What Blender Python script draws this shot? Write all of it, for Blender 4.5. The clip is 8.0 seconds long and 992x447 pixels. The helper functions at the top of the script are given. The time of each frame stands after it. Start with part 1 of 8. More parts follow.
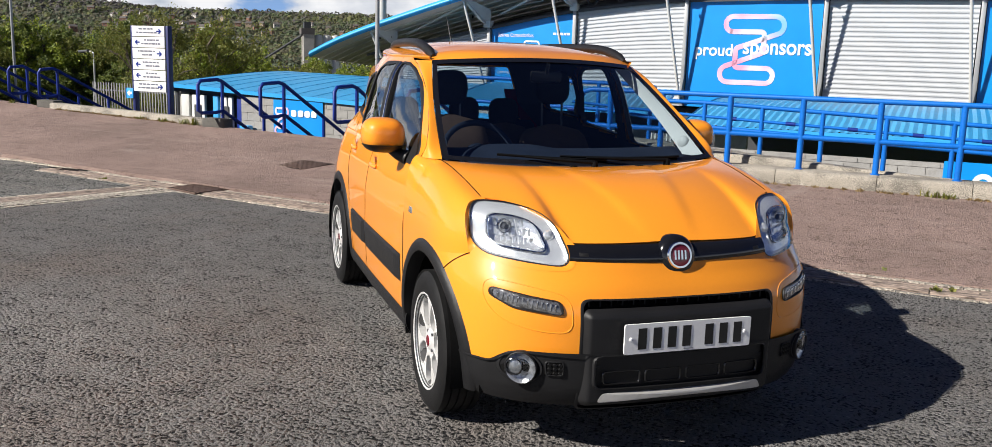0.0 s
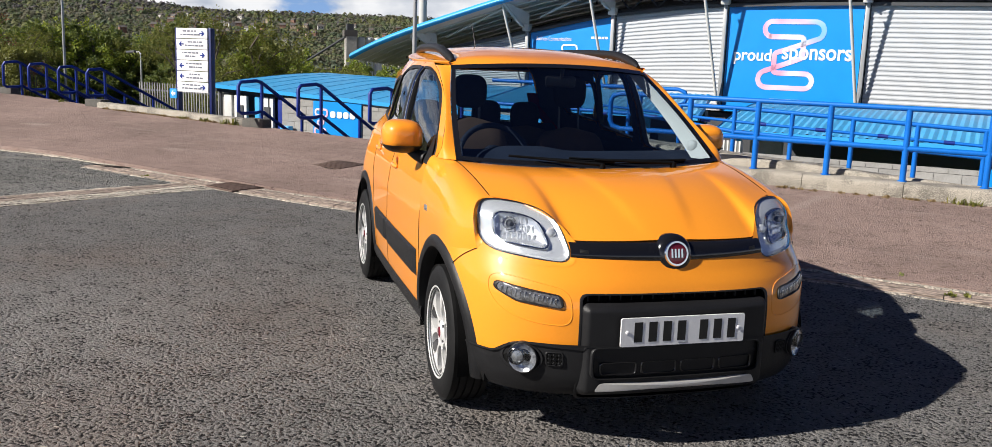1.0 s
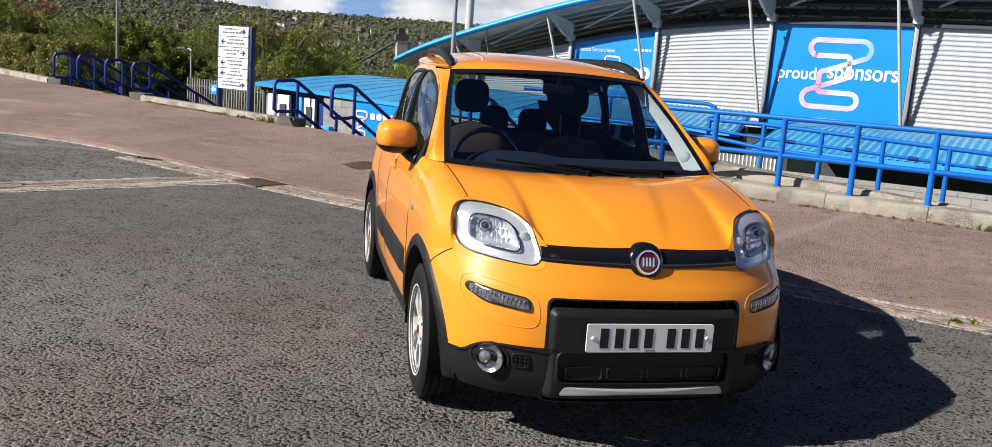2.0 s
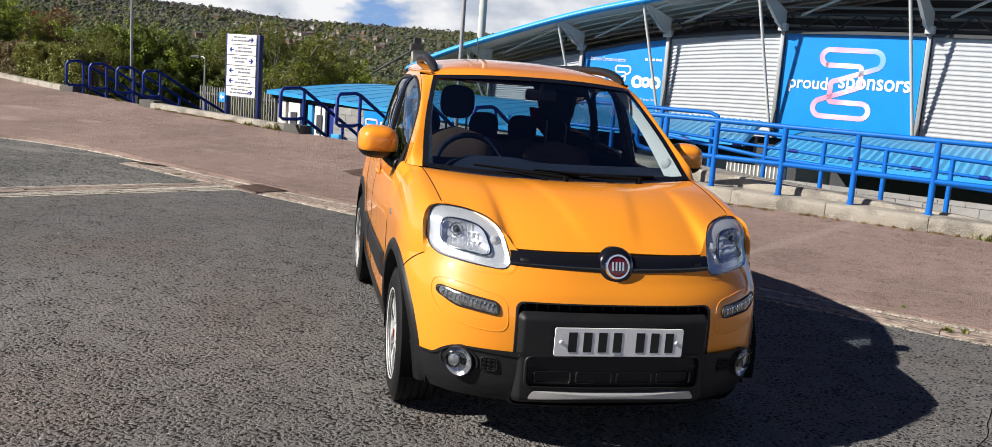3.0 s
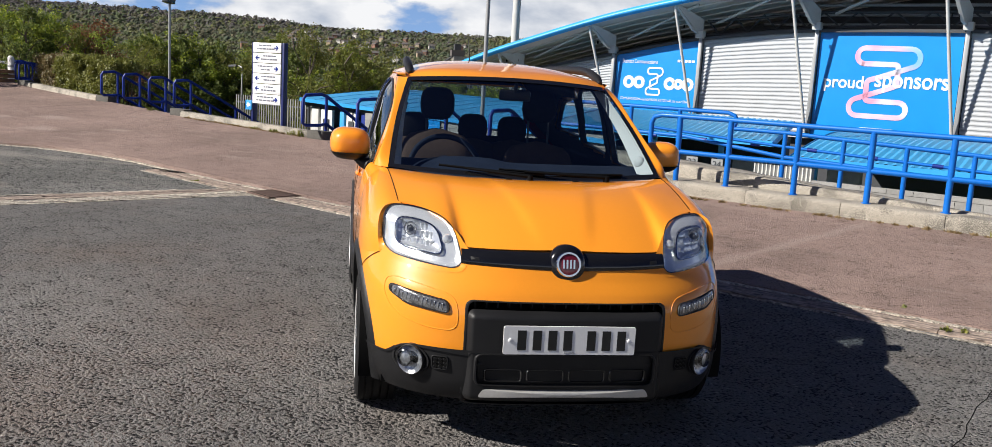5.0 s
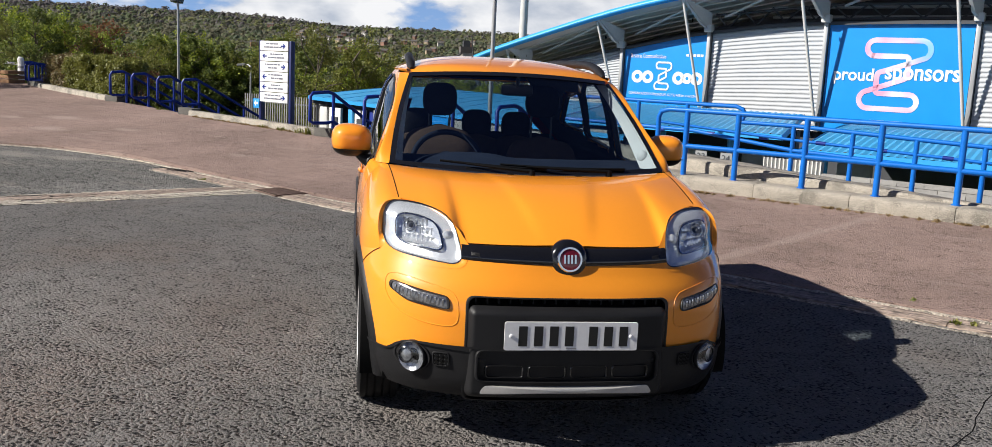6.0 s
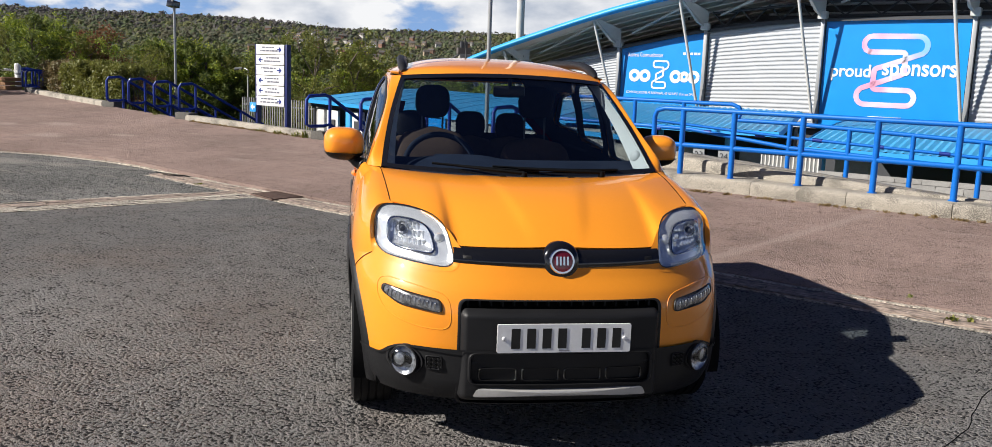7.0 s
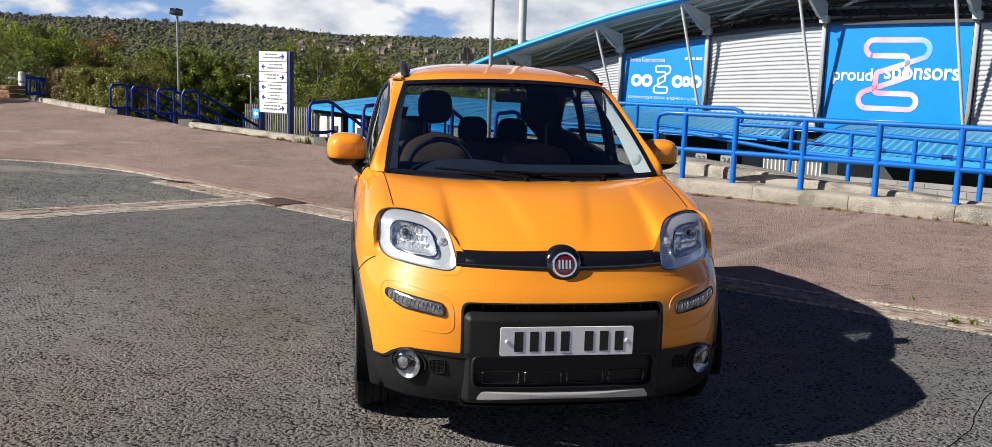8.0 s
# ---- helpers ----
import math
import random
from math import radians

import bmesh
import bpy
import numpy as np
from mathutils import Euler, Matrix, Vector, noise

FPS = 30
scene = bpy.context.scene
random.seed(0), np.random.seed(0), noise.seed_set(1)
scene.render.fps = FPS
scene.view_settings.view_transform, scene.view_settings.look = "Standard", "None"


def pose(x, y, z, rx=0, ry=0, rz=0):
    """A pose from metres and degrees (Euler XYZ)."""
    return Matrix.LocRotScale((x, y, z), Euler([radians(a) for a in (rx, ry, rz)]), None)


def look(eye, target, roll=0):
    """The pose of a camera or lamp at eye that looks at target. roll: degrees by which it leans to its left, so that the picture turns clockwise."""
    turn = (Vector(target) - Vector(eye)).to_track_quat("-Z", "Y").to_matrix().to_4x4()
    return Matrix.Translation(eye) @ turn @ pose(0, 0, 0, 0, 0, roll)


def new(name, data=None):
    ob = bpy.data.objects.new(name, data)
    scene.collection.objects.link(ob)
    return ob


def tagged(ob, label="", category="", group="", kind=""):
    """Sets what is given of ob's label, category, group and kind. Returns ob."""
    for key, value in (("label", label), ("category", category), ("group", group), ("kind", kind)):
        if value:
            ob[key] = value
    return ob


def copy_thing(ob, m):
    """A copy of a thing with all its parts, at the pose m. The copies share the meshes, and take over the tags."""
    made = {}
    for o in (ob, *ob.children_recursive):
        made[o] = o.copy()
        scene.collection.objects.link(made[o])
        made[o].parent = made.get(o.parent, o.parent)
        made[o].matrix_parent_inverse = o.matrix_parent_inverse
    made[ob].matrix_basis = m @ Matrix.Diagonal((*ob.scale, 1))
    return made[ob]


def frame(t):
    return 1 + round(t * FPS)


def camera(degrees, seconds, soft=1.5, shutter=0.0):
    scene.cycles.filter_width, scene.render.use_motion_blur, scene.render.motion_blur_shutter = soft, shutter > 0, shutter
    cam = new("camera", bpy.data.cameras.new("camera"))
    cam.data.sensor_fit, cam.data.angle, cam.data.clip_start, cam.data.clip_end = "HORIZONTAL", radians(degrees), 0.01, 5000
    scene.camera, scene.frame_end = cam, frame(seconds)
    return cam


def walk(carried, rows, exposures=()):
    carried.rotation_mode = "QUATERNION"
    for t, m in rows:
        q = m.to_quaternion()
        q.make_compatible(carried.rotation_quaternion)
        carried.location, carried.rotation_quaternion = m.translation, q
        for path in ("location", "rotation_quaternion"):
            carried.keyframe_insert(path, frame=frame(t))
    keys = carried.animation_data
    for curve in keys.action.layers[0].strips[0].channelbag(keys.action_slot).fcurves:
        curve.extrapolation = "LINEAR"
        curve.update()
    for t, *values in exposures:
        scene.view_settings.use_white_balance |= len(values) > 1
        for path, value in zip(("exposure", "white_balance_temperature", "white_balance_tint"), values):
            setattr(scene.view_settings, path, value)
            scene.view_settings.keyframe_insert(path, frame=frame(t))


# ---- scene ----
cam = camera(56.5, 8.0, soft=0.65)
PATH = [
    (0.0, (-0.028, 0.081, 1.461), (-0.009, 2.049, 1.108), 1.7),
    (0.5, (0.011, 0.021, 1.461), (-0.015, 1.988, 1.104), 1.9),
    (1.0, (0.101, -0.111, 1.478), (0.035, 1.858, 1.128), 2.1),
    (1.2, (0.136, -0.124, 1.479), (0.066, 1.845, 1.131), 2.5),
    (2.3, (0.458, -0.159, 1.476), (0.280, 1.806, 1.145), 4.4),
    (2.5, (0.499, -0.156, 1.474), (0.320, 1.810, 1.148), 4.4),
    (3.0, (0.550, -0.157, 1.472), (0.356, 1.808, 1.152), 4.3),
    (3.5, (0.552, -0.148, 1.471), (0.351, 1.815, 1.146), 4.1),
    (4.0, (0.691, -0.127, 1.468), (0.450, 1.832, 1.147), 3.8),
    (4.5, (0.838, -0.118, 1.468), (0.570, 1.838, 1.152), 3.6),
    (4.7, (0.875, -0.121, 1.472), (0.598, 1.835, 1.157), 3.5),
    (5.8, (0.941, -0.101, 1.468), (0.635, 1.849, 1.147), 3.0),
    (6.0, (0.946, -0.091, 1.466), (0.637, 1.858, 1.142), 2.8),
    (6.5, (0.965, -0.077, 1.470), (0.661, 1.873, 1.139), 2.4),
    (7.0, (0.976, -0.075, 1.473), (0.667, 1.875, 1.150), 2.1),
    (7.5, (0.979, -0.083, 1.471), (0.667, 1.867, 1.154), 1.9),
    (8.0, (0.982, -0.099, 1.470), (0.666, 1.851, 1.159), 1.8),
]
walk(cam, [(t, look(eye, target, roll)) for t, eye, target, roll in PATH])

# ---- world, sun ----
SUN = Vector((-1.275, -0.575, 1.0)).normalized()
world = bpy.data.worlds.new("sky")
scene.world = world
world.use_nodes = True
wn, wl = world.node_tree.nodes, world.node_tree.links
bg = wn["Background"]
sky = wn.new("ShaderNodeTexSky")
sky.sky_type, sky.sun_disc = "NISHITA", False
sky.sun_elevation = math.asin(SUN.z)
sky.sun_rotation = math.atan2(SUN.x, SUN.y)
sky.air_density, sky.dust_density, sky.ozone_density, sky.altitude = 0.45, 0.1, 4.0, 1500
# broken cumulus, flat-based and low over the horizon
wc = wn.new("ShaderNodeTexCoord")
wm = wn.new("ShaderNodeMapping")
wm.inputs["Scale"].default_value = (1.0, 1.0, 2.2)
wm.inputs["Location"].default_value = (0.35, 0.1, 0.35)
wno = wn.new("ShaderNodeTexNoise")
wno.inputs["Scale"].default_value, wno.inputs["Detail"].default_value, wno.inputs["Roughness"].default_value = 6.5, 9, 0.55
wr = wn.new("ShaderNodeValToRGB")
wr.color_ramp.elements[0].position, wr.color_ramp.elements[1].position = 0.40, 0.48
wno2 = wn.new("ShaderNodeTexNoise")
wno2.inputs["Scale"].default_value, wno2.inputs["Detail"].default_value = 13.0, 6
wr2 = wn.new("ShaderNodeValToRGB")
wr2.color_ramp.elements[0].position, wr2.color_ramp.elements[0].color = 0.35, (9.6, 10.6, 12.5, 1)
wr2.color_ramp.elements[1].position, wr2.color_ramp.elements[1].color = 0.60, (17.7, 17.8, 18.2, 1)
wx = wn.new("ShaderNodeMixRGB")
wl.new(wc.outputs["Generated"], wm.inputs["Vector"])
wl.new(wm.outputs["Vector"], wno.inputs["Vector"])
wl.new(wm.outputs["Vector"], wno2.inputs["Vector"])
wl.new(wno.outputs["Fac"], wr.inputs["Fac"])
wl.new(wno2.outputs["Fac"], wr2.inputs["Fac"])
# the cumulus thins out overhead
wsep = wn.new("ShaderNodeSeparateXYZ")
wl.new(wc.outputs["Generated"], wsep.inputs[0])
wh = wn.new("ShaderNodeMapRange")
wh.inputs["From Min"].default_value, wh.inputs["From Max"].default_value = 0.10, 0.32
wh.inputs["To Min"].default_value, wh.inputs["To Max"].default_value = 1.0, 0.0
wl.new(wsep.outputs[2], wh.inputs["Value"])
wmu = wn.new("ShaderNodeMath")
wmu.operation = "MULTIPLY"
wl.new(wr.outputs["Color"], wmu.inputs[0])
wl.new(wh.outputs["Result"], wmu.inputs[1])
wl.new(wmu.outputs[0], wx.inputs["Fac"])
# clear, deep blue air down to the hills
wlift = wn.new("ShaderNodeVectorMath")
wlift.operation = "ADD"
wlift.inputs[1].default_value = (0, 0, 0.05)
wnor = wn.new("ShaderNodeVectorMath")
wnor.operation = "NORMALIZE"
wl.new(wc.outputs["Generated"], wlift.inputs[0])
wl.new(wlift.outputs["Vector"], wnor.inputs[0])
wl.new(wnor.outputs["Vector"], sky.inputs["Vector"])
# pale blue haze low over the horizon
whz = wn.new("ShaderNodeMapRange")
whz.interpolation_type = "SMOOTHSTEP"
whz.inputs["From Min"].default_value, whz.inputs["From Max"].default_value = -0.02, 0.34
whz.inputs["To Min"].default_value, whz.inputs["To Max"].default_value = 0.85, 0.0
wl.new(wsep.outputs[2], whz.inputs["Value"])
whx = wn.new("ShaderNodeMixRGB")
whx.inputs["Color2"].default_value = (5.8, 9.7, 16.3, 1)
wl.new(whz.outputs["Result"], whx.inputs["Fac"])
wtint = wn.new("ShaderNodeVectorMath")
wtint.operation = "MULTIPLY"
wtint.inputs[1].default_value = (0.95, 1.0, 1.45)
wl.new(sky.outputs["Color"], wtint.inputs[0])
wl.new(wtint.outputs["Vector"], whx.inputs["Color1"])
wl.new(whx.outputs["Color"], wx.inputs["Color1"])
wl.new(wr2.outputs["Color"], wx.inputs["Color2"])
wl.new(wx.outputs["Color"], bg.inputs["Color"])
bg.inputs["Strength"].default_value = 0.033
sun_data = bpy.data.lights.new("sun", "SUN")
sun_data.energy, sun_data.angle, sun_data.color = 5.0, radians(0.53), (1.0, 0.95, 0.87)
sun = new("sun", sun_data)
sun.matrix_world = look(SUN * 50, (0, 0, 0))
scene.view_settings.exposure = 0.66

# ---- materials ----
def pbr(name, col, rough=0.5, metal=0.0, var=0.12, scale=6.0, bump=0.0, bscale=80.0, coat=0.0, dirt=0.0, dirtcol=(0.1, 0.08, 0.06), rvar=0.08, spec=0.5, stretch=(1, 1, 1), rand=0.0, span=0.35):
    """A painted or natural surface with variation at two scales, in object space."""
    m = bpy.data.materials.new(name)
    m.use_nodes = True
    n, l = m.node_tree.nodes, m.node_tree.links
    b = n["Principled BSDF"]
    tc = n.new("ShaderNodeTexCoord")
    mp = n.new("ShaderNodeMapping")
    mp.inputs["Scale"].default_value = stretch
    l.new(tc.outputs["Object"], mp.inputs["Vector"])
    n1, n2 = n.new("ShaderNodeTexNoise"), n.new("ShaderNodeTexNoise")
    n1.inputs["Scale"].default_value, n1.inputs["Detail"].default_value = scale, 5
    n2.inputs["Scale"].default_value, n2.inputs["Detail"].default_value = bscale, 3
    for k in (n1, n2):
        l.new(mp.outputs["Vector"], k.inputs["Vector"])
    add = n.new("ShaderNodeMath")
    add.operation = "ADD"
    l.new(n1.outputs["Fac"], add.inputs[0])
    l.new(n2.outputs["Fac"], add.inputs[1])
    ramp = n.new("ShaderNodeMapRange")
    ramp.inputs["From Min"].default_value, ramp.inputs["From Max"].default_value = 1 - span, 1 + span
    ramp.inputs["To Min"].default_value, ramp.inputs["To Max"].default_value = 1 - var, 1 + var
    l.new(add.outputs[0], ramp.inputs["Value"])
    fac = ramp.outputs["Result"]
    if rand:
        oi = n.new("ShaderNodeObjectInfo")
        r2 = n.new("ShaderNodeMapRange")
        r2.inputs["To Min"].default_value, r2.inputs["To Max"].default_value = 1 - rand, 1 + rand
        l.new(oi.outputs["Random"], r2.inputs["Value"])
        mu = n.new("ShaderNodeMath")
        mu.operation = "MULTIPLY"
        l.new(fac, mu.inputs[0])
        l.new(r2.outputs["Result"], mu.inputs[1])
        fac = mu.outputs[0]
    vm = n.new("ShaderNodeVectorMath")
    vm.operation = "SCALE"
    vm.inputs[0].default_value = col[:3]
    l.new(fac, vm.inputs["Scale"])
    out = vm.outputs["Vector"]
    if dirt:
        dr = n.new("ShaderNodeMapRange")
        dr.inputs["From Min"].default_value, dr.inputs["From Max"].default_value = 0.5, 0.75
        dr.inputs["To Max"].default_value = dirt
        l.new(n1.outputs["Fac"], dr.inputs["Value"])
        mx = n.new("ShaderNodeMixRGB")
        mx.inputs["Color2"].default_value = (*dirtcol, 1)
        l.new(dr.outputs["Result"], mx.inputs["Fac"])
        l.new(out, mx.inputs["Color1"])
        out = mx.outputs["Color"]
    l.new(out, b.inputs["Base Color"])
    rr = n.new("ShaderNodeMapRange")
    rr.inputs["To Min"].default_value, rr.inputs["To Max"].default_value = max(0.02, rough - rvar), min(1, rough + rvar)
    l.new(n1.outputs["Fac"], rr.inputs["Value"])
    l.new(rr.outputs["Result"], b.inputs["Roughness"])
    b.inputs["Metallic"].default_value = metal
    b.inputs["Specular IOR Level"].default_value = spec
    b.inputs["Coat Weight"].default_value = coat
    b.inputs["Coat Roughness"].default_value = 0.03
    if bump:
        bp = n.new("ShaderNodeBump")
        bp.inputs["Distance"].default_value = bump
        l.new(n2.outputs["Fac"], bp.inputs["Height"])
        l.new(bp.outputs["Normal"], b.inputs["Normal"])
    return m


def stony_asphalt(name, stone, pit, size, rough=0.9, relief=0.011, patch=0.16, streak=0.0, streakcol=(0.4, 0.33, 0.29), sunk=0.3, rust=0.0, soft=0.08, trail=None, spots=()):
    """Old open-textured asphalt: rounded stones standing out of a dark binder, some plucked out, their hollows' shade
    painted in, with stray pale chips, stains and scuffs.
    """
    m = bpy.data.materials.new(name)
    m.use_nodes = True
    n, l = m.node_tree.nodes, m.node_tree.links
    b = n["Principled BSDF"]
    tc = n.new("ShaderNodeTexCoord")

    def noise_at(scale, detail, rough_=0.55, vec=None):
        k = n.new("ShaderNodeTexNoise")
        k.inputs["Scale"].default_value, k.inputs["Detail"].default_value, k.inputs["Roughness"].default_value = scale, detail, rough_
        l.new(vec or tc.outputs["Object"], k.inputs["Vector"])
        return k

    def span_of(sock, a0, a1, b0, b1, smooth=False):
        k = n.new("ShaderNodeMapRange")
        k.interpolation_type = "SMOOTHSTEP" if smooth else "LINEAR"
        for q, v in zip(("From Min", "From Max", "To Min", "To Max"), (a0, a1, b0, b1)):
            k.inputs[q].default_value = v
        l.new(sock, k.inputs["Value"])
        return k.outputs["Result"]

    def calc(op, x, y):
        k = n.new("ShaderNodeMath")
        k.operation = op
        for i, v in enumerate((x, y)):
            if isinstance(v, float):
                k.inputs[i].default_value = v
            else:
                l.new(v, k.inputs[i])
        return k.outputs[0]

    def blend(fac, c1, c2):
        k = n.new("ShaderNodeMixRGB")
        l.new(fac, k.inputs["Fac"])
        for q, v in (("Color1", c1), ("Color2", c2)):
            if isinstance(v, tuple):
                k.inputs[q].default_value = (*v, 1)
            else:
                l.new(v, k.inputs[q])
        return k.outputs["Color"]

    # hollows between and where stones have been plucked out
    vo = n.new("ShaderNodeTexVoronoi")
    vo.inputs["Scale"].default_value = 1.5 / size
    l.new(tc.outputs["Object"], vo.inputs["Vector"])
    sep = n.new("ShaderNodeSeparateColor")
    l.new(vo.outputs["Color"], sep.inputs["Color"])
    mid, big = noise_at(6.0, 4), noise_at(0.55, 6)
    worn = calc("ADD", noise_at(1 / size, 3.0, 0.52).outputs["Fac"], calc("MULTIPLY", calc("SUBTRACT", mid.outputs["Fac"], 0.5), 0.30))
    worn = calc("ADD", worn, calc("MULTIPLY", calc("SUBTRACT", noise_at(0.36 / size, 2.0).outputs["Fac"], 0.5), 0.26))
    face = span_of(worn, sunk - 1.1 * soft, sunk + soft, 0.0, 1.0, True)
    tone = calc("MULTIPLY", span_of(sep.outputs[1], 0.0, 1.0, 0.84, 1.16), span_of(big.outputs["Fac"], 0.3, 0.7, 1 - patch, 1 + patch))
    # hollows blend to near-black, so their shade sits in the base colour
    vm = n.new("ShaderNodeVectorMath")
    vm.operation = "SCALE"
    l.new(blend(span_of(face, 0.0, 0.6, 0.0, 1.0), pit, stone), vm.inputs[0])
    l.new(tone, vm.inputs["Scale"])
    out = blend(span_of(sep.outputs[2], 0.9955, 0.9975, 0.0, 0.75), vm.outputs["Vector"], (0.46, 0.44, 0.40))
    if rust:
        # broad brownish stains
        tan = n.new("ShaderNodeMixRGB")
        tan.blend_type = "MULTIPLY"
        tan.inputs["Color2"].default_value = (1.0, 0.80, 0.68, 1)
        l.new(span_of(noise_at(0.8, 5, 0.6).outputs["Fac"], 0.50, 0.70, 0.0, rust), tan.inputs["Fac"])
        l.new(out, tan.inputs["Color1"])
        out = tan.outputs["Color"]
    if streak:
        # pale scuffs along the way people and wheels pass
        sm = n.new("ShaderNodeMapping")
        sm.inputs["Scale"].default_value, sm.inputs["Rotation"].default_value = (0.55, 2.6, 1), (0, 0, 0.12)
        l.new(tc.outputs["Object"], sm.inputs["Vector"])
        sc = calc("MULTIPLY", span_of(noise_at(1.3, 8, 0.66, sm.outputs["Vector"]).outputs["Fac"], 0.55, 0.72, 0.0, streak), span_of(face, 0.0, 0.5, 0.35, 1.0))
        out = blend(sc, out, streakcol)
    if trail:
        # one worn pale line (axis across it, slope, offset, strength) and a few scuffed spots
        across, slope, shift, depth = trail
        xyz = n.new("ShaderNodeSeparateXYZ")
        l.new(tc.outputs["Object"], xyz.inputs[0])
        ragged = calc("MULTIPLY", calc("SUBTRACT", mid.outputs["Fac"], 0.5), 0.30)
        off = calc("SUBTRACT", xyz.outputs[across], calc("ADD", calc("MULTIPLY", xyz.outputs[1 - across], slope), shift))
        mark = span_of(calc("ADD", calc("ABSOLUTE", off, 0.0), ragged), 0.02, 0.10, depth, 0.0, True)
        for cs, cn, cw in spots:
            ds, dn = calc("MULTIPLY", calc("SUBTRACT", xyz.outputs[0], cs), 0.7), calc("MULTIPLY", calc("SUBTRACT", xyz.outputs[1], cn), 1.5)
            gap = calc("SQRT", calc("ADD", calc("MULTIPLY", ds, ds), calc("MULTIPLY", dn, dn)), 0.0)
            mark = calc("MAXIMUM", mark, span_of(calc("ADD", gap, calc("MULTIPLY", ragged, 2.5)), 0.3 * cw, cw, 0.7, 0.0, True))
        out = blend(mark, out, streakcol)
    l.new(out, b.inputs["Base Color"])
    b.inputs["Roughness"].default_value = rough
    b.inputs["Specular IOR Level"].default_value = 0.25
    bp = n.new("ShaderNodeBump")
    bp.inputs["Distance"].default_value = relief
    l.new(calc("ADD", span_of(worn, sunk - 0.14, sunk + 0.16, 0.0, 1.0), calc("MULTIPLY", noise_at(2.6 / size, 2).outputs["Fac"], 0.35)), bp.inputs["Height"])
    l.new(bp.outputs["Normal"], b.inputs["Normal"])
    return m


def glass(name, tint=(0.8, 0.85, 0.85), ior=1.5, rough=0.0):
    """A thin pane: it lets tinted light straight through and mirrors by its Fresnel gloss."""
    m = bpy.data.materials.new(name)
    m.use_nodes = True
    n, l = m.node_tree.nodes, m.node_tree.links
    n.remove(n["Principled BSDF"])
    tr, gl, mx, fr = n.new("ShaderNodeBsdfTransparent"), n.new("ShaderNodeBsdfGlossy"), n.new("ShaderNodeMixShader"), n.new("ShaderNodeLayerWeight")
    tr.inputs["Color"].default_value = (*tint, 1)
    gl.inputs["Roughness"].default_value = rough
    fr.inputs["Blend"].default_value = 0.5
    pw, ma = n.new("ShaderNodeMath"), n.new("ShaderNodeMath")
    pw.operation, ma.operation = "POWER", "MULTIPLY_ADD"
    r0 = ((ior - 1) / (ior + 1)) ** 2
    pw.inputs[1].default_value, ma.inputs[1].default_value, ma.inputs[2].default_value = 5.0, 0.9 - r0, r0
    l.new(fr.outputs["Facing"], pw.inputs[0])
    l.new(pw.outputs[0], ma.inputs[0])
    l.new(ma.outputs[0], mx.inputs[0])
    l.new(tr.outputs[0], mx.inputs[1])
    l.new(gl.outputs[0], mx.inputs[2])
    l.new(mx.outputs[0], n["Material Output"].inputs["Surface"])
    return m


def leafy(name, cols, rough=0.6, trans=0.38):
    """Leaves: colour by island, some light passing through."""
    m = bpy.data.materials.new(name)
    m.use_nodes = True
    n, l = m.node_tree.nodes, m.node_tree.links
    b = n["Principled BSDF"]
    g = n.new("ShaderNodeNewGeometry")
    r = n.new("ShaderNodeValToRGB")
    e = r.color_ramp.elements
    e[0].color, e[1].color = (*cols[0], 1), (*cols[-1], 1)
    for i, c in enumerate(cols[1:-1]):
        e.new((i + 1) / (len(cols) - 1)).color = (*c, 1)
    l.new(g.outputs["Random Per Island"], r.inputs["Fac"])
    l.new(r.outputs["Color"], b.inputs["Base Color"])
    b.inputs["Roughness"].default_value = rough
    t, mx = n.new("ShaderNodeBsdfTranslucent"), n.new("ShaderNodeMixShader")
    l.new(r.outputs["Color"], t.inputs["Color"])
    mx.inputs[0].default_value = trans
    l.new(b.outputs[0], mx.inputs[1])
    l.new(t.outputs[0], mx.inputs[2])
    l.new(mx.outputs[0], n["Material Output"].inputs["Surface"])
    return m


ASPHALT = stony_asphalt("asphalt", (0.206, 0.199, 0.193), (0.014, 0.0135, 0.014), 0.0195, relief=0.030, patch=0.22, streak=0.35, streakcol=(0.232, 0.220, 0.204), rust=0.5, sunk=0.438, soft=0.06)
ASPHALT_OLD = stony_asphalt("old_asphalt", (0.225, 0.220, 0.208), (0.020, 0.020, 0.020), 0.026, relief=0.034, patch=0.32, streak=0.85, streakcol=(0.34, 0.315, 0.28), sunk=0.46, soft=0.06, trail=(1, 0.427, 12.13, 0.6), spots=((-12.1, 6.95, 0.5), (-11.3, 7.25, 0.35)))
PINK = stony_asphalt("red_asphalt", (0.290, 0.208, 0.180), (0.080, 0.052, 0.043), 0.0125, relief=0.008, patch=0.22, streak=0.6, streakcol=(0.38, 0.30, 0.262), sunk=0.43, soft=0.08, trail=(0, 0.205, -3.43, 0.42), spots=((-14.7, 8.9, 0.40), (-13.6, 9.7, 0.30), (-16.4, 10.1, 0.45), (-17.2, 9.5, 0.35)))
WORN_STONE = pbr("worn_channel_stone", (0.30, 0.235, 0.195), 0.92, var=0.6, scale=21, bump=0.02, bscale=70, dirt=0.8, dirtcol=(0.10, 0.085, 0.07), rand=0.10, span=0.16, stretch=(0.22, 1, 1))
PALE_EDGE = pbr("pale_eroded_edge", (0.50, 0.445, 0.375), 0.95, var=0.65, scale=26, bump=0.022, bscale=70, dirt=0.9, dirtcol=(0.10, 0.09, 0.075), rand=0.2, span=0.16)
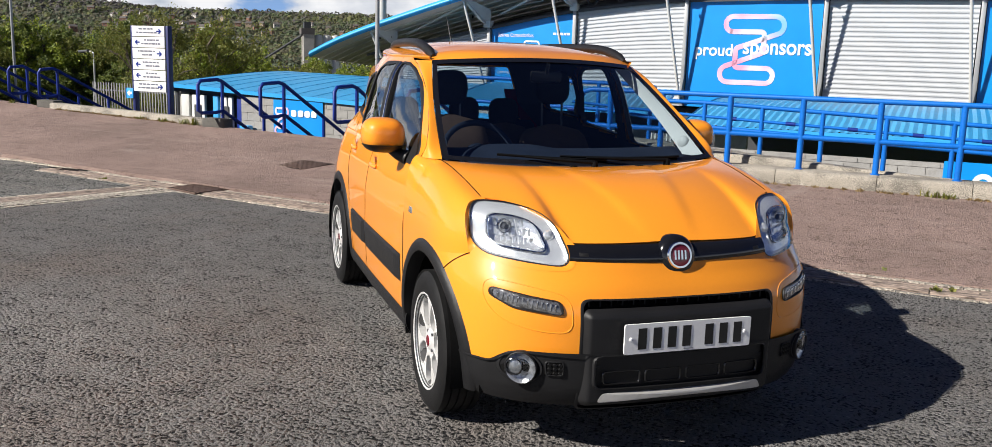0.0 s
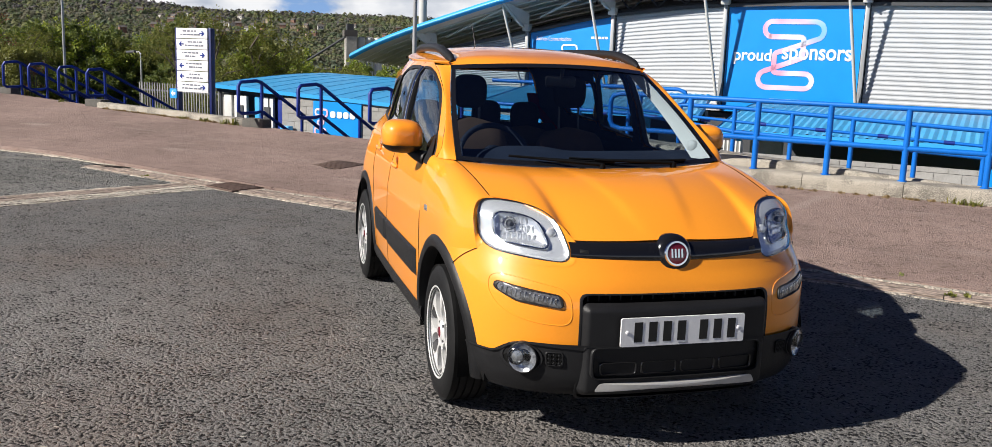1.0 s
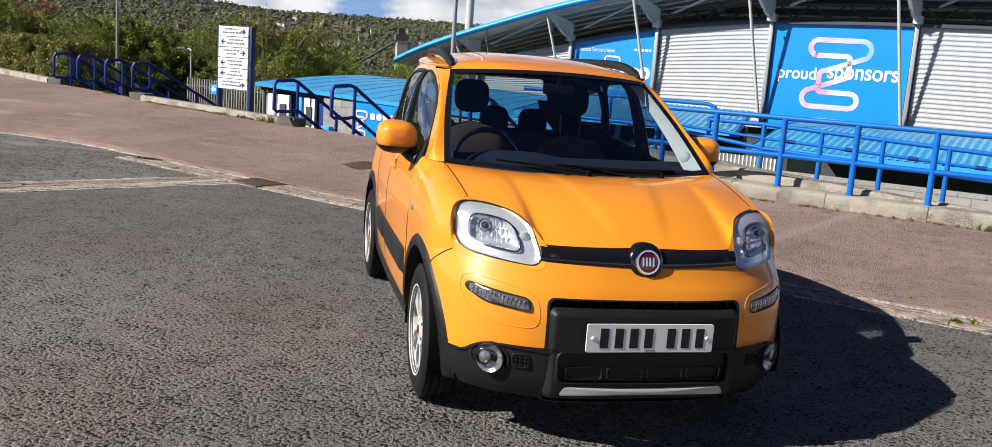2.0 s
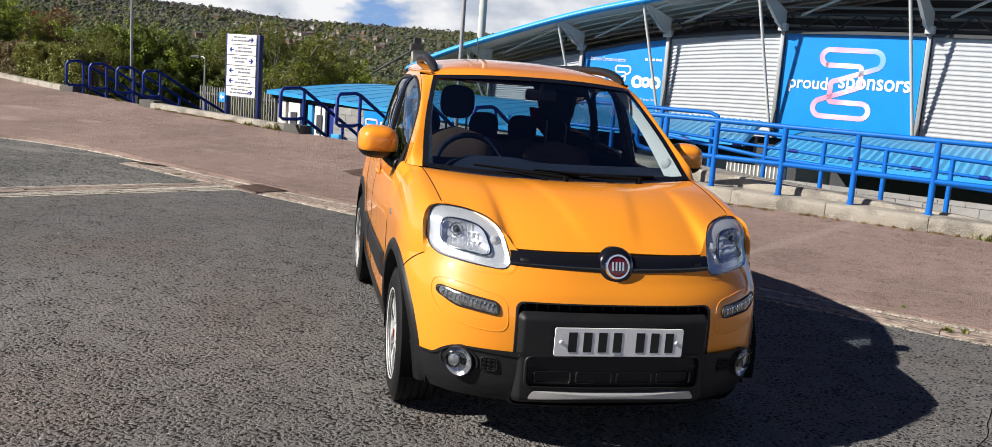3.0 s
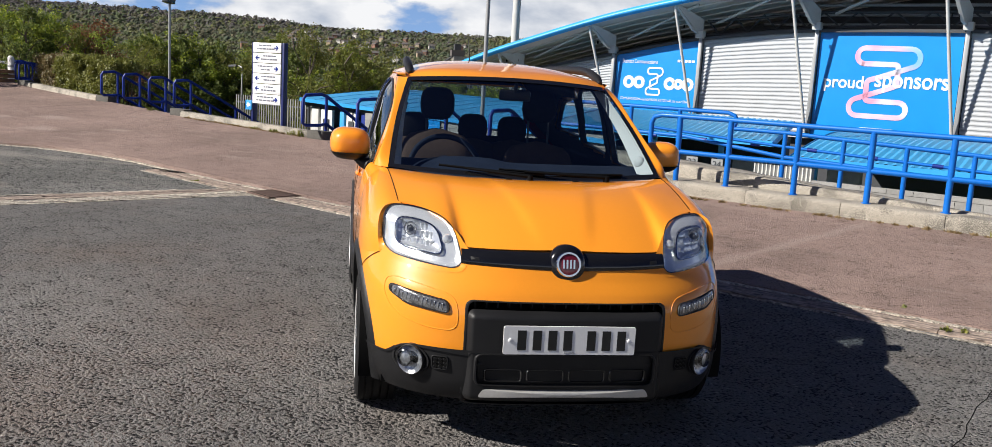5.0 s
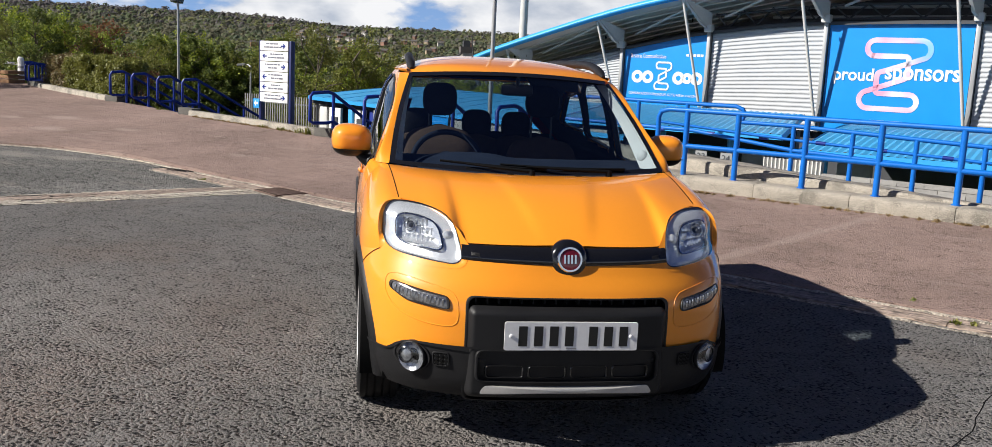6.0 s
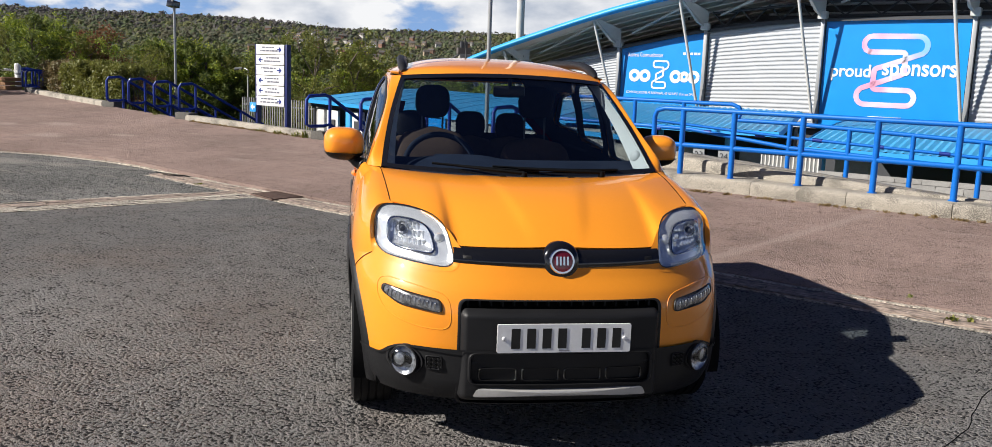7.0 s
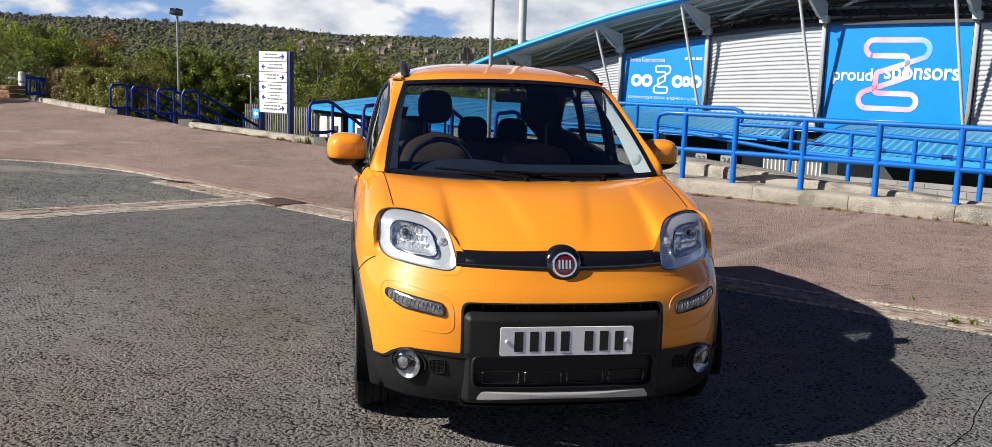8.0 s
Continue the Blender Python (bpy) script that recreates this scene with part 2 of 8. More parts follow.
CONCRETE = pbr("weathered_concrete", (0.295, 0.267, 0.225), 0.92, var=0.6, scale=2.6, bump=0.006, bscale=105, dirt=0.7, dirtcol=(0.15, 0.13, 0.10), span=0.17)
CONCRETE_DARK = pbr("dark_concrete", (0.10, 0.095, 0.085), 0.92, var=0.3, scale=5, bump=0.005, bscale=50, rand=0.1)
CAST_IRON = pbr("rusty_iron", (0.12, 0.078, 0.062), 0.75, metal=0.3, var=0.35, scale=18, bump=0.002)
BLUE_RAIL = pbr("blue_rail_paint", (0.002, 0.125, 0.50), 0.45, var=0.12, scale=7, bump=0.0006, bscale=60, coat=0.05, spec=0.3)
NAVY_RAIL = pbr("navy_rail_paint", (0.006, 0.024, 0.20), 0.42, var=0.14, scale=7, bump=0.0006, bscale=60, coat=0.05, spec=0.3)
ROOF_BLUE = pbr("blue_roof_sheet", (0.05, 0.31, 0.60), 0.36, var=0.14, scale=1.2, bump=0.002, bscale=12, stretch=(1, 0.25, 1))
BANNER = pbr("blue_banner_vinyl", (0.0, 0.255, 0.72), 0.42, var=0.06, scale=0.9, bump=0.004, bscale=2.0)
EDGE_BLUE = pbr("bright_blue_trim", (0.035, 0.33, 0.72), 0.4, var=0.08, scale=2)
WHITE_SHEET = pbr("white_cladding_sheet", (0.46, 0.485, 0.515), 0.5, var=0.06, scale=1.5, dirt=0.2, dirtcol=(0.42, 0.40, 0.37))
WHITE_PRINT = pbr("white_print", (0.76, 0.76, 0.77), 0.4, var=0.04)
GREY_STEEL = pbr("grey_steel", (0.33, 0.34, 0.35), 0.45, metal=0.2, var=0.12, scale=3)
PALE_STEEL = pbr("pale_painted_steel", (0.55, 0.55, 0.53), 0.45, var=0.1, scale=4)
SOFFIT = pbr("soffit_sheet", (0.62, 0.57, 0.52), 0.7, var=0.12, scale=1.2)
PALE_GREY = pbr("weathered_galvanised", (0.22, 0.225, 0.225), 0.6, metal=0.2, var=0.15, scale=4)
# real dark steel, and the painted shade under the stand's roof
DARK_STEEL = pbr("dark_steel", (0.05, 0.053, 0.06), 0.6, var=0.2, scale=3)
BLOCKWORK = pbr("block", (0.30, 0.292, 0.28), 0.92, var=0.16, scale=9, bump=0.004, bscale=70, rand=0.12)
MORTAR = pbr("mortar", (0.285, 0.278, 0.266), 0.95, var=0.15, scale=9)
DOOR_WHITE = pbr("white_door_paint", (0.68, 0.68, 0.66), 0.45, var=0.07)
YELLOW = pbr("yellow_print", (0.75, 0.42, 0.03), 0.5)
GRASSY = pbr("rough_grass", (0.07, 0.095, 0.025), 0.95, var=0.5, scale=0.35, bump=0.05, bscale=6)
HILLSIDE = pbr("wooded_hillside", (0.085, 0.086, 0.055), 1.0, var=0.5, scale=0.012, bump=0.5, bscale=0.2)
BARK = pbr("bark", (0.10, 0.08, 0.06), 0.95, var=0.35, scale=7, bump=0.01, bscale=30)
BRICK_RED = pbr("red_brick", (0.22, 0.12, 0.085), 0.9, var=0.2, scale=3)
LEAF_SPRING = leafy("spring_leaves", [(0.080, 0.127, 0.016), (0.199, 0.268, 0.029), (0.366, 0.402, 0.044), (0.137, 0.200, 0.024)])
LEAF_DARK = leafy("dark_leaves", [(0.062, 0.096, 0.022), (0.143, 0.186, 0.039), (0.227, 0.257, 0.056)])
LEAF_OLIVE = leafy("olive_leaves", [(0.089, 0.113, 0.020), (0.180, 0.192, 0.030), (0.135, 0.148, 0.035), (0.248, 0.235, 0.043)])
HEDGE_GREEN = leafy("hedge_leaves", [(0.11, 0.125, 0.024), (0.19, 0.195, 0.034), (0.15, 0.155, 0.03)], 0.5, 0.3)
HEDGE_BROWN = leafy("brownish_hedge_leaves", [(0.13, 0.095, 0.045), (0.19, 0.14, 0.06), (0.13, 0.13, 0.04)], 0.5, 0.3)
LEAF_DRY = leafy("dry_grass", [(0.22, 0.15, 0.07), (0.30, 0.21, 0.10), (0.16, 0.11, 0.05)])
LEAF_RUST = leafy("rust_leaves", [(0.154, 0.054, 0.031), (0.215, 0.092, 0.046), (0.138, 0.108, 0.031)])
# distance haze is painted in: first kind greyed, the others drawn paler
WOODS = [leafy("hazed_ridge_woods", [(0.093, 0.087, 0.089), (0.109, 0.101, 0.102)], 0.95, 0.1), leafy("yellow_green_woods", [(0.130, 0.143, 0.059), (0.156, 0.163, 0.068)], 0.95, 0.2), leafy("green_woods", [(0.090, 0.119, 0.061), (0.117, 0.143, 0.068)], 0.95, 0.2), leafy("olive_woods", [(0.115, 0.111, 0.074), (0.138, 0.131, 0.081)], 0.95, 0.2), leafy("dark_woods", [(0.061, 0.082, 0.055), (0.084, 0.103, 0.063)], 0.95, 0.15)]
ORANGE = pbr("orange_car_paint", (0.86, 0.295, 0.020), 0.40, var=0.02, scale=2, coat=1.0, rvar=0.03, spec=0.25)
BLACK_PLASTIC = pbr("black_grained_plastic", (0.0115, 0.0115, 0.0125), 0.46, var=0.2, scale=9, bump=0.0004, bscale=900, rvar=0.06, spec=0.3)
WIPER_BLACK = pbr("wiper_black", (0.004, 0.0045, 0.0055), 0.75, var=0.2, scale=9, spec=0.08)
BLACK_GLOSS = pbr("gloss_black", (0.008, 0.008, 0.009), 0.16, var=0.1, coat=0.6)
# near-black that stands for the shade in recesses, gaps and openings
VOID_BLACK = pbr("black_recess", (0.005, 0.005, 0.005), 0.8, var=0.3, spec=0.1)
RUBBER = pbr("tyre_rubber", (0.008, 0.008, 0.0085), 0.62, var=0.3, scale=12, bump=0.0006, bscale=200, spec=0.22, dirt=0.05, dirtcol=(0.07, 0.065, 0.06))
ALLOY = pbr("silver_alloy", (0.80, 0.795, 0.785), 0.30, metal=0.45, var=0.06, scale=10)
CHROME = pbr("chrome", (0.80, 0.81, 0.82), 0.08, metal=1.0, var=0.03, rvar=0.03)
REFLECTOR = pbr("lamp_reflector", (0.92, 0.93, 0.95), 0.14, metal=0.7, var=0.06, scale=25, bump=0.002, bscale=42, rvar=0.05)
SILVER_PAINT = pbr("silver_paint", (0.52, 0.51, 0.49), 0.35, metal=0.4, var=0.06)
PLATE_WHITE = pbr("plate_reflective", (0.80, 0.80, 0.80), 0.42, var=0.03, scale=60)
PLATE_BLACK = pbr("plate_black", (0.012, 0.012, 0.012), 0.4)
CLARET = pbr("claret_enamel", (0.14, 0.008, 0.018), 0.2, coat=0.6)
SEAT_CLOTH = pbr("dark_seat_cloth", (0.014, 0.014, 0.016), 0.95, spec=0.1, var=0.25, scale=30, bump=0.001, bscale=300)
SEAT_BROWN = pbr("brown_seat_cloth", (0.085, 0.055, 0.042), 0.9, spec=0.15, var=0.2, scale=30, bump=0.001, bscale=300)
DASH = pbr("dark_dashboard", (0.014, 0.019, 0.033), 0.7, var=0.2, scale=10, bump=0.0006, bscale=400, spec=0.15)
TRIM_GREY = pbr("pale_grey_trim", (0.45, 0.45, 0.43), 0.7, var=0.06)
WINDSCREEN = glass("windscreen_glass", (0.84, 0.92, 0.97), 2.1)
SIDE_GLASS = glass("side_glass", (0.60, 0.67, 0.70), 2.6)
LAMP_SILVER = pbr("lamp_silver", (0.93, 0.94, 0.95), 0.18, metal=0.6, var=0.05, scale=30, bump=0.001, bscale=60, rvar=0.05)
FOG_BOWL = pbr("fog_bowl", (0.46, 0.47, 0.50), 0.2, metal=0.7, var=0.4, scale=30, bump=0.002, bscale=60, span=0.2)
LAMP_LENS = glass("lamp_lens", (0.96, 0.98, 0.99), 2.0)
LAMP_GLASS_GREY = pbr("smoked_lamp", (0.34, 0.35, 0.37), 0.15, metal=0.55, var=0.5, scale=40, bump=0.003, bscale=70, coat=1.0)

# silver barrel coloured darker, standing for the shade inside the wheel
BARREL = pbr("shaded_wheel_barrel", (0.16, 0.16, 0.16), 0.4, metal=0.6, var=0.1)
MARKER_LENS = pbr("dark_smoked_lens", (0.15, 0.15, 0.155), 0.16, metal=0.5, var=0.5, scale=45, bump=0.001, bscale=110, coat=1.0, span=0.2)


# ---- mesh helpers ----
class Geo:
    """Collects vertices and faces of one mesh."""

    def __init__(self):
        self.v, self.f = [], []

    def add(self, vs, fs):
        k = len(self.v)
        self.v += [tuple(p) for p in vs]
        self.f += [tuple(i + k for i in f) for f in fs]
        return self

    def grid(self, fn, nu, nv, keep=None):
        vs = [fn(i / nu, j / nv) for j in range(nv + 1) for i in range(nu + 1)]
        fs = []
        for j in range(nv):
            for i in range(nu):
                q = (j * (nu + 1) + i, j * (nu + 1) + i + 1, (j + 1) * (nu + 1) + i + 1, (j + 1) * (nu + 1) + i)
                if keep is None or keep(*[sum(vs[a][c] for a in q) / 4 for c in range(3)]):
                    fs.append(q)
        return self.add(vs, fs)

    def box(self, c, size, m=None, bevel=0.0):
        x, y, z = (a / 2 for a in size)
        m = m or Matrix.Identity(4)
        if not bevel:
            vs = [(i * x, j * y, k * z) for k in (-1, 1) for j in (-1, 1) for i in (-1, 1)]
            fs = [(0, 2, 3, 1), (4, 5, 7, 6), (0, 1, 5, 4), (2, 6, 7, 3), (0, 4, 6, 2), (1, 3, 7, 5)]
        else:
            bm = bmesh.new()
            bmesh.ops.create_cube(bm, size=1.0, matrix=Matrix.Diagonal((2 * x, 2 * y, 2 * z, 1)))
            bmesh.ops.bevel(bm, geom=list(bm.edges), offset=bevel, segments=2, affect="EDGES", profile=0.5)
            bm.verts.index_update()
            vs, fs = [p.co.copy() for p in bm.verts], [[q.index for q in f.verts] for f in bm.faces]
            bm.free()
        return self.add([m @ Vector(p) + Vector(c) for p in vs], fs)

    def tube(self, pts, r, n=10, closed=False):
        pts = [Vector(p) for p in pts]
        rs = r if isinstance(r, (list, tuple)) else [r] * len(pts)
        k0, vs, fs, up = len(pts), [], [], None
        for i, p in enumerate(pts):
            a, b = (pts[i - 1] if i or closed else p), (pts[(i + 1) % k0] if i < k0 - 1 or closed else p)
            d = (b - a).normalized()
            if up is None:
                up = d.orthogonal().normalized()
            up = (up - d * up.dot(d)).normalized()
            sd = d.cross(up)
            vs += [p + (up * math.cos(2 * math.pi * j / n) + sd * math.sin(2 * math.pi * j / n)) * rs[i] for j in range(n)]
        for i in range(k0 if closed else k0 - 1):
            i2 = (i + 1) % k0
            fs += [(i * n + j, i * n + (j + 1) % n, i2 * n + (j + 1) % n, i2 * n + j) for j in range(n)]
        if not closed:
            fs += [tuple(range(n))[::-1], tuple((k0 - 1) * n + j for j in range(n))]
        return self.add(vs, fs)

    def lathe(self, prof, n=32, m=None):
        """prof: (radius, height) along the local z."""
        m = m or Matrix.Identity(4)
        vs = [m @ Vector((r * math.cos(2 * math.pi * j / n), r * math.sin(2 * math.pi * j / n), h)) for r, h in prof for j in range(n)]
        fs = [(i * n + j, i * n + (j + 1) % n, (i + 1) * n + (j + 1) % n, (i + 1) * n + j) for i in range(len(prof) - 1) for j in range(n)]
        return self.add(vs, fs)

    def prism(self, poly, h0, h1, m=None):
        m = m or Matrix.Identity(4)
        k = len(poly)
        vs = [m @ Vector((*p, h)) for h in (h0, h1) for p in poly]
        fs = [tuple(range(k))[::-1], tuple(range(k, 2 * k))] + [(i, (i + 1) % k, k + (i + 1) % k, k + i) for i in range(k)]
        return self.add(vs, fs)

    def strip(self, pts, width, m, h0=0.0, h1=0.003):
        """A flat ribbon of that width along 2D points."""
        ps = [Vector(p) for p in pts]
        left, right = [], []
        for i, p in enumerate(ps):
            d = (ps[min(i + 1, len(ps) - 1)] - ps[max(i - 1, 0)]).normalized()
            q = Vector((-d.y, d.x)) * width / 2
            left.append(p + q), right.append(p - q)
        for i in range(len(ps) - 1):
            self.prism([left[i], right[i], right[i + 1], left[i + 1]], h0, h1, m)
        return self

    def make(self, name, mat, parent=None, label="", smooth=True, angle=38, fix=True):
        me = bpy.data.meshes.new(name)
        me.from_pydata(self.v, [], self.f)
        if fix:
            bm = bmesh.new()
            bm.from_mesh(me)
            loose = [v for v in bm.verts if not v.link_faces]
            if loose:
                bmesh.ops.delete(bm, geom=loose, context="VERTS")
            bmesh.ops.recalc_face_normals(bm, faces=bm.faces)
            bm.to_mesh(me)
            bm.free()
        if smooth:
            me.shade_smooth()
            me.set_sharp_from_angle(angle=radians(angle))
        me.materials.append(mat)
        ob = new(name, me)
        if parent:
            ob.parent = parent
        if label:
            ob["label"] = label
        return ob


def part(name, bm, material, parent, label=""):
    """Links a bmesh as one mesh object under a thing or a part."""
    me = bpy.data.meshes.new(name)
    bm.to_mesh(me)
    bm.free()
    me.materials.append(material)
    ob = new(name, me)
    ob.parent = parent
    if label:
        ob["label"] = label
    return ob


def empty(name, m, label, category, group="", kind=""):
    ob = new(name)
    ob.empty_display_size = 0.2
    ob.matrix_world = m
    return tagged(ob, label, category, group, kind)


def table(x, xs, ys):
    """Reads a short table of design values with a smooth monotone curve."""
    k = len(xs)
    if x <= xs[0]:
        return float(ys[0])
    if x >= xs[-1]:
        return float(ys[-1])
    i = 0
    while x > xs[i + 1]:
        i += 1

    def slope(j):
        if j == 0 or j == k - 1:
            a = min(j, k - 2)
            return (ys[a + 1] - ys[a]) / (xs[a + 1] - xs[a])
        h0, h1 = xs[j] - xs[j - 1], xs[j + 1] - xs[j]
        d0, d1 = (ys[j] - ys[j - 1]) / h0, (ys[j + 1] - ys[j]) / h1
        if d0 * d1 <= 0:
            return 0.0
        w0, w1 = 2 * h1 + h0, h1 + 2 * h0
        return (w0 + w1) / (w0 / d0 + w1 / d1)
    h = xs[i + 1] - xs[i]
    u = (x - xs[i]) / h
    return ys[i] * (1 + 2 * u) * (1 - u) ** 2 + h * slope(i) * u * (1 - u) ** 2 + ys[i + 1] * u * u * (3 - 2 * u) + h * slope(i + 1) * u * u * (u - 1)


def rounded(pts, r, n=5):
    """A polygon with its corners rounded."""
    out, k = [], len(pts)
    for i in range(k):
        p, a, b = Vector(pts[i]), Vector(pts[i - 1]), Vector(pts[(i + 1) % k])
        ra = min(r, (a - p).length * 0.48)
        rb = min(r, (b - p).length * 0.48)
        s, e = p + (a - p).normalized() * ra, p + (b - p).normalized() * rb
        for j in range(n + 1):
            t = j / n
            out.append(tuple(s * (1 - t) ** 2 + p * 2 * t * (1 - t) + e * t * t))
    return out


def inside(x, y, poly):
    hit, k = False, len(poly)
    for i in range(k):
        (x1, y1), (x2, y2) = poly[i], poly[i - 1]
        if (y1 > y) != (y2 > y) and x < (x2 - x1) * (y - y1) / (y2 - y1) + x1:
            hit = not hit
    return hit


def shrink(poly, d):
    c = Vector((sum(p[0] for p in poly) / len(poly), sum(p[1] for p in poly) / len(poly)))
    return [tuple(Vector(p) - (Vector(p) - c).normalized() * d) for p in poly]


def text_mesh(name, words, width, m, mat, parent, height=None, depth=0.002, bold=0.0, split=False):
    cu = bpy.data.curves.new(name, "FONT")
    cu.body, cu.align_x, cu.align_y, cu.extrude, cu.offset = words, "CENTER", "CENTER", 0.0, bold
    tmp = new(name, cu)
    me = bpy.data.meshes.new_from_object(tmp.evaluated_get(bpy.context.evaluated_depsgraph_get()))
    bpy.data.objects.remove(tmp)
    xs, ys = [v.co.x for v in me.vertices], [v.co.y for v in me.vertices]
    k = width / (max(xs) - min(xs))
    ky = height / (max(ys) - min(ys)) if height else k
    cx, cy = (max(xs) + min(xs)) / 2, (max(ys) + min(ys)) / 2
    me.transform(m @ Matrix.Diagonal((k, ky, 1, 1)) @ Matrix.Translation((-cx, -cy, depth)))
    me.materials.clear()
    me.materials.append(mat)
    if not split:
        ob = new(name, me)
        ob.parent = parent
        return tagged(ob, kind="stuff" if len(words) > 8 else "")
    left = set(range(len(me.polygons)))
    owner = {}
    for p in me.polygons:
        for v in p.vertices:
            owner.setdefault(v, []).append(p.index)
    while left:
        todo, seen = [left.pop()], set()
        while todo:
            f = todo.pop()
            seen.add(f)
            for v in me.polygons[f].vertices:
                for q in owner[v]:
                    if q in left:
                        left.discard(q)
                        todo.append(q)
        g = Geo()
        for f in sorted(seen):
            g.add([me.vertices[v].co for v in me.polygons[f].vertices], [tuple(range(len(me.polygons[f].vertices)))])
        g.make("letter", mat, parent, smooth=False, fix=False)

# ---- the plaza: local x along its edge, local y outwards over the edge ----
SN = pose(0, 0, 0, 0, 0, -26.18)


def edge_n(s):
    return table(s, [-34, -30, -27, -20, -16.5, -15, -13, -11, -9, -6, -3.7, 0, 3], [17.0, 15.9, 14.8, 13.05, 12.35, 12.0, 11.7, 11.4, 11.12, 10.8, 10.5, 10.38, 10.34])


def kerb_n(s):
    """The line where the carriageway meets the red pavement."""
    return table(s, [-16.2, -15.2, -14.6, -13.9, -13.2, -12.3, -10.9, -9.2, -6.0, -1.7, 12], [-60, 3.2, 5.6, 7.0, 7.5, 7.82, 7.92, 7.73, 7.40, 7.07, 6.75])


def pave_z(n):
    return 0.02 + 0.0545 * max(0.0, n - 7.15)


def setting(name, geo, mat, label, category, **kw):
    ob = geo.make(name, mat, **kw)
    ob.matrix_world = SN
    return tagged(ob, label, category, kind="structure")


# ground: one sheet, plaza level, embankment, valley, far hill
def ground_z(s, d):
    n = edge_n(s) + d
    if d <= 0.35:
        return min(pave_z(n), pave_z(edge_n(s))) - 0.12
    z = table(d, [0.35, 5.0, 30, 120, 420, 760, 1100, 1500, 2100, 3200], [0.0, -3.4, -3.8, -16, -30, -8, 24, 62, 80, 30])
    if d > 60:
        far = table(math.hypot(s, n), [60, 120, 420, 760, 1100, 1500, 1900, 2150, 3400], [-5, -14, -30, -10, 18, 50, 70, 73, 10])
        # the ridge climbs to the west
        far *= 1 + 0.27 * table(math.degrees(math.atan2(0.8974 * s + 0.4412 * n, 0.8974 * n - 0.4412 * s)), [-60, -36, -33, -26, -18, 30], [0.45, 0.55, 0.7, 0.75, 0.0, 0.0]) if far > 0 else 1
        w = min(1.0, (d - 60) / 60)
        z = z * (1 - w) + w * (far + min(1.0, (d - 60) / 500) * 7 * noise.noise(Vector((s / 420, d / 420, 3))))
    return z


DS = [-3000, -1200, -500, -200, -80, -40, -20, -10, -5, -0.6, 0.2, 0.45, 1.2, 2.4, 3.6, 5.0, 9, 15, 22, 30, 45, 65, 90, 120, 170, 240, 320, 420, 520, 640, 760, 880, 1000, 1120, 1240, 1360, 1500, 1650, 1850, 2100, 2600, 3400]
SS = sorted({round(a, 1) for k in range(0, 61) for a in (-1.2 * k, 1.2 * k)} | {round(sg * 72 * 1.12 ** k, 1) for k in range(1, 36) for sg in (-1, 1)})
g = Geo()
g.grid(lambda a, b: (lambda s, d: (s, edge_n(s) + d, ground_z(s, d)))(SS[round(a * (len(SS) - 1))], DS[round(b * (len(DS) - 1))]), len(SS) - 1, len(DS) - 1)
ground = setting("ground", g, GRASSY, "rough grassy embankment falling to a wooded valley", "ground")
ground.data.materials.append(HILLSIDE)
for poly in ground.data.polygons:
    if poly.center.y > 60:
        poly.material_index = 1

# carriageway and pavement
rs = [-60 + 2.0 * k for k in range(22)] + [-17 + 0.3 * k for k in range(66)] + [3 + 3 * k for k in range(20)]
g = Geo()
g.grid(lambda a, b: (lambda s: (s, -60 + b * (max(kerb_n(s), -59) + 60 + 0.02), 0.0))(rs[round(a * (len(rs) - 1))]), len(rs) - 1, 1)
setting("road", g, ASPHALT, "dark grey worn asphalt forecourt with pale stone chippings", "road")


def pave_pt(a, b):
    s = rs[round(a * (len(rs) - 1))]
    k, e = kerb_n(s), edge_n(s) + 0.12
    n = k + (e - k) * b
    return (s, n, pave_z(n) + 0.006)


g = Geo()
g.grid(pave_pt, len(rs) - 1, 24)
# its edge, turned down into the channel
g.grid(lambda a, b: (lambda p: (p[0], p[1] - 0.004 * b, p[2] - 0.08 * b))(pave_pt(a, 0.0)), len(rs) - 1, 1)
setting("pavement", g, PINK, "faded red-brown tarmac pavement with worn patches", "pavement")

# small repaired wedge of older tarmac beside the crossing band
def wedge_n(s):
    return table(s, [-10.4, -9.3, -8.1, -7.42], [-3.6, 0.4, 4.78, 7.25]) + 1.3


g = Geo()
g.grid(lambda a, b: (lambda s: (s, wedge_n(s) + b * (kerb_n(s) - (0.03 if s < -9.6 else 0.39) - wedge_n(s)), 0.004))(-13.6 + a * 5.75), 60, 4)
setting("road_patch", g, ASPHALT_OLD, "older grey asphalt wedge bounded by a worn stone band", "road")


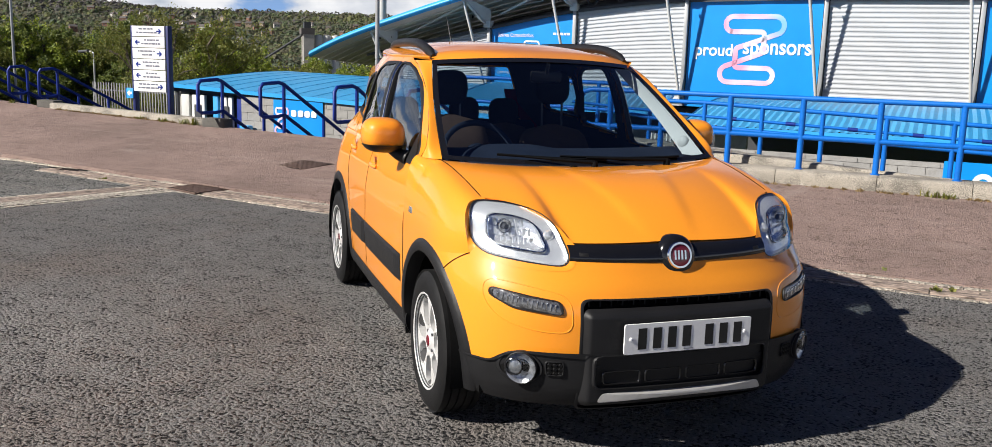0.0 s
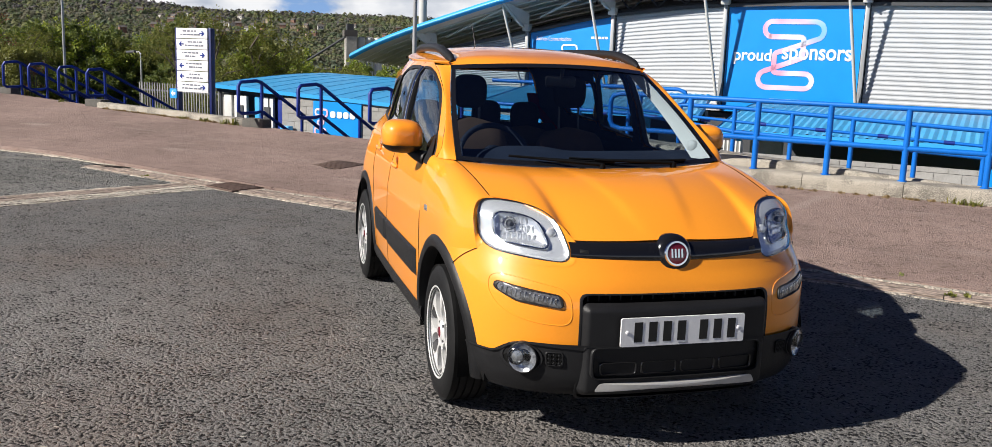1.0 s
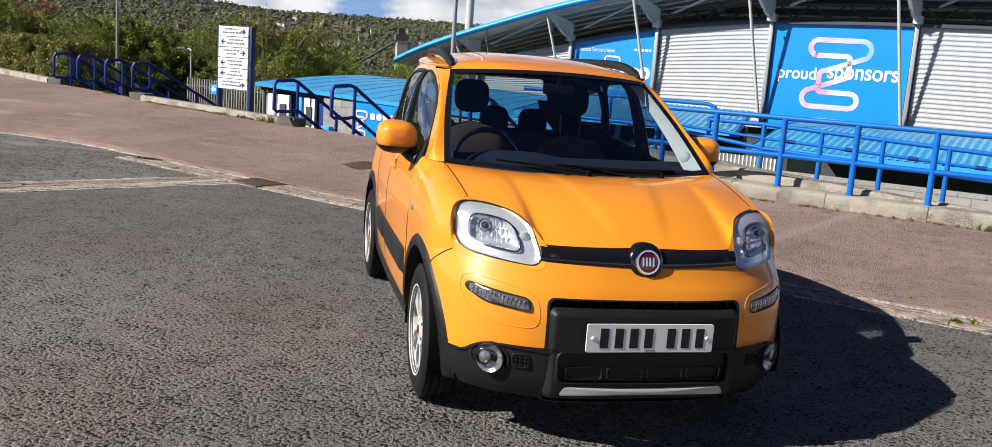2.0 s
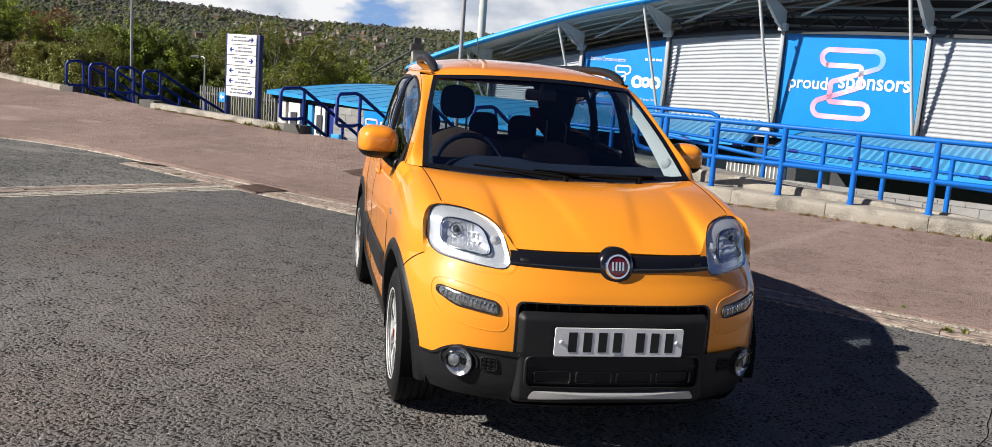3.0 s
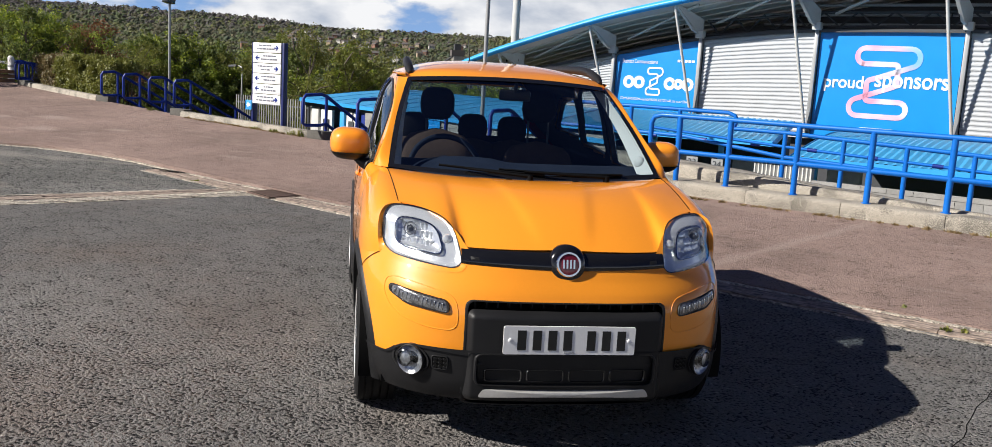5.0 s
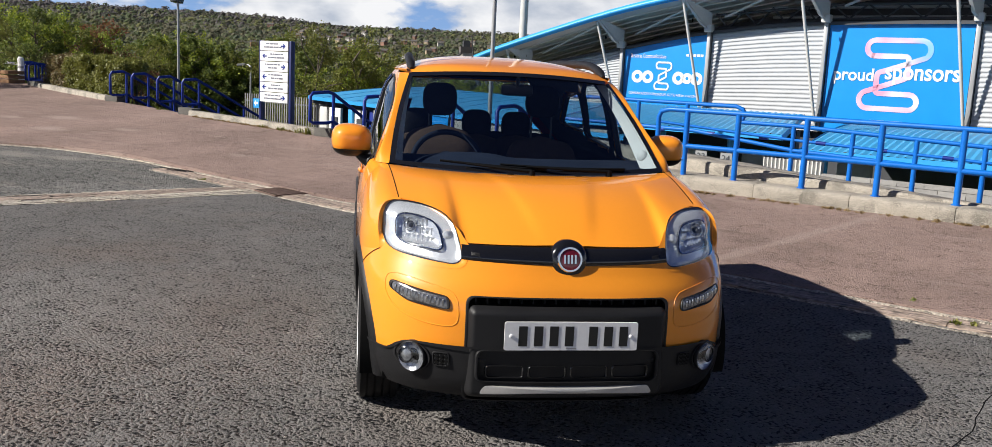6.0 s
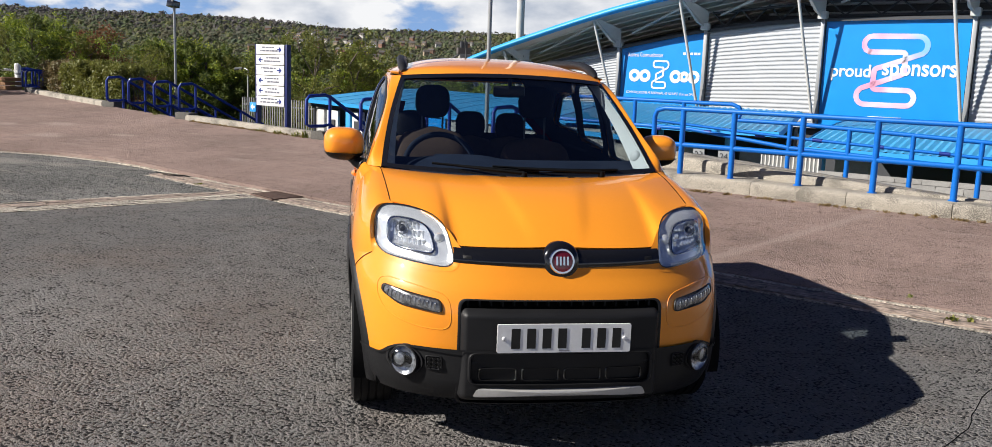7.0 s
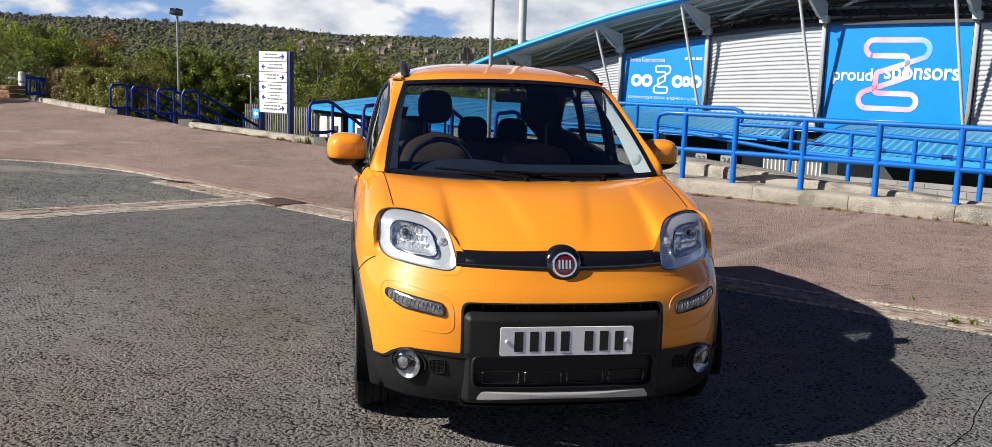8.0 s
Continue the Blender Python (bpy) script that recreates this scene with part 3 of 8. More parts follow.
# worn stone channel and crossing band, laid stone by stone
def stone_run(name, label, path, rows, seed):
    """rows: offset across the run, width, material, stone lengths."""
    rnd = random.Random(seed)
    root = empty(name, SN, label, "kerb", kind="structure")
    made = {}
    total = sum((Vector(path[i + 1]) - Vector(path[i])).length for i in range(len(path) - 1))
    for off, width, mat, lengths in rows:
        dist = 0.0
        while dist < total - 0.1:
            ln = rnd.choice(lengths)
            mid, acc = dist + ln / 2, 0.0
            for i in range(len(path) - 1):
                a, b = Vector(path[i]), Vector(path[i + 1])
                if acc + (b - a).length >= mid or i == len(path) - 2:
                    d = (b - a).normalized()
                    p = a + d * (mid - acc)
                    break
                acc += (b - a).length
            q = p + Vector((-d.y, d.x)) * (off + rnd.uniform(-0.006, 0.006))
            key = (ln, width)
            if key not in made:
                bm = bmesh.new()
                bmesh.ops.create_cube(bm, size=1.0, matrix=Matrix.Diagonal((ln - 0.008, width - 0.004, 0.10, 1)))
                bmesh.ops.subdivide_edges(bm, edges=[e for e in bm.edges if abs(e.verts[0].co.x - e.verts[1].co.x) > 0.01], cuts=max(1, int(ln / 0.09)))
                for v in bm.verts:
                    v.co.y += rnd.uniform(-0.007, 0.007)
                    v.co.z += rnd.uniform(-0.003, 0.002)
                ob = part("kerb_stone", bm, mat, root)
                made[key] = ob
            else:
                ob = new("kerb_stone", made[key].data)
                ob.parent = root
            z = 0.006 if q.y < kerb_n(q.x) - 0.28 else 0.018 if q.y < kerb_n(q.x) + 0.07 else pave_z(q.y) + 0.010
            ob.matrix_basis = pose(q.x, q.y, z - 0.05 + rnd.uniform(-0.003, 0.003), rnd.uniform(-0.5, 0.5), rnd.uniform(-0.4, 0.4), math.degrees(math.atan2(d.y, d.x)) + rnd.uniform(-0.4, 0.4))
            dist += ln
    return root


LONG, SHORT = (0.6, 0.9, 1.2), (0.2, 0.3, 0.45)
stone_run("drainage_channel", "worn stone drainage channel with pale eroded edges along the pavement", [(s, kerb_n(s) - 0.2) for s in (-9.6, -8.6, -7.6, -6, -4, -1.8, 0, 2, 5, 8)], [(-0.168, 0.042, PALE_EDGE, SHORT), (-0.076, 0.112, WORN_STONE, LONG), (0.056, 0.118, WORN_STONE, LONG), (0.158, 0.060, PALE_EDGE, SHORT)], 3)
stone_run("crossing_band", "worn stone band with pale eroded edges set across the asphalt", [(-7.42, 7.25), (-8.1, 4.78), (-9.3, 0.4), (-10.4, -3.6)], [(-0.31, 0.05, PALE_EDGE, SHORT), (-0.212, 0.12, WORN_STONE, LONG), (-0.08, 0.12, WORN_STONE, SHORT), (0.045, 0.11, PALE_EDGE, LONG), (0.162, 0.11, WORN_STONE, LONG), (0.265, 0.06, PALE_EDGE, SHORT)], 4)
stone_run("pavement_kerb", "pale worn flush kerb edging the red pavement", [(s, kerb_n(s) + 0.0) for s in (-9.4, -10.4, -11.0, -11.6, -12.2, -12.7, -13.2, -13.55, -13.9, -14.25, -14.6)], [(0.0, 0.10, PALE_EDGE, SHORT)], 5)

# one long crack across the asphalt
rnd = random.Random(61)
g = Geo()
g.strip([(0.42 + 0.010 * math.sin(7 * k) + rnd.uniform(-0.016, 0.016) - 0.10 * k / 30, 5.95 - 0.10 * k) for k in range(31)], 0.005, Matrix.Identity(4), 0.0004, 0.0012)
setting("road_crack", g, VOID_BLACK, "dark open crack running across the asphalt", "crack", smooth=False)

# broken, gaping joints where the channel stones have crumbled
for path in ([(-9.62, 7.60), (-9.45, 7.635), (-9.30, 7.625), (-9.16, 7.66), (-9.02, 7.65)], [(-9.40, 7.54), (-9.22, 7.565), (-9.10, 7.60)]):
    g = Geo()
    g.strip([(a + rnd.uniform(-0.01, 0.01), b + rnd.uniform(-0.012, 0.012)) for a, b in path], 0.028, Matrix.Identity(4), 0.021, 0.026)
    setting("joint_gap", g, VOID_BLACK, "dark crumbled gap in the stone channel", "crack", smooth=False)


def drain_cover(s, n, a, w, h, lift, tilt):
    ob = empty("drain_cover", SN @ pose(s, n, pave_z(n) + lift, tilt, 0, a), "rusty cast iron drain cover set flush in the ground", "drain cover", "drain covers")
    Geo().box((0, 0, -0.005), (w, h, 0.02), bevel=0.004).make("frame", CAST_IRON, ob)
    # flat black sheet standing for the shade between the bars
    Geo().box((0, 0, 0.0045), (w * 0.94, h * 0.92, 0.003)).make("pit", VOID_BLACK, ob)
    k = int(w / 0.052)
    for i in range(k):
        x = -w / 2 + (i + 0.5) * w / k
        Geo().box((0, 0, 0), (0.036, h * 0.86, 0.008), pose(0, 0, 0, 0, 0, 8), bevel=0.003).make("bar", CAST_IRON, ob).matrix_basis = pose(x, 0, 0.006)


drain_cover(-7.03, 7.34, -14, 0.52, 0.40, -0.010, 0.4)
drain_cover(-6.95, 9.02, -14, 0.52, 0.54, 0.001, 3.2)


# ---- low concrete walls along the edge ----
def edge_wall(name, s0, s1, h, depth, label, off=0.0):
    k = max(2, int((s1 - s0) / 0.2))

    def sec(a, b):
        s = s0 + (s1 - s0) * a
        n = edge_n(s) + off
        z = pave_z(edge_n(s))
        w = 0.006 * noise.noise(Vector((s * 3, b * 4, off)))
        prof = [(0, -0.3), (0, h - 0.03), (0.03, h), (depth - 0.03, h), (depth, h - 0.03), (depth, -0.8)]
        q = prof[round(b * 5)]
        return (s, n + q[0] + w, z + q[1] + 0.5 * w)
    g = Geo()
    g.grid(sec, k, 5)
    for end in (0, 1):
        g.add([sec(end, j / 5) for j in range(6)], [(0, 1, 2, 3, 4, 5)])
    return setting(name, g, CONCRETE, label, "wall", angle=50)


def plinth_wall():
    """The long plinth, cast in lengths with open joints between them."""
    root = empty("wall_kerb_right", SN, "low weathered concrete plinth wall with dry weeds at its foot", "wall", kind="structure")
    rnd, s = random.Random(19), -5.4
    while s < 14:
        ln = rnd.uniform(0.8, 1.7)
        h, lean = 0.16 + rnd.uniform(-0.005, 0.004), rnd.uniform(-0.004, 0.004)
        a0, a1 = s + 0.003, min(14, s + ln) - 0.003

        def sec(a, b):
            q = a0 + (a1 - a0) * a
            end = 0.006 * max(0.0, 1 - min(q - a0, a1 - q) / 0.03) ** 2
            w = 0.007 * noise.noise(Vector((q * 3.1, b * 4, 0.3))) + 0.004 * noise.noise(Vector((q * 13, b * 9, 2.3)))
            y, z = [(0, -0.3), (0, h * 0.5), (0.004, h - 0.035), (0.016, h - 0.012), (0.04, h), (0.2, h), (0.45, h - 0.003)][round(b * 6)]
            return (q, edge_n(q) + y + w + lean + end, pave_z(edge_n(q)) + z + 0.6 * w - end * 0.5)
        g = Geo()
        g.grid(sec, max(6, int(ln / 0.05)), 6)
        for e in (0, 1):
            g.add([sec(e, j / 6) for j in range(7)], [tuple(range(7))])
        g.make("wall_length", CONCRETE, root, angle=60)
        s += ln


plinth_wall()
edge_wall("wall_kerb_left", -15.1, -10.75, 0.11, 0.24, "low weathered concrete kerb wall with weeds")
edge_wall("wall_kerb_far", -25.3, -19.6, 0.12, 0.26, "low weathered concrete kerb wall under a hedge")
LEDGE_Z = pave_z(10.4) + 0.155


def ramp_top(s):
    """Height of the ramp slab where the rear rail's posts stand."""
    return table(s, [-5.6, -4.4, -2.89, -2.15, -1.41, -0.64, 2, 14], [0.52, 0.47, 0.37, 0.32, 0.27, 0.21, 0.02, -0.8])


def ramp_front(s):
    return table(s, [-5.6, -4.05, -3.1, -2.3, -0.7, 14], [11.6, 11.3, 11.0, 10.84, 10.76, 10.74])


def ramp_lip(s):
    return table(s, [-5.6, -4.0, -3.1, -2.3, -1.6, -0.8, 0.2, 1.2, 14], [0.56, 0.505, 0.485, 0.46, 0.43, 0.39, 0.35, 0.335, 0.31])


def ramp_pt(a, b):
    s = -5.5 + 19.5 * a
    f, zl, zb = ramp_front(s), ramp_lip(s), ramp_top(s)
    w = 0.010 * noise.noise(Vector((s * 3, b * 3, 1))) + 0.006 * noise.noise(Vector((s * 11, b * 7, 4)))
    y, z = [(f + 0.02, 0.0), (f, zl - 0.10), (f + 0.004, zl - 0.04), (f + 0.02, zl - 0.01), (f + 0.05, zl), ((f + 12.4) / 2, (zl + zb) / 2 + 0.01), (12.42, zb), (12.46, zb - 0.04), (12.46, zb - 1.6)][round(b * 8)]
    return (s, y + w, z + 0.6 * w)


g = Geo()
g.grid(ramp_pt, 200, 8)
g.add([ramp_pt(0, j / 8) for j in range(9)], [tuple(range(9))])
setting("wall_upper_right", g, CONCRETE, "weathered concrete ramp wall stepping down behind the plinth", "wall", angle=50)
g = Geo()
g.grid(lambda a, b: (lambda s: (s, edge_n(s) + 0.40 + (ramp_front(s) + 0.06 - edge_n(s) - 0.40) * b, LEDGE_Z - 0.006))(-5.4 + 19 * a), 60, 4)
setting("ledge", g, CONCRETE, "concrete ledge between plinth and ramp wall", "ledge")


BLOCK_DARK = pbr("dark_end_block", (0.085, 0.08, 0.072), 0.9, var=0.3, scale=9, bump=0.006, bscale=60)


def end_block(s, n, w=0.5):
    ob = Geo().box((0, 0, 0.06), (w, 0.22, 0.22), bevel=0.015).make("end_block", BLOCK_DARK)
    ob.matrix_world = SN @ pose(s, n, pave_z(n) - 0.03)
    tagged(ob, "dark concrete end block of a kerb wall", "block", "kerb end blocks")


end_block(-10.45, edge_n(-10.45) + 0.06, 0.44)
end_block(-15.28, edge_n(-15.28) + 0.12, 0.46)
end_block(-19.24, edge_n(-19.24) + 0.12, 0.48)
end_block(-25.6, edge_n(-25.6) + 0.12, 0.5)


# ---- stairs down the embankment ----
def stair_flight(s0, s1, name):
    n0 = edge_n((s0 + s1) / 2) + 0.08
    z0 = pave_z(n0)
    root = empty(name, SN, "grey concrete stair flight going down from the pavement", "stairs", kind="structure")
    for i in range(16):
        Geo().box(((s0 + s1) / 2, n0 + 0.16 + 0.3 * i, z0 - 0.09 - 0.18 * (i + 0.5)), (s1 - s0, 0.32, 0.22), bevel=0.01).make("step", CONCRETE_DARK, root)


stair_flight(-10.2, -5.8, "stairs_near")
stair_flight(-19.0, -15.7, "stairs_far")
stair_flight(-27.7, -25.9, "stairs_end")


def stair_rail(m, mat, group, slope=0.62, head=0.46):
    """A tubular handrail: a closed loop at the head, two rails and posts running down the flight."""
    ob = empty("stair_handrail", m, "dark blue painted tubular steel stair handrail with looped end", "handrail", group)
    r, run = 0.028, 3.4
    loop = [(0.46, 0.40 - 0.0), (0.34, 0.375), (0.06, 0.375), (0.0, 0.41), (0.0, 0.80), (0.05, 0.86), (0.36, 0.88), (0.46, 0.85)]
    pts = [(0, head + run, 0.40 - slope * run)] + [(0, y * head / 0.46, z) for y, z in loop] + [(0, head + run, 0.85 - slope * run)]
    Geo().tube(pts, r, 10).make("rail_loop", mat, ob)
    for y in (head, 1.3, 2.2, 3.1, 3.8):
        zt = 0.85 - slope * (y - head)
        Geo().tube([(0, y, zt), (0, y, zt - 0.95)], 0.026, 10).make("post", mat, ob)
    return ob


for s in (-10.48, -9.26, -7.92, -6.7):
    n = 11.0
    stair_rail(SN @ pose(s, n, 0.10, 0, 0, -8) @ Matrix.Scale(1.02, 4), NAVY_RAIL, "near stair handrails")
for s, z in ((-18.8, 0.105), (-17.95, 0.09), (-17.0, 0.065), (-16.12, 0.045)):
    stair_rail(SN @ pose(s, 12.62, z, 0, 0, -14) @ Matrix.Scale(1.08, 4), NAVY_RAIL, "far stair handrails", 0.54, 0.34)
for s in (-27.75, -27.2, -26.7, -26.25):
    n = edge_n(s) + 0.1
    stair_rail(SN @ pose(s, n, pave_z(n) - 0.28, 0, 0, -14) @ Matrix.Scale(1.02, 4), NAVY_RAIL, "end stair handrails")


# ---- blue guard rails on the plinth ----
def guard_rail():
    zt, zm = 1.125, 0.705
    f = empty("guard_rail", SN, "bright blue painted tubular steel guard rail on a plinth", "railing", "guard rails")
    y = 10.62
    Geo().tube([(12, y, zt), (-3.9, y, zt), (-4.0, y, zt - 0.03), (-4.03, y, zt - 0.1), (-4.03, y, zm + 0.1), (-4.0, y, zm + 0.03), (-3.9, y, zm), (12, y, zm)], 0.03, 12).make("rail_loop", BLUE_RAIL, f)
    for i in range(16):
        s = -3.03 + 0.786 * i
        Geo().tube([(s, y, LEDGE_Z - 0.05), (s, y, zt - 0.01)], 0.033, 12).make("post", BLUE_RAIL, f)
        Geo().tube([(s, y, LEDGE_Z - 0.01), (s, y, LEDGE_Z + 0.012)], 0.05, 12).make("foot_collar", BLUE_RAIL, f)
    Geo().tube([(-3.66, y, zt), (-3.66, y, LEDGE_Z - 0.05)], 0.033, 12).make("post", BLUE_RAIL, f)
    b = empty("guard_rail", SN, "bright blue painted guard rail following the ramp behind", "railing", "guard rails")
    y = 12.3

    def ramp(s, z):
        return (s, y, z - 0.036 * max(0.0, s + 2.9))
    Geo().tube([(-6.6, y, 1.17), (-3.72, y, 1.165), (-3.62, y, 1.13), (-3.59, y, 1.06), (-3.62, y, 0.99), (-3.7, y, 0.96), (-2.9, y, 0.96), ramp(12, 0.96)], 0.028, 10).make("top_rail", BLUE_RAIL, b)
    Geo().tube([(-6.6, y, 0.83), (-4.3, y, 0.80), (-2.9, y, 0.645), ramp(12, 0.645)], 0.028, 10).make("lower_rail", BLUE_RAIL, b)
    Geo().tube([(-4.7, y - 0.25, 0.90), (-3.6, y - 0.06, 0.82), ramp(-2.9, 0.78), ramp(12, 0.78)], 0.02, 10).make("grab_rail", BLUE_RAIL, b)
    for i in range(18):
        s = -5.16 + 0.745 * i
        Geo().tube([(s, y, ramp_top(s) - 0.05), (s, y, 1.17) if s < -4 else ramp(s, 0.96)], 0.03, 10).make("post", BLUE_RAIL, b)
        Geo().tube([ramp(s + 0.3, 0.78), ramp(s + 0.42, 0.78)], 0.026, 10).make("clip", NAVY_RAIL, b)


guard_rail()


# ---- direction sign ----
SIGN_TEXT = pbr("sign_writing", (0.14, 0.15, 0.19), 0.5, var=0.05)
SIGN_NAVY = pbr("sign_post_navy", (0.008, 0.016, 0.10), 0.4, var=0.1)


def direction_sign():
    ob = empty("direction_sign", SN @ pose(-12.53, 12.1, 0.27, 0, 0, 0) @ Matrix.Scale(1.125, 4), "white multi-panel direction sign on dark blue posts", "sign")
    for x in (-0.388, 0.338):
        Geo().box((x, 0, 0.49), (0.056, 0.09, 1.80), bevel=0.012).make("post", SIGN_NAVY, ob)
    arrows = [1, -1, 1, -1, -1, 1]
    lines = [(0.5, 0.66), (0.42, 0.6), (0.6, 0.34), (0.56, 0.36), (0.34, 0.56), (0.6, 0.66)]
    front = pose(0, 0, 0, 90, 0, 0)
    for i in range(6):
        z = 1.305 - 0.168 * i
        pan = Geo().box((-0.03, -0.05, z), (0.672, 0.02, 0.158), bevel=0.004).make("panel", WHITE_PRINT, ob)
        m = Matrix.Translation((0, -0.062, z)) @ front
        a = arrows[i]
        x = 0.225 * a - 0.03
        poly = [(x - 0.05 * a, -0.010), (x + 0.01 * a, -0.010), (x - 0.015 * a, -0.038), (x + 0.012 * a, -0.038), (x + 0.055 * a, 0.0), (x + 0.012 * a, 0.038), (x - 0.015 * a, 0.038), (x + 0.01 * a, 0.010), (x - 0.05 * a, 0.010)]
        Geo().prism(poly, -0.001, 0.002, m).make("arrow", NAVY_RAIL, pan, "dark blue arrow", smooth=False)
        for j in (0, 1):
            w = lines[i][j] * 0.60
            gg = Geo()
            x0, rnd = -0.03 - 0.04 * a - w / 2, random.Random(i * 7 + j)
            while x0 < -0.03 - 0.04 * a + w / 2:
                ln = rnd.uniform(0.03, 0.085)
                gg.prism([(x0, 0.024 - 0.055 * j), (x0 + ln, 0.024 - 0.055 * j), (x0 + ln, 0.047 - 0.055 * j), (x0, 0.047 - 0.055 * j)], -0.001, 0.0012, m)
                x0 += ln + 0.016
            gg.make("writing_bar", SIGN_TEXT, pan, "thin grey writing", smooth=False)
    sg = Geo().box((-0.465, -0.05, 0.35), (0.16, 0.015, 0.16), bevel=0.02).make("small_sign", EDGE_BLUE, ob, "small blue square sign")
    Geo().prism([(-0.05, 0.0), (0.0, 0.05), (0.0, 0.02), (0.05, 0.02), (0.05, -0.02), (0.0, -0.02), (0.0, -0.05)], -0.001, 0.002, Matrix.Translation((-0.465, -0.059, 0.35)) @ front).make("arrow", WHITE_PRINT, sg, smooth=False)


direction_sign()


# ---- lamp posts and masts ----
def flood_post(s, n, z0, z1, r, mat, head, label):
    ob = empty("lamp_post", SN @ pose(s, n, z0), label, "lamp post", "lamp posts")
    h = z1 - z0
    Geo().tube([(0, 0, 0), (0, 0, h * 0.3), (0, 0, h)], [r * 1.25, r, r * 0.85], 12).make("pole", mat, ob)
    if head:
        Geo().box((0, -0.04, h + 0.12), (0.36, 0.34, 0.23), pose(0, 0, 0, -10), bevel=0.03).make("lamp_head", BLACK_GLOSS, ob)
        Geo().tube([(0, 0, h - 0.02), (0, 0, h + 0.05)], r * 1.3, 10).make("bracket", mat, ob)
        Geo().box((0.12, 0, 3.2), (0.26, 0.2, 0.6), bevel=0.02).make("control_box", PALE_STEEL, ob)
    return ob


flood_post(-28.5, 21.4, -3.6, 3.36, 0.05, GREY_STEEL, True, "slim grey steel lamp post with a dark floodlight head")


def path_lamp(s, n, top):
    """A small lamp post whose flat head reaches out to one side."""
    z0 = ground_z(s, n - edge_n(s)) - 0.1
    ob = empty("lamp_post", SN @ pose(s, n, z0), "small pale grey lamp post with a flat dark head", "lamp post", "lamp posts")
    h = top - z0
    Geo().tube([(0, 0, 0), (0, 0, h * 0.35), (0, 0, h)], [0.06, 0.042, 0.038], 10).make("pole", GREY_STEEL, ob)
    Geo().tube([(0, 0, h - 0.02), (-0.12, 0, h + 0.05), (-0.3, 0, h + 0.06)], 0.03, 8).make("arm", PALE_STEEL, ob)
    Geo().box((-0.5, 0, h + 0.05), (0.5, 0.22, 0.10), pose(0, 0, 0, 0, -4, 0), bevel=0.03).make("lamp_head", DARK_STEEL, ob)


path_lamp(-29.8, 25.8, 1.2)

# ---- stadium stand ----
FN = 30.0
PIER = [-18.7, -14.87, -11.65, -7.84, -3.6, 0.6, 4.6, 8.6, 12.6, 16.6]


def eave(s):
    return table(s, [-20.0, -17.26, -14.87, -11.5, -7.8, -3.6, 17], [1.45, 2.03, 2.5, 3.12, 3.45, 3.52, 3.4])


def canopy(s):
    """The canopy's outer edge height; it sweeps up along the stand."""
    return table(s, [-22.0, -20.24, -16.83, -14.15, -12.34, -8, -3.5, 2, 17], [1.05, 1.82, 2.88, 3.60, 3.98, 4.75, 5.25, 5.6, 5.8])


def canopy_n(s):
    """How far the canopy's edge stands out; it draws in towards the low end."""
    return table(s, [-22, -14, -10, -4, 17], [28.9, 28.8, 28.6, 28.3, 28.3])


def canopy_at(s):
    """The edge's height at its true distance."""
    k = canopy_n(s) / 28.3
    return 1.47 + (canopy(s / k) - 1.47) * k


def roof_dip(s):
    """How far the canopy falls from its edge to its back."""
    return table(s, [-22, -16, -12, -8, -3.5, 1, 17], [0.35, 0.62, 0.74, 0.62, 0.25, 0.0, -0.3])


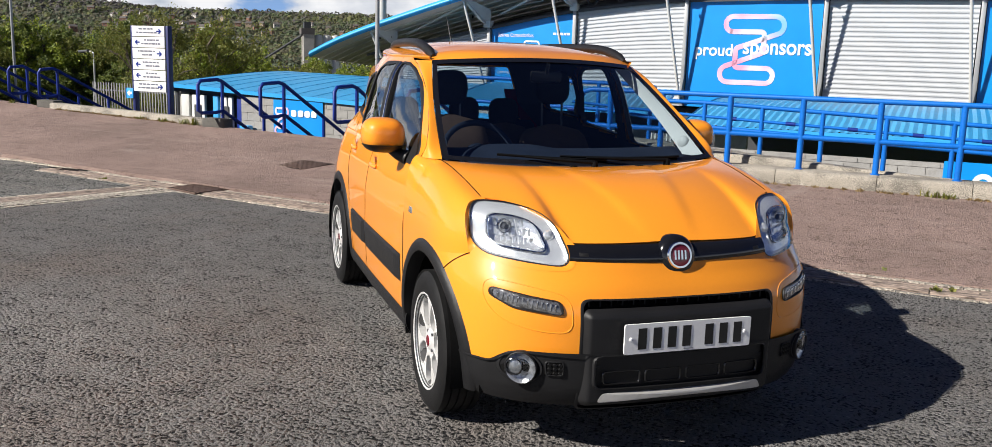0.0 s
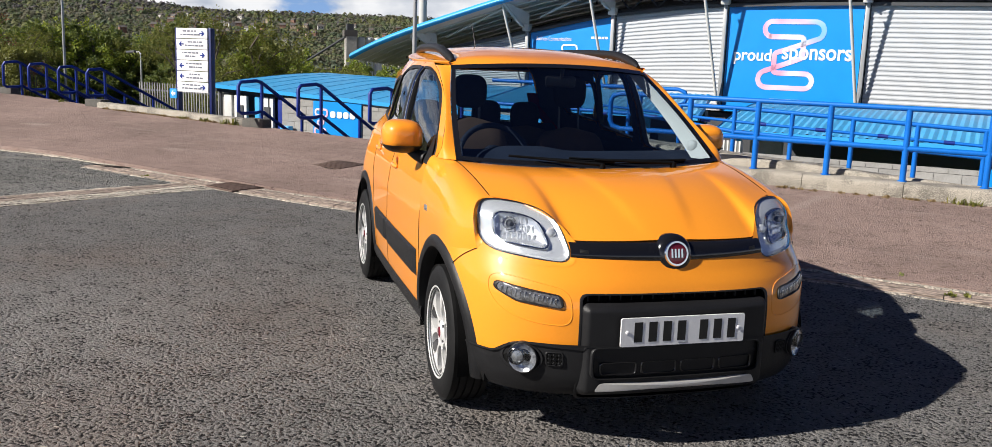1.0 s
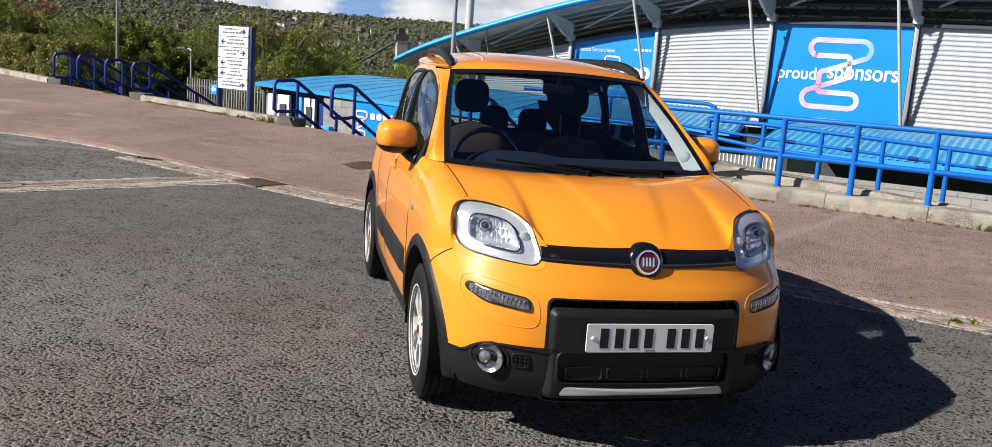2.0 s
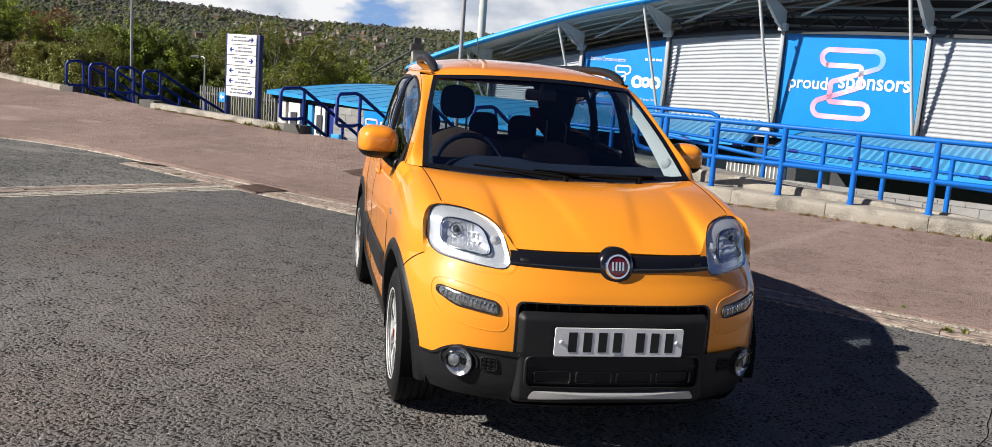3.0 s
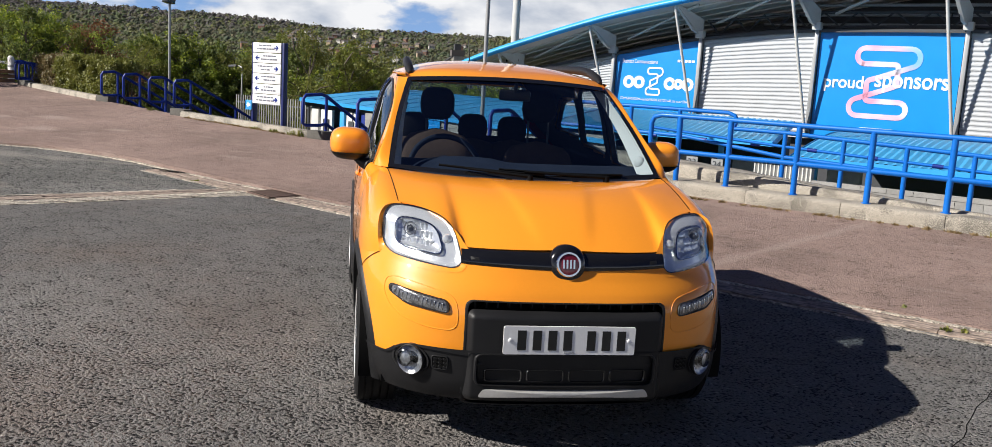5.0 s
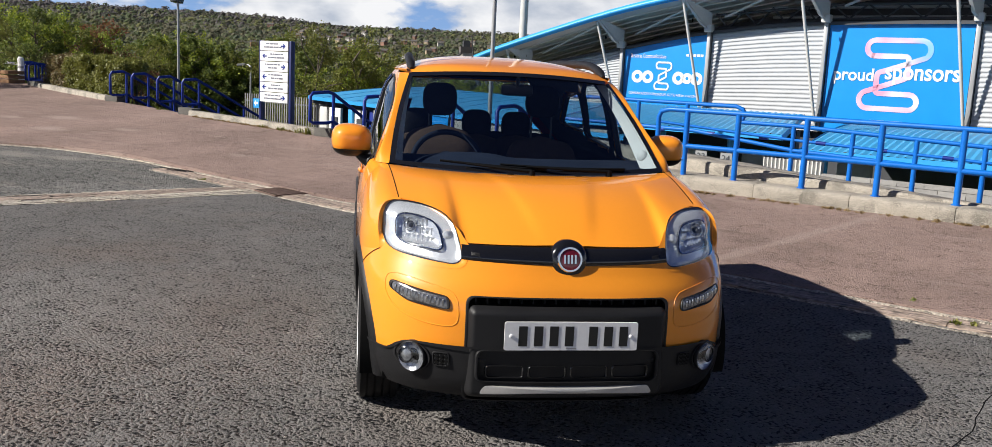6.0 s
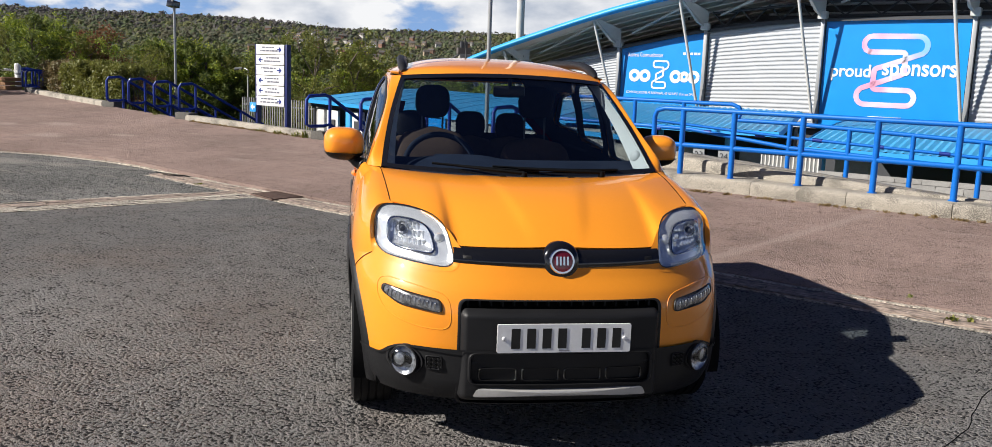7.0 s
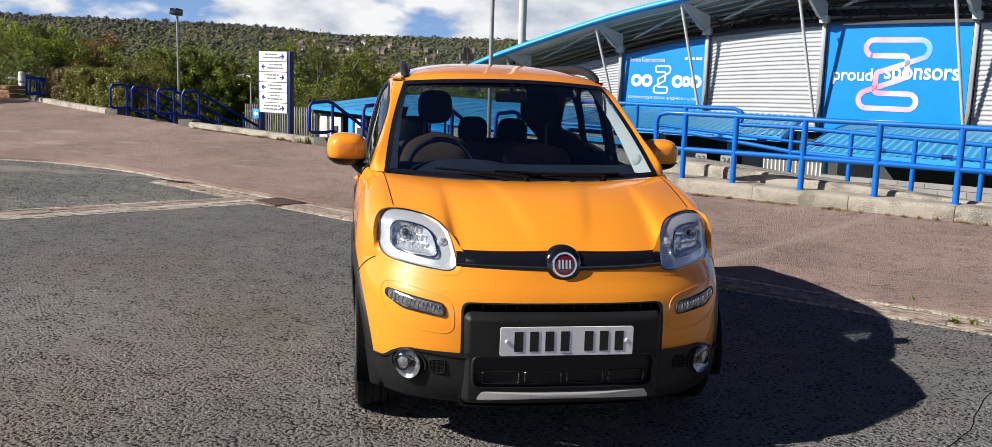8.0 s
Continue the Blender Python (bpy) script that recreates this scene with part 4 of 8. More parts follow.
def stadium():
    st = empty("stadium_stand", SN, "large stadium stand with white cladding, blue banners and cantilevered roof", "stadium")
    base = 0.1
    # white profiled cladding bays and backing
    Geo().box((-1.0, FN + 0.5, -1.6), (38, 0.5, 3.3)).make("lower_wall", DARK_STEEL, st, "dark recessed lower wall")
    for i in range(len(PIER) - 1):
        a, b = PIER[i] + 0.09, PIER[i + 1] - 0.09
        k = max(4, int((b - a) / 0.35))
        if i in (1, 3, 5):
            def pan(x, y, a=a, b=b):
                s = a + (b - a) * x
                return (s, FN - 0.02, base + (eave(s) - 0.06 - base) * y)
            Geo().grid(pan, k, 2).make("banner", BANNER, st, "bright blue printed vinyl banner")
        else:
            rows = 24

            def pan(x, y, a=a, b=b):
                s = a + (b - a) * x
                q = y * rows * 4
                f = (0.0, 0.0, 0.022, 0.022)[int(round(q)) % 4]
                return (s, FN - f, base + (eave(s) - 0.05 - base) * y)
            Geo().grid(pan, k, rows * 4).make("cladding", WHITE_SHEET, st, "white horizontally profiled metal cladding", smooth=False)
    Geo().box((-17.2, FN + 0.1, -1.3), (5.0, 0.04, 2.9)).make("cladding", WHITE_SHEET, st)
    for p in PIER:
        Geo().box((p, FN - 0.04, (base + eave(p)) / 2), (0.12, 0.22, eave(p) - base), bevel=0.01).make("pier", GREY_STEEL, st, "grey steel pier")
    Geo().grid(lambda x, y: (-20.0 + 36.6 * x, FN - 0.12 + 0.24 * y, eave(-20.0 + 36.6 * x) + 0.0), 60, 1).make("eaves_beam", DARK_STEEL, st)
    Geo().grid(lambda x, y: (-20.0 + 36.6 * x, FN - 0.13, eave(-20.0 + 36.6 * x) - 0.07 + 0.1 * y), 60, 1).make("eaves_beam", DARK_STEEL, st)
    # dark sheet behind the gap under the roof, its colour standing for shade
    Geo().grid(lambda x, y: (-20.0 + 36.6 * x, FN + 2.6, -1 + (canopy_at(-20.0 + 36.6 * x) - 0.76 * roof_dip(-20.0 + 36.6 * x) + 1.1) * y), 60, 1).make("rear_wall", DARK_STEEL, st, "dark sheet under the roof, shade put into its colour")
    for k in range(5):
        Geo().tube([(-10, FN + 1.2, 3.4 + 0.3 * k), (16, FN + 1.2, 3.6 + 0.32 * k)], 0.05, 6).make("purlin", GREY_STEEL, st)

    # lattice girders between the piers, darkened in colour for the roof's shade
    for i in range(2, len(PIER) - 1):
        for k in range(8):
            s0, s1 = (PIER[i] + (PIER[i + 1] - PIER[i]) * q / 8 for q in (k, k + 1))
            lo, hi = eave(s0) + 0.14, eave(s1) + 0.58
            Geo().tube([(s0, FN + 0.35, lo if k % 2 else hi), (s1, FN + 0.35, hi if k % 2 else lo)], 0.03, 6).make("lattice_bar", DARK_STEEL, st)
        for up in (0.14, 0.58):
            Geo().tube([(PIER[i], FN + 0.35, eave(PIER[i]) + up), (PIER[i + 1], FN + 0.35, eave(PIER[i + 1]) + up)], 0.045, 6).make("lattice_chord", DARK_STEEL, st)

    # canopy: soffit, top sheet and blue edge
    def deep(x, y, up):
        s = -21.9 + 38.5 * x
        return (s, canopy_n(s) + (33.8 - canopy_n(s)) * y, canopy_at(s) - roof_dip(s) * y + up)
    Geo().grid(lambda x, y: deep(x, y, 0.0), 60, 4).make("soffit", SOFFIT, st, "grey-brown corrugated roof soffit")
    Geo().grid(lambda x, y: deep(x, y, 0.22), 60, 4).make("roof_sheet", ROOF_BLUE, st)
    Geo().grid(lambda x, y: (lambda p: (p[0], p[1] - 0.1 * math.sin(math.pi * y), p[2] + 0.24 * y - 0.02))(deep(x, 0, 0)), 60, 6).make("roof_edge", EDGE_BLUE, st, "bright blue rounded roof edge")
    for k in range(1, 9):
        y = k / 9
        Geo().tube([deep(j / 30, y, -0.03) for j in range(31)], 0.035, 4).make("soffit_rib", SOFFIT, st)
    # haunched brackets and raking struts at every pier
    for p in PIER:
        zc, ze, ne = canopy_at(p), eave(p), canopy_n(p) + 0.1
        ob = Geo()
        # the bracket runs out aslant to the canopy's edge
        prof = [(FN - 0.1, ze + 0.05, 0.0), (FN - 0.1, min(ze + 0.62, zc + 0.1), 0.0), (ne, zc - 0.05, -0.48), (ne, zc - 0.14, -0.48), (FN - 0.55, ze + 0.22, -0.12)]
        ob.add([(p + sk + dx, y, z) for dx in (-0.05, 0.05) for y, z, sk in prof], [(0, 1, 2, 3, 4), (9, 8, 7, 6, 5)] + [(i, (i + 1) % 5, 5 + (i + 1) % 5, 5 + i) for i in range(5)])
        br = ob.make("bracket", PALE_STEEL, st, "pale haunched steel roof bracket", smooth=False)
        for j in range(3):
            Geo().lathe([(0.0, 0), (0.09 - 0.015 * j, 0), (0.09 - 0.015 * j, 0.01), (0.0, 0.01)], 14, Matrix.Translation((p - 0.075 - 0.13 * j, FN - 0.25 - (FN - 0.2 - ne) * 0.28 * j, ze + 0.38 - 0.02 * j)) @ pose(0, 0, 0, 0, 90, 0)).make("web_hole", VOID_BLACK, br, smooth=False)
        Geo().box((p, FN - 0.16, ze + 0.12), (0.26, 0.3, 0.24), bevel=0.02).make("bearing", PALE_STEEL, st)
        Geo().tube([(p - 0.04, FN - 0.22, 0.35), (p - 0.55, ne + 0.05, canopy_at(p - 0.55) - 0.03)], 0.048, 10).make("strut", PALE_STEEL, st, "pale tubular raking strut")
        Geo().tube([(p + 0.5, FN - 0.1, ze + 0.5), (p + 3.4, canopy_n(p + 3.4) + 0.4, canopy_at(p + 3.4) - 0.08)], 0.045, 8).make("brace", PALE_STEEL, st)
    return st


stand = stadium()


def arc(cx, cy, r, a0, a1, k=10):
    return [(cx + r * math.cos(radians(a0 + (a1 - a0) * i / k)), cy + r * math.sin(radians(a0 + (a1 - a0) * i / k))) for i in range(k + 1)]


def emblem_path(x, y, w, h):
    """A folded ribbon, closed on itself: two rounded lozenges linked by a pair of diagonals."""
    def bend(cx, cy, a0, a1, r=0.115, k=8):
        return [(cx + r * math.cos(radians(a0 + (a1 - a0) * i / k)), cy + r * math.sin(radians(a0 + (a1 - a0) * i / k))) for i in range(k + 1)]
    p = bend(-0.30, 0.385, 270, 90) + bend(0.36, 0.365, 90, -55, 0.135) + [(0.10, 0.135), (-0.10, 0.065)]
    p += bend(-0.175, -0.02, 115, 180, 0.06, 4) + bend(-0.185, -0.225, 180, 270, 0.05, 4) + bend(0.26, -0.387, 90, -90, 0.112)
    p += bend(-0.34, -0.372, 270, 115, 0.127) + [(-0.10, -0.15), (0.12, -0.07)] + bend(0.145, 0.00, -60, 0, 0.055, 4) + bend(0.15, 0.22, 0, 90, 0.05, 4)
    return [(x + w * a, y + h * b) for a, b in p + p[:2]]


m = bpy.data.materials.new("pink_white_print")
m.use_nodes = True
nn, ll = m.node_tree.nodes, m.node_tree.links
tc, mp, nz, rp = nn.new("ShaderNodeTexCoord"), nn.new("ShaderNodeMapping"), nn.new("ShaderNodeTexNoise"), nn.new("ShaderNodeValToRGB")
nz.inputs["Scale"].default_value, nz.inputs["Detail"].default_value = 1.1, 1
rp.color_ramp.elements[0].position, rp.color_ramp.elements[0].color = 0.40, (0.74, 0.34, 0.50, 1)
rp.color_ramp.elements[1].position, rp.color_ramp.elements[1].color = 0.62, (0.72, 0.68, 0.76, 1)
ll.new(tc.outputs["Object"], nz.inputs["Vector"])
ll.new(nz.outputs["Fac"], rp.inputs["Fac"])
# the print turns pale blue at its upper bend
dst, fade, tint_ = nn.new("ShaderNodeVectorMath"), nn.new("ShaderNodeMapRange"), nn.new("ShaderNodeMixRGB")
dst.operation, dst.inputs[1].default_value = "DISTANCE", (-4.85, 29.95, 2.68)
fade.inputs["From Min"].default_value, fade.inputs["From Max"].default_value, fade.inputs["To Min"].default_value, fade.inputs["To Max"].default_value = 0.15, 0.75, 0.9, 0.0
tint_.inputs["Color2"].default_value = (0.16, 0.46, 0.80, 1)
ll.new(tc.outputs["Object"], dst.inputs[0])
ll.new(dst.outputs["Value"], fade.inputs["Value"])
ll.new(fade.outputs["Result"], tint_.inputs["Fac"])
ll.new(rp.outputs["Color"], tint_.inputs["Color1"])
ll.new(tint_.outputs["Color"], nn["Principled BSDF"].inputs["Base Color"])
nn["Principled BSDF"].inputs["Roughness"].default_value = 0.4
PINK_PRINT = m

FLAT = Matrix.Translation((0, FN - 0.026, 0)) @ pose(0, 0, 0, 90, 0, 0)
Geo().strip(emblem_path(-5.76, 1.94, 1.96, 2.04), 0.155, FLAT, 0.0, 0.004).make("emblem", PINK_PRINT, stand, "pink and white ribbon emblem", smooth=False)
text_mesh("lettering", "proud", 1.18, FLAT @ Matrix.Translation((-6.90, 1.86, 0.006)), WHITE_PRINT, stand, 0.50, bold=0.02, split=True)
text_mesh("lettering", "sponsors", 2.06, FLAT @ Matrix.Translation((-4.96, 1.90, 0.006)), WHITE_PRINT, stand, 0.50, bold=0.02, split=True)
text_mesh("lettering", "Business Communications", 1.35, FLAT @ Matrix.Translation((-13.86, 2.27, 0.004)), WHITE_PRINT, stand, 0.14)
text_mesh("lettering", "COMMUNICATIONS AS INDIVIDUAL AS YOU ARE. It's in our DNA.", 2.6, FLAT @ Matrix.Translation((-13.23, 0.97, 0.004)), WHITE_PRINT, stand, 0.09)
# the wordmark as plain white rings and a ribbon
for x in (-14.24, -13.84, -12.68, -12.36, -12.02):
    r = 0.12 if x == -12.36 else 0.155
    Geo().strip(arc(x, 1.55, r, 0, 360, 22), 0.13, FLAT, 0.0, 0.004).make("wordmark_shape", WHITE_PRINT, stand, "plain white ring", smooth=False)
Geo().strip(emblem_path(-13.27, 1.60, 0.62, 0.92), 0.06, FLAT, 0.0, 0.006).make("wordmark_shape", WHITE_PRINT, stand, smooth=False)
gg = Geo()
for k in range(5):
    gg.prism([(-12.45 + 0.13 * k, 2.29), (-12.35 + 0.13 * k, 2.29), (-12.35 + 0.13 * k, 2.37), (-12.45 + 0.13 * k, 2.37)], 0.0, 0.004, FLAT)
gg.make("writing_bar", WHITE_PRINT, stand, smooth=False)


# ---- turnstile blocks in front of the stand ----
def turnstile_block(s0, s1, n0, n1, z_eave, z_ridge, barrel, label):
    ob = empty("turnstile_block", SN, label, "turnstile building", "turnstile blocks")
    ribs = int((s1 - s0) / 0.17)

    def rf(x, y):
        s = s0 + (s1 - s0) * x
        q = math.sin(math.pi / 2 * min(1.0, y * 1.15)) if barrel else y
        f = 0.03 if round(x * ribs * 2) % 2 else 0.0
        return (s + (0.0 if barrel else 1.15 * (1 - y)), n0 + (n1 - n0) * y, z_eave + (z_ridge - z_eave) * q + f)
    Geo().grid(rf, ribs * 2, 10).make("roof", ROOF_BLUE, ob, "light blue ribbed metal roof", smooth=False)
    Geo().box(((s0 + s1) / 2 + (0 if barrel else 1.15), n0 + 0.02, z_eave - 0.05), (s1 - s0, 0.08, 0.12)).make("fascia", EDGE_BLUE, ob)
    for s in (s0, s1):
        gg = Geo()
        gg.grid(lambda x, y, s=s: (lambda p: (p[0] + (0.02 if s == s1 else -0.02), p[1], p[2] - 0.16 * x + 0.03))(rf(0.0 if s == s0 else 1.0, y)), 1, 10)
        gg.make("verge", EDGE_BLUE, ob)
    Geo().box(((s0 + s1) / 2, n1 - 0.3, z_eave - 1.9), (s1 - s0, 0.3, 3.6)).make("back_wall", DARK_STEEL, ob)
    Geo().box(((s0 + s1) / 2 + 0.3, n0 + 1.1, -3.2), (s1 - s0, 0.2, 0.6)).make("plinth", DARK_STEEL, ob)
    for k in range(4):
        s = s0 + 0.4 + (s1 - s0 - 0.6) * k / 3
        Geo().tube([(s, n0 + 0.5, -3.5), (s, n0 + 0.5, z_eave + 0.02)], 0.07, 10).make("column", ROOF_BLUE, ob, "blue steel column")
        Geo().box((s + 0.55, n0 + 0.9, -1.6), (0.7, 0.25, 3.0)).make("turnstile_pier", BLOCKWORK, ob)
    return ob


tb = turnstile_block(-12.6, -6.9, 20.4, 25.5, 0.40, 0.72, False, "low turnstile block with a light blue ribbed pitched roof")
for k, t in enumerate(("23", "24")):
    p = -7.75 + 0.62 * k
    pl = Geo().box((p, 20.8, -0.25), (0.28, 0.02, 0.24)).make("number_board", GREY_STEEL, tb, "white turnstile number board")
    text_mesh("number", t, 0.19, Matrix.Translation((p, 20.78, -0.25)) @ pose(0, 0, 0, 90, 0, 0), DARK_STEEL, pl)
turnstile_block(-5.35, 13.5, 20.5, 25.3, 0.12, 0.60, True, "low turnstile block with a light blue barrel-vaulted ribbed roof")


def gate_board(s):
    ob = empty("gate_board", SN @ pose(s, FN - 0.25, 0.38), "yellow and white gate board in a grey frame", "sign", "gate boards")
    Geo().box((0, 0, 0), (0.95, 0.12, 0.4), bevel=0.015).make("frame", GREY_STEEL, ob)
    Geo().box((0, -0.07, -0.09), (0.80, 0.02, 0.14)).make("white_panel", WHITE_PRINT, ob)
    Geo().box((0, -0.07, 0.08), (0.80, 0.02, 0.18)).make("yellow_panel", YELLOW, ob)


gate_board(-5.75)
gate_board(-13.4)


def block_wall(name, s0, s1, n, z0, z1, label, cut=()):
    """Blockwork laid course by course, joints recessed."""
    root = empty(name, SN, label, "wall", kind="structure")
    Geo().box(((s0 + s1) / 2, n + 0.1, (z0 + z1) / 2), (s1 - s0, 0.16, z1 - z0)).make("backing", MORTAR, root)
    blk, z, row = {}, z0, 0
    while z < z1 - 0.02:
        s = s0 - (0.225 if row % 2 else 0)
        while s < s1 - 0.01:
            a, b = max(s, s0), min(s + 0.45, s1)
            key = (round(b - a, 3), round(min(0.225, z1 - z), 3))
            if key[0] > 0.05 and not any(c0 < (a + b) / 2 < c1 for c0, c1 in cut):
                if key not in blk:
                    blk[key] = Geo().box((0, 0, 0), (key[0] - 0.008, 0.1, key[1] - 0.008)).make("block", BLOCKWORK, root, smooth=False)
                    o = blk[key]
                else:
                    o = new("block", blk[key].data)
                    o.parent = root
                o.matrix_basis = pose((a + b) / 2, n + 0.03, z + key[1] / 2)
            s += 0.45
        z += 0.225
        row += 1
    return root


block_wall("wall_ramp", -4.1, 5.0, 17.8, -2.0, -0.12, "grey concrete blockwork ramp wall")
gg = Geo()
gg.grid(lambda x, y: (-5.45 + 1.2 * x, 18.5 - (0.05 if round(x * 30) % 2 else 0), -1.9 + 1.95 * y), 30, 1)
ob = gg.make("corrugated_hoarding", PALE_STEEL, smooth=False)
ob.matrix_world = SN
tagged(ob, "pale corrugated metal hoarding beside the ramp", "hoarding")

ramp_banner = empty("ramp_banner", SN @ pose(1.05, 17.70, -0.46), "blue printed banner with white shapes on the ramp wall", "banner")
Geo().box((0, 0, 0), (2.1, 0.02, 0.8)).make("sheet", BANNER, ramp_banner)
for x in (-0.42, 0.0, 0.4, 0.75):
    Geo().strip(arc(x, 0.05, 0.13, 0, 360, 18), 0.09, Matrix.Translation((0, -0.012, 0)) @ pose(0, 0, 0, 90, 0, 0), 0, 0.004).make("wordmark_shape", WHITE_PRINT, ramp_banner, smooth=False)


# ---- kiosk building with the pale blue roof ----
def kiosk():
    ob = empty("kiosk_building", SN, "low grey blockwork kiosk with a broad light blue metal roof", "building")
    def rf(x, y):
        q = math.sin(y * math.pi / 2)
        return (-20.6 + 11.0 * x, 20.4 + 5.6 * y, (0.46 - 0.38 * x) * (1 - q) + (0.80 - 0.22 * x) * q)
    Geo().grid(rf, 17, 8).make("roof", ROOF_BLUE, ob, "light blue sheet metal roof")
    for k in range(18):
        Geo().tube([tuple(a + b for a, b in zip(rf(k / 17, y / 8), (0, 0, 0.004))) for y in range(9)], 0.008, 4).make("roof_seam", ROOF_BLUE, ob)
    Geo().grid(lambda x, y: (lambda p: (p[0], p[1] - 0.01, p[2] - 0.11 * y))(rf(x, 0)), 17, 1).make("fascia", EDGE_BLUE, ob)
    # dark strip painted in for the shade under the eave
    Geo().grid(lambda x, y: (lambda p: (p[0], p[1] + 0.12, p[2] - 0.1 - 0.12 * y))(rf(x, 0)), 17, 1).make("soffit_shadow_board", DARK_STEEL, ob)
    Geo().box((-20.3, 23.3, -1.6), (0.25, 5.2, 3.9)).make("end_wall", BLOCKWORK, ob)
    Geo().box((-19.2, 20.95, -1.6), (2.8, 0.2, 3.8)).make("lobby_wall", DARK_STEEL, ob)
    for s, w, mat in ((-20.1, 0.3, PALE_STEEL), (-19.6, 0.48, DOOR_WHITE), (-18.95, 0.18, EDGE_BLUE), (-18.55, 0.42, DOOR_WHITE), (-18.05, 0.22, NAVY_RAIL)):
        d = Geo().box((s, 20.62, -1.3), (w, 0.1, 2.9), bevel=0.01).make("door", mat, ob, "narrow painted door leaf")
        if mat is DOOR_WHITE:
            Geo().box((s, 20.555, -0.4), (w * 0.5, 0.03, 0.55)).make("glazing", DARK_STEEL, d)
    for k in range(6):
        Geo().tube([(-20.4 + 1.9 * k, 20.6, -3.7), (-20.4 + 1.9 * k, 20.6, 0.33 - 0.064 * k)], 0.045, 8).make("column", DARK_STEEL, ob)
    bn = Geo().box((-15.9, 20.43, -0.62), (1.66, 0.02, 1.55)).make("banner", BANNER, ob, "blue printed wall banner")
    wp = Matrix.Translation((0, 20.41, 0)) @ pose(0, 0, 0, 90, 0, 0)
    for x in (-16.03, -15.80, -15.58, -15.36):
        Geo().prism(rounded([(x - 0.09, -0.28), (x + 0.09, -0.28), (x + 0.09, -0.10), (x - 0.09, -0.10)], 0.06, 4), 0, 0.004, wp).make("wordmark_shape", WHITE_PRINT, bn, smooth=False)
    Geo().strip(emblem_path(-16.45, -0.42, 0.46, 0.7), 0.06, wp, 0, 0.004).make("emblem", PINK_PRINT, bn, smooth=False)
    for k in range(2):
        gg = Geo()
        for j in range(5):
            gg.prism([(-16.1 + 0.18 * j, -0.98 - 0.18 * k), (-15.96 + 0.18 * j, -0.98 - 0.18 * k), (-15.96 + 0.18 * j, -0.88 - 0.18 * k), (-16.1 + 0.18 * j, -0.88 - 0.18 * k)], 0, 0.004, wp)
        gg.make("writing_bar", WHITE_PRINT, bn, smooth=False)
    Geo().box((-17.6, 20.3, -0.85), (0.32, 0.2, 0.5), bevel=0.02).make("wall_cabinet", EDGE_BLUE, ob, "blue steel wall cabinet")


kiosk()
block_wall("wall_kiosk", -17.9, -9.8, 20.48, -3.4, 0.18, "grey blockwork front wall of the kiosk")


PALISADE_GREY = pbr("palisade_grey", (0.17, 0.175, 0.175), 0.6, metal=0.2, var=0.2, scale=4)


def palisade(s0, s1, n, z0, z1):
    ob = empty("palisade_fence", SN, "grey steel palisade fence beside the kiosk", "fence")
    k = int((s1 - s0) / 0.12)
    data = None
    for i in range(k):
        if data is None:
            o = Geo().box((0, 0, 0), (0.036, 0.02, z1 - z0), bevel=0.004).make("pale", PALE_GREY, ob)
            data = o.data
        else:
            o = new("pale", data)
            o.parent = ob
        o.matrix_basis = pose(s0 + 0.12 * i, n, (z0 + z1) / 2)
    for z in (z0 + 0.4, z1 - 0.25):
        Geo().box(((s0 + s1) / 2, n + 0.03, z), (s1 - s0, 0.04, 0.05)).make("rail", PALISADE_GREY, ob)


palisade(-25.5, -20.6, 22.0, -2.4, 0.30)
# masts, poles
for s, n, z1, r, mat, lb in ((-10.6, 16.2, 8.0, 0.042, GREY_STEEL, "tall slim grey steel pole"), (-23.2, 35.9, 16.0, 0.172, PALE_STEEL, "thick pale steel floodlight mast")):
    ob = Geo().tube([(0, 0, 0), (0, 0, z1 + 3.5)], [r * 1.1, r], 14).make("pole", mat)
    ob.matrix_world = SN @ pose(s, n, -3.5)
    tagged(ob, lb, "pole", "poles")

# ---- the car: local x to its left side, local y rearwards from the nose, z up ----
CAR = pose(0.7175, 3.3227, 0, 0, 0, 18.4)
AXLE_F, AXLE_R, HUB_Z = 0.752, 3.045, 0.292
CORNER = 0.78


def v0(z):
    """The nose line: how far back the front lies on the centre line at a height."""
    return table(z, [0.18, 0.24, 0.30, 0.52, 0.58, 0.64, 0.70, 0.75, 0.79, 0.815, 0.85, 0.88, 0.905, 0.93], [0.09, 0.045, 0.03, 0.028, 0.034, 0.055, 0.088, 0.112, 0.132, 0.155, 0.20, 0.25, 0.31, 0.40])


def power(z):
    return table(z, [0.2, 0.62, 0.74, 0.80, 0.90, 0.95], [2.9, 2.85, 2.5, 2.4, 2.9, 3.0])


def half(z):
    return table(z, [0.18, 0.30, 0.50, 0.70, 0.85, 0.95], [0.775, 0.79, 0.80, 0.80, 0.785, 0.76])


def nose(u, z):
    """How far back the front skin lies at a lateral place and a height."""
    p, w = power(z), half(z)
    q = max(0.0, 1 - min(1.0, abs(u) / w) ** p)
    return CORNER - (CORNER - v0(z)) * q ** (1 / p)


def wrap(th, z):
    """A point of the front skin by the angle round the corner."""
    p, w = power(z), half(z)
    s, c = math.sin(th), max(0.0, math.cos(th))
    return (w * math.copysign(abs(s) ** (2 / p), s), CORNER - (CORNER - v0(z)) * c ** (2 / p), z)


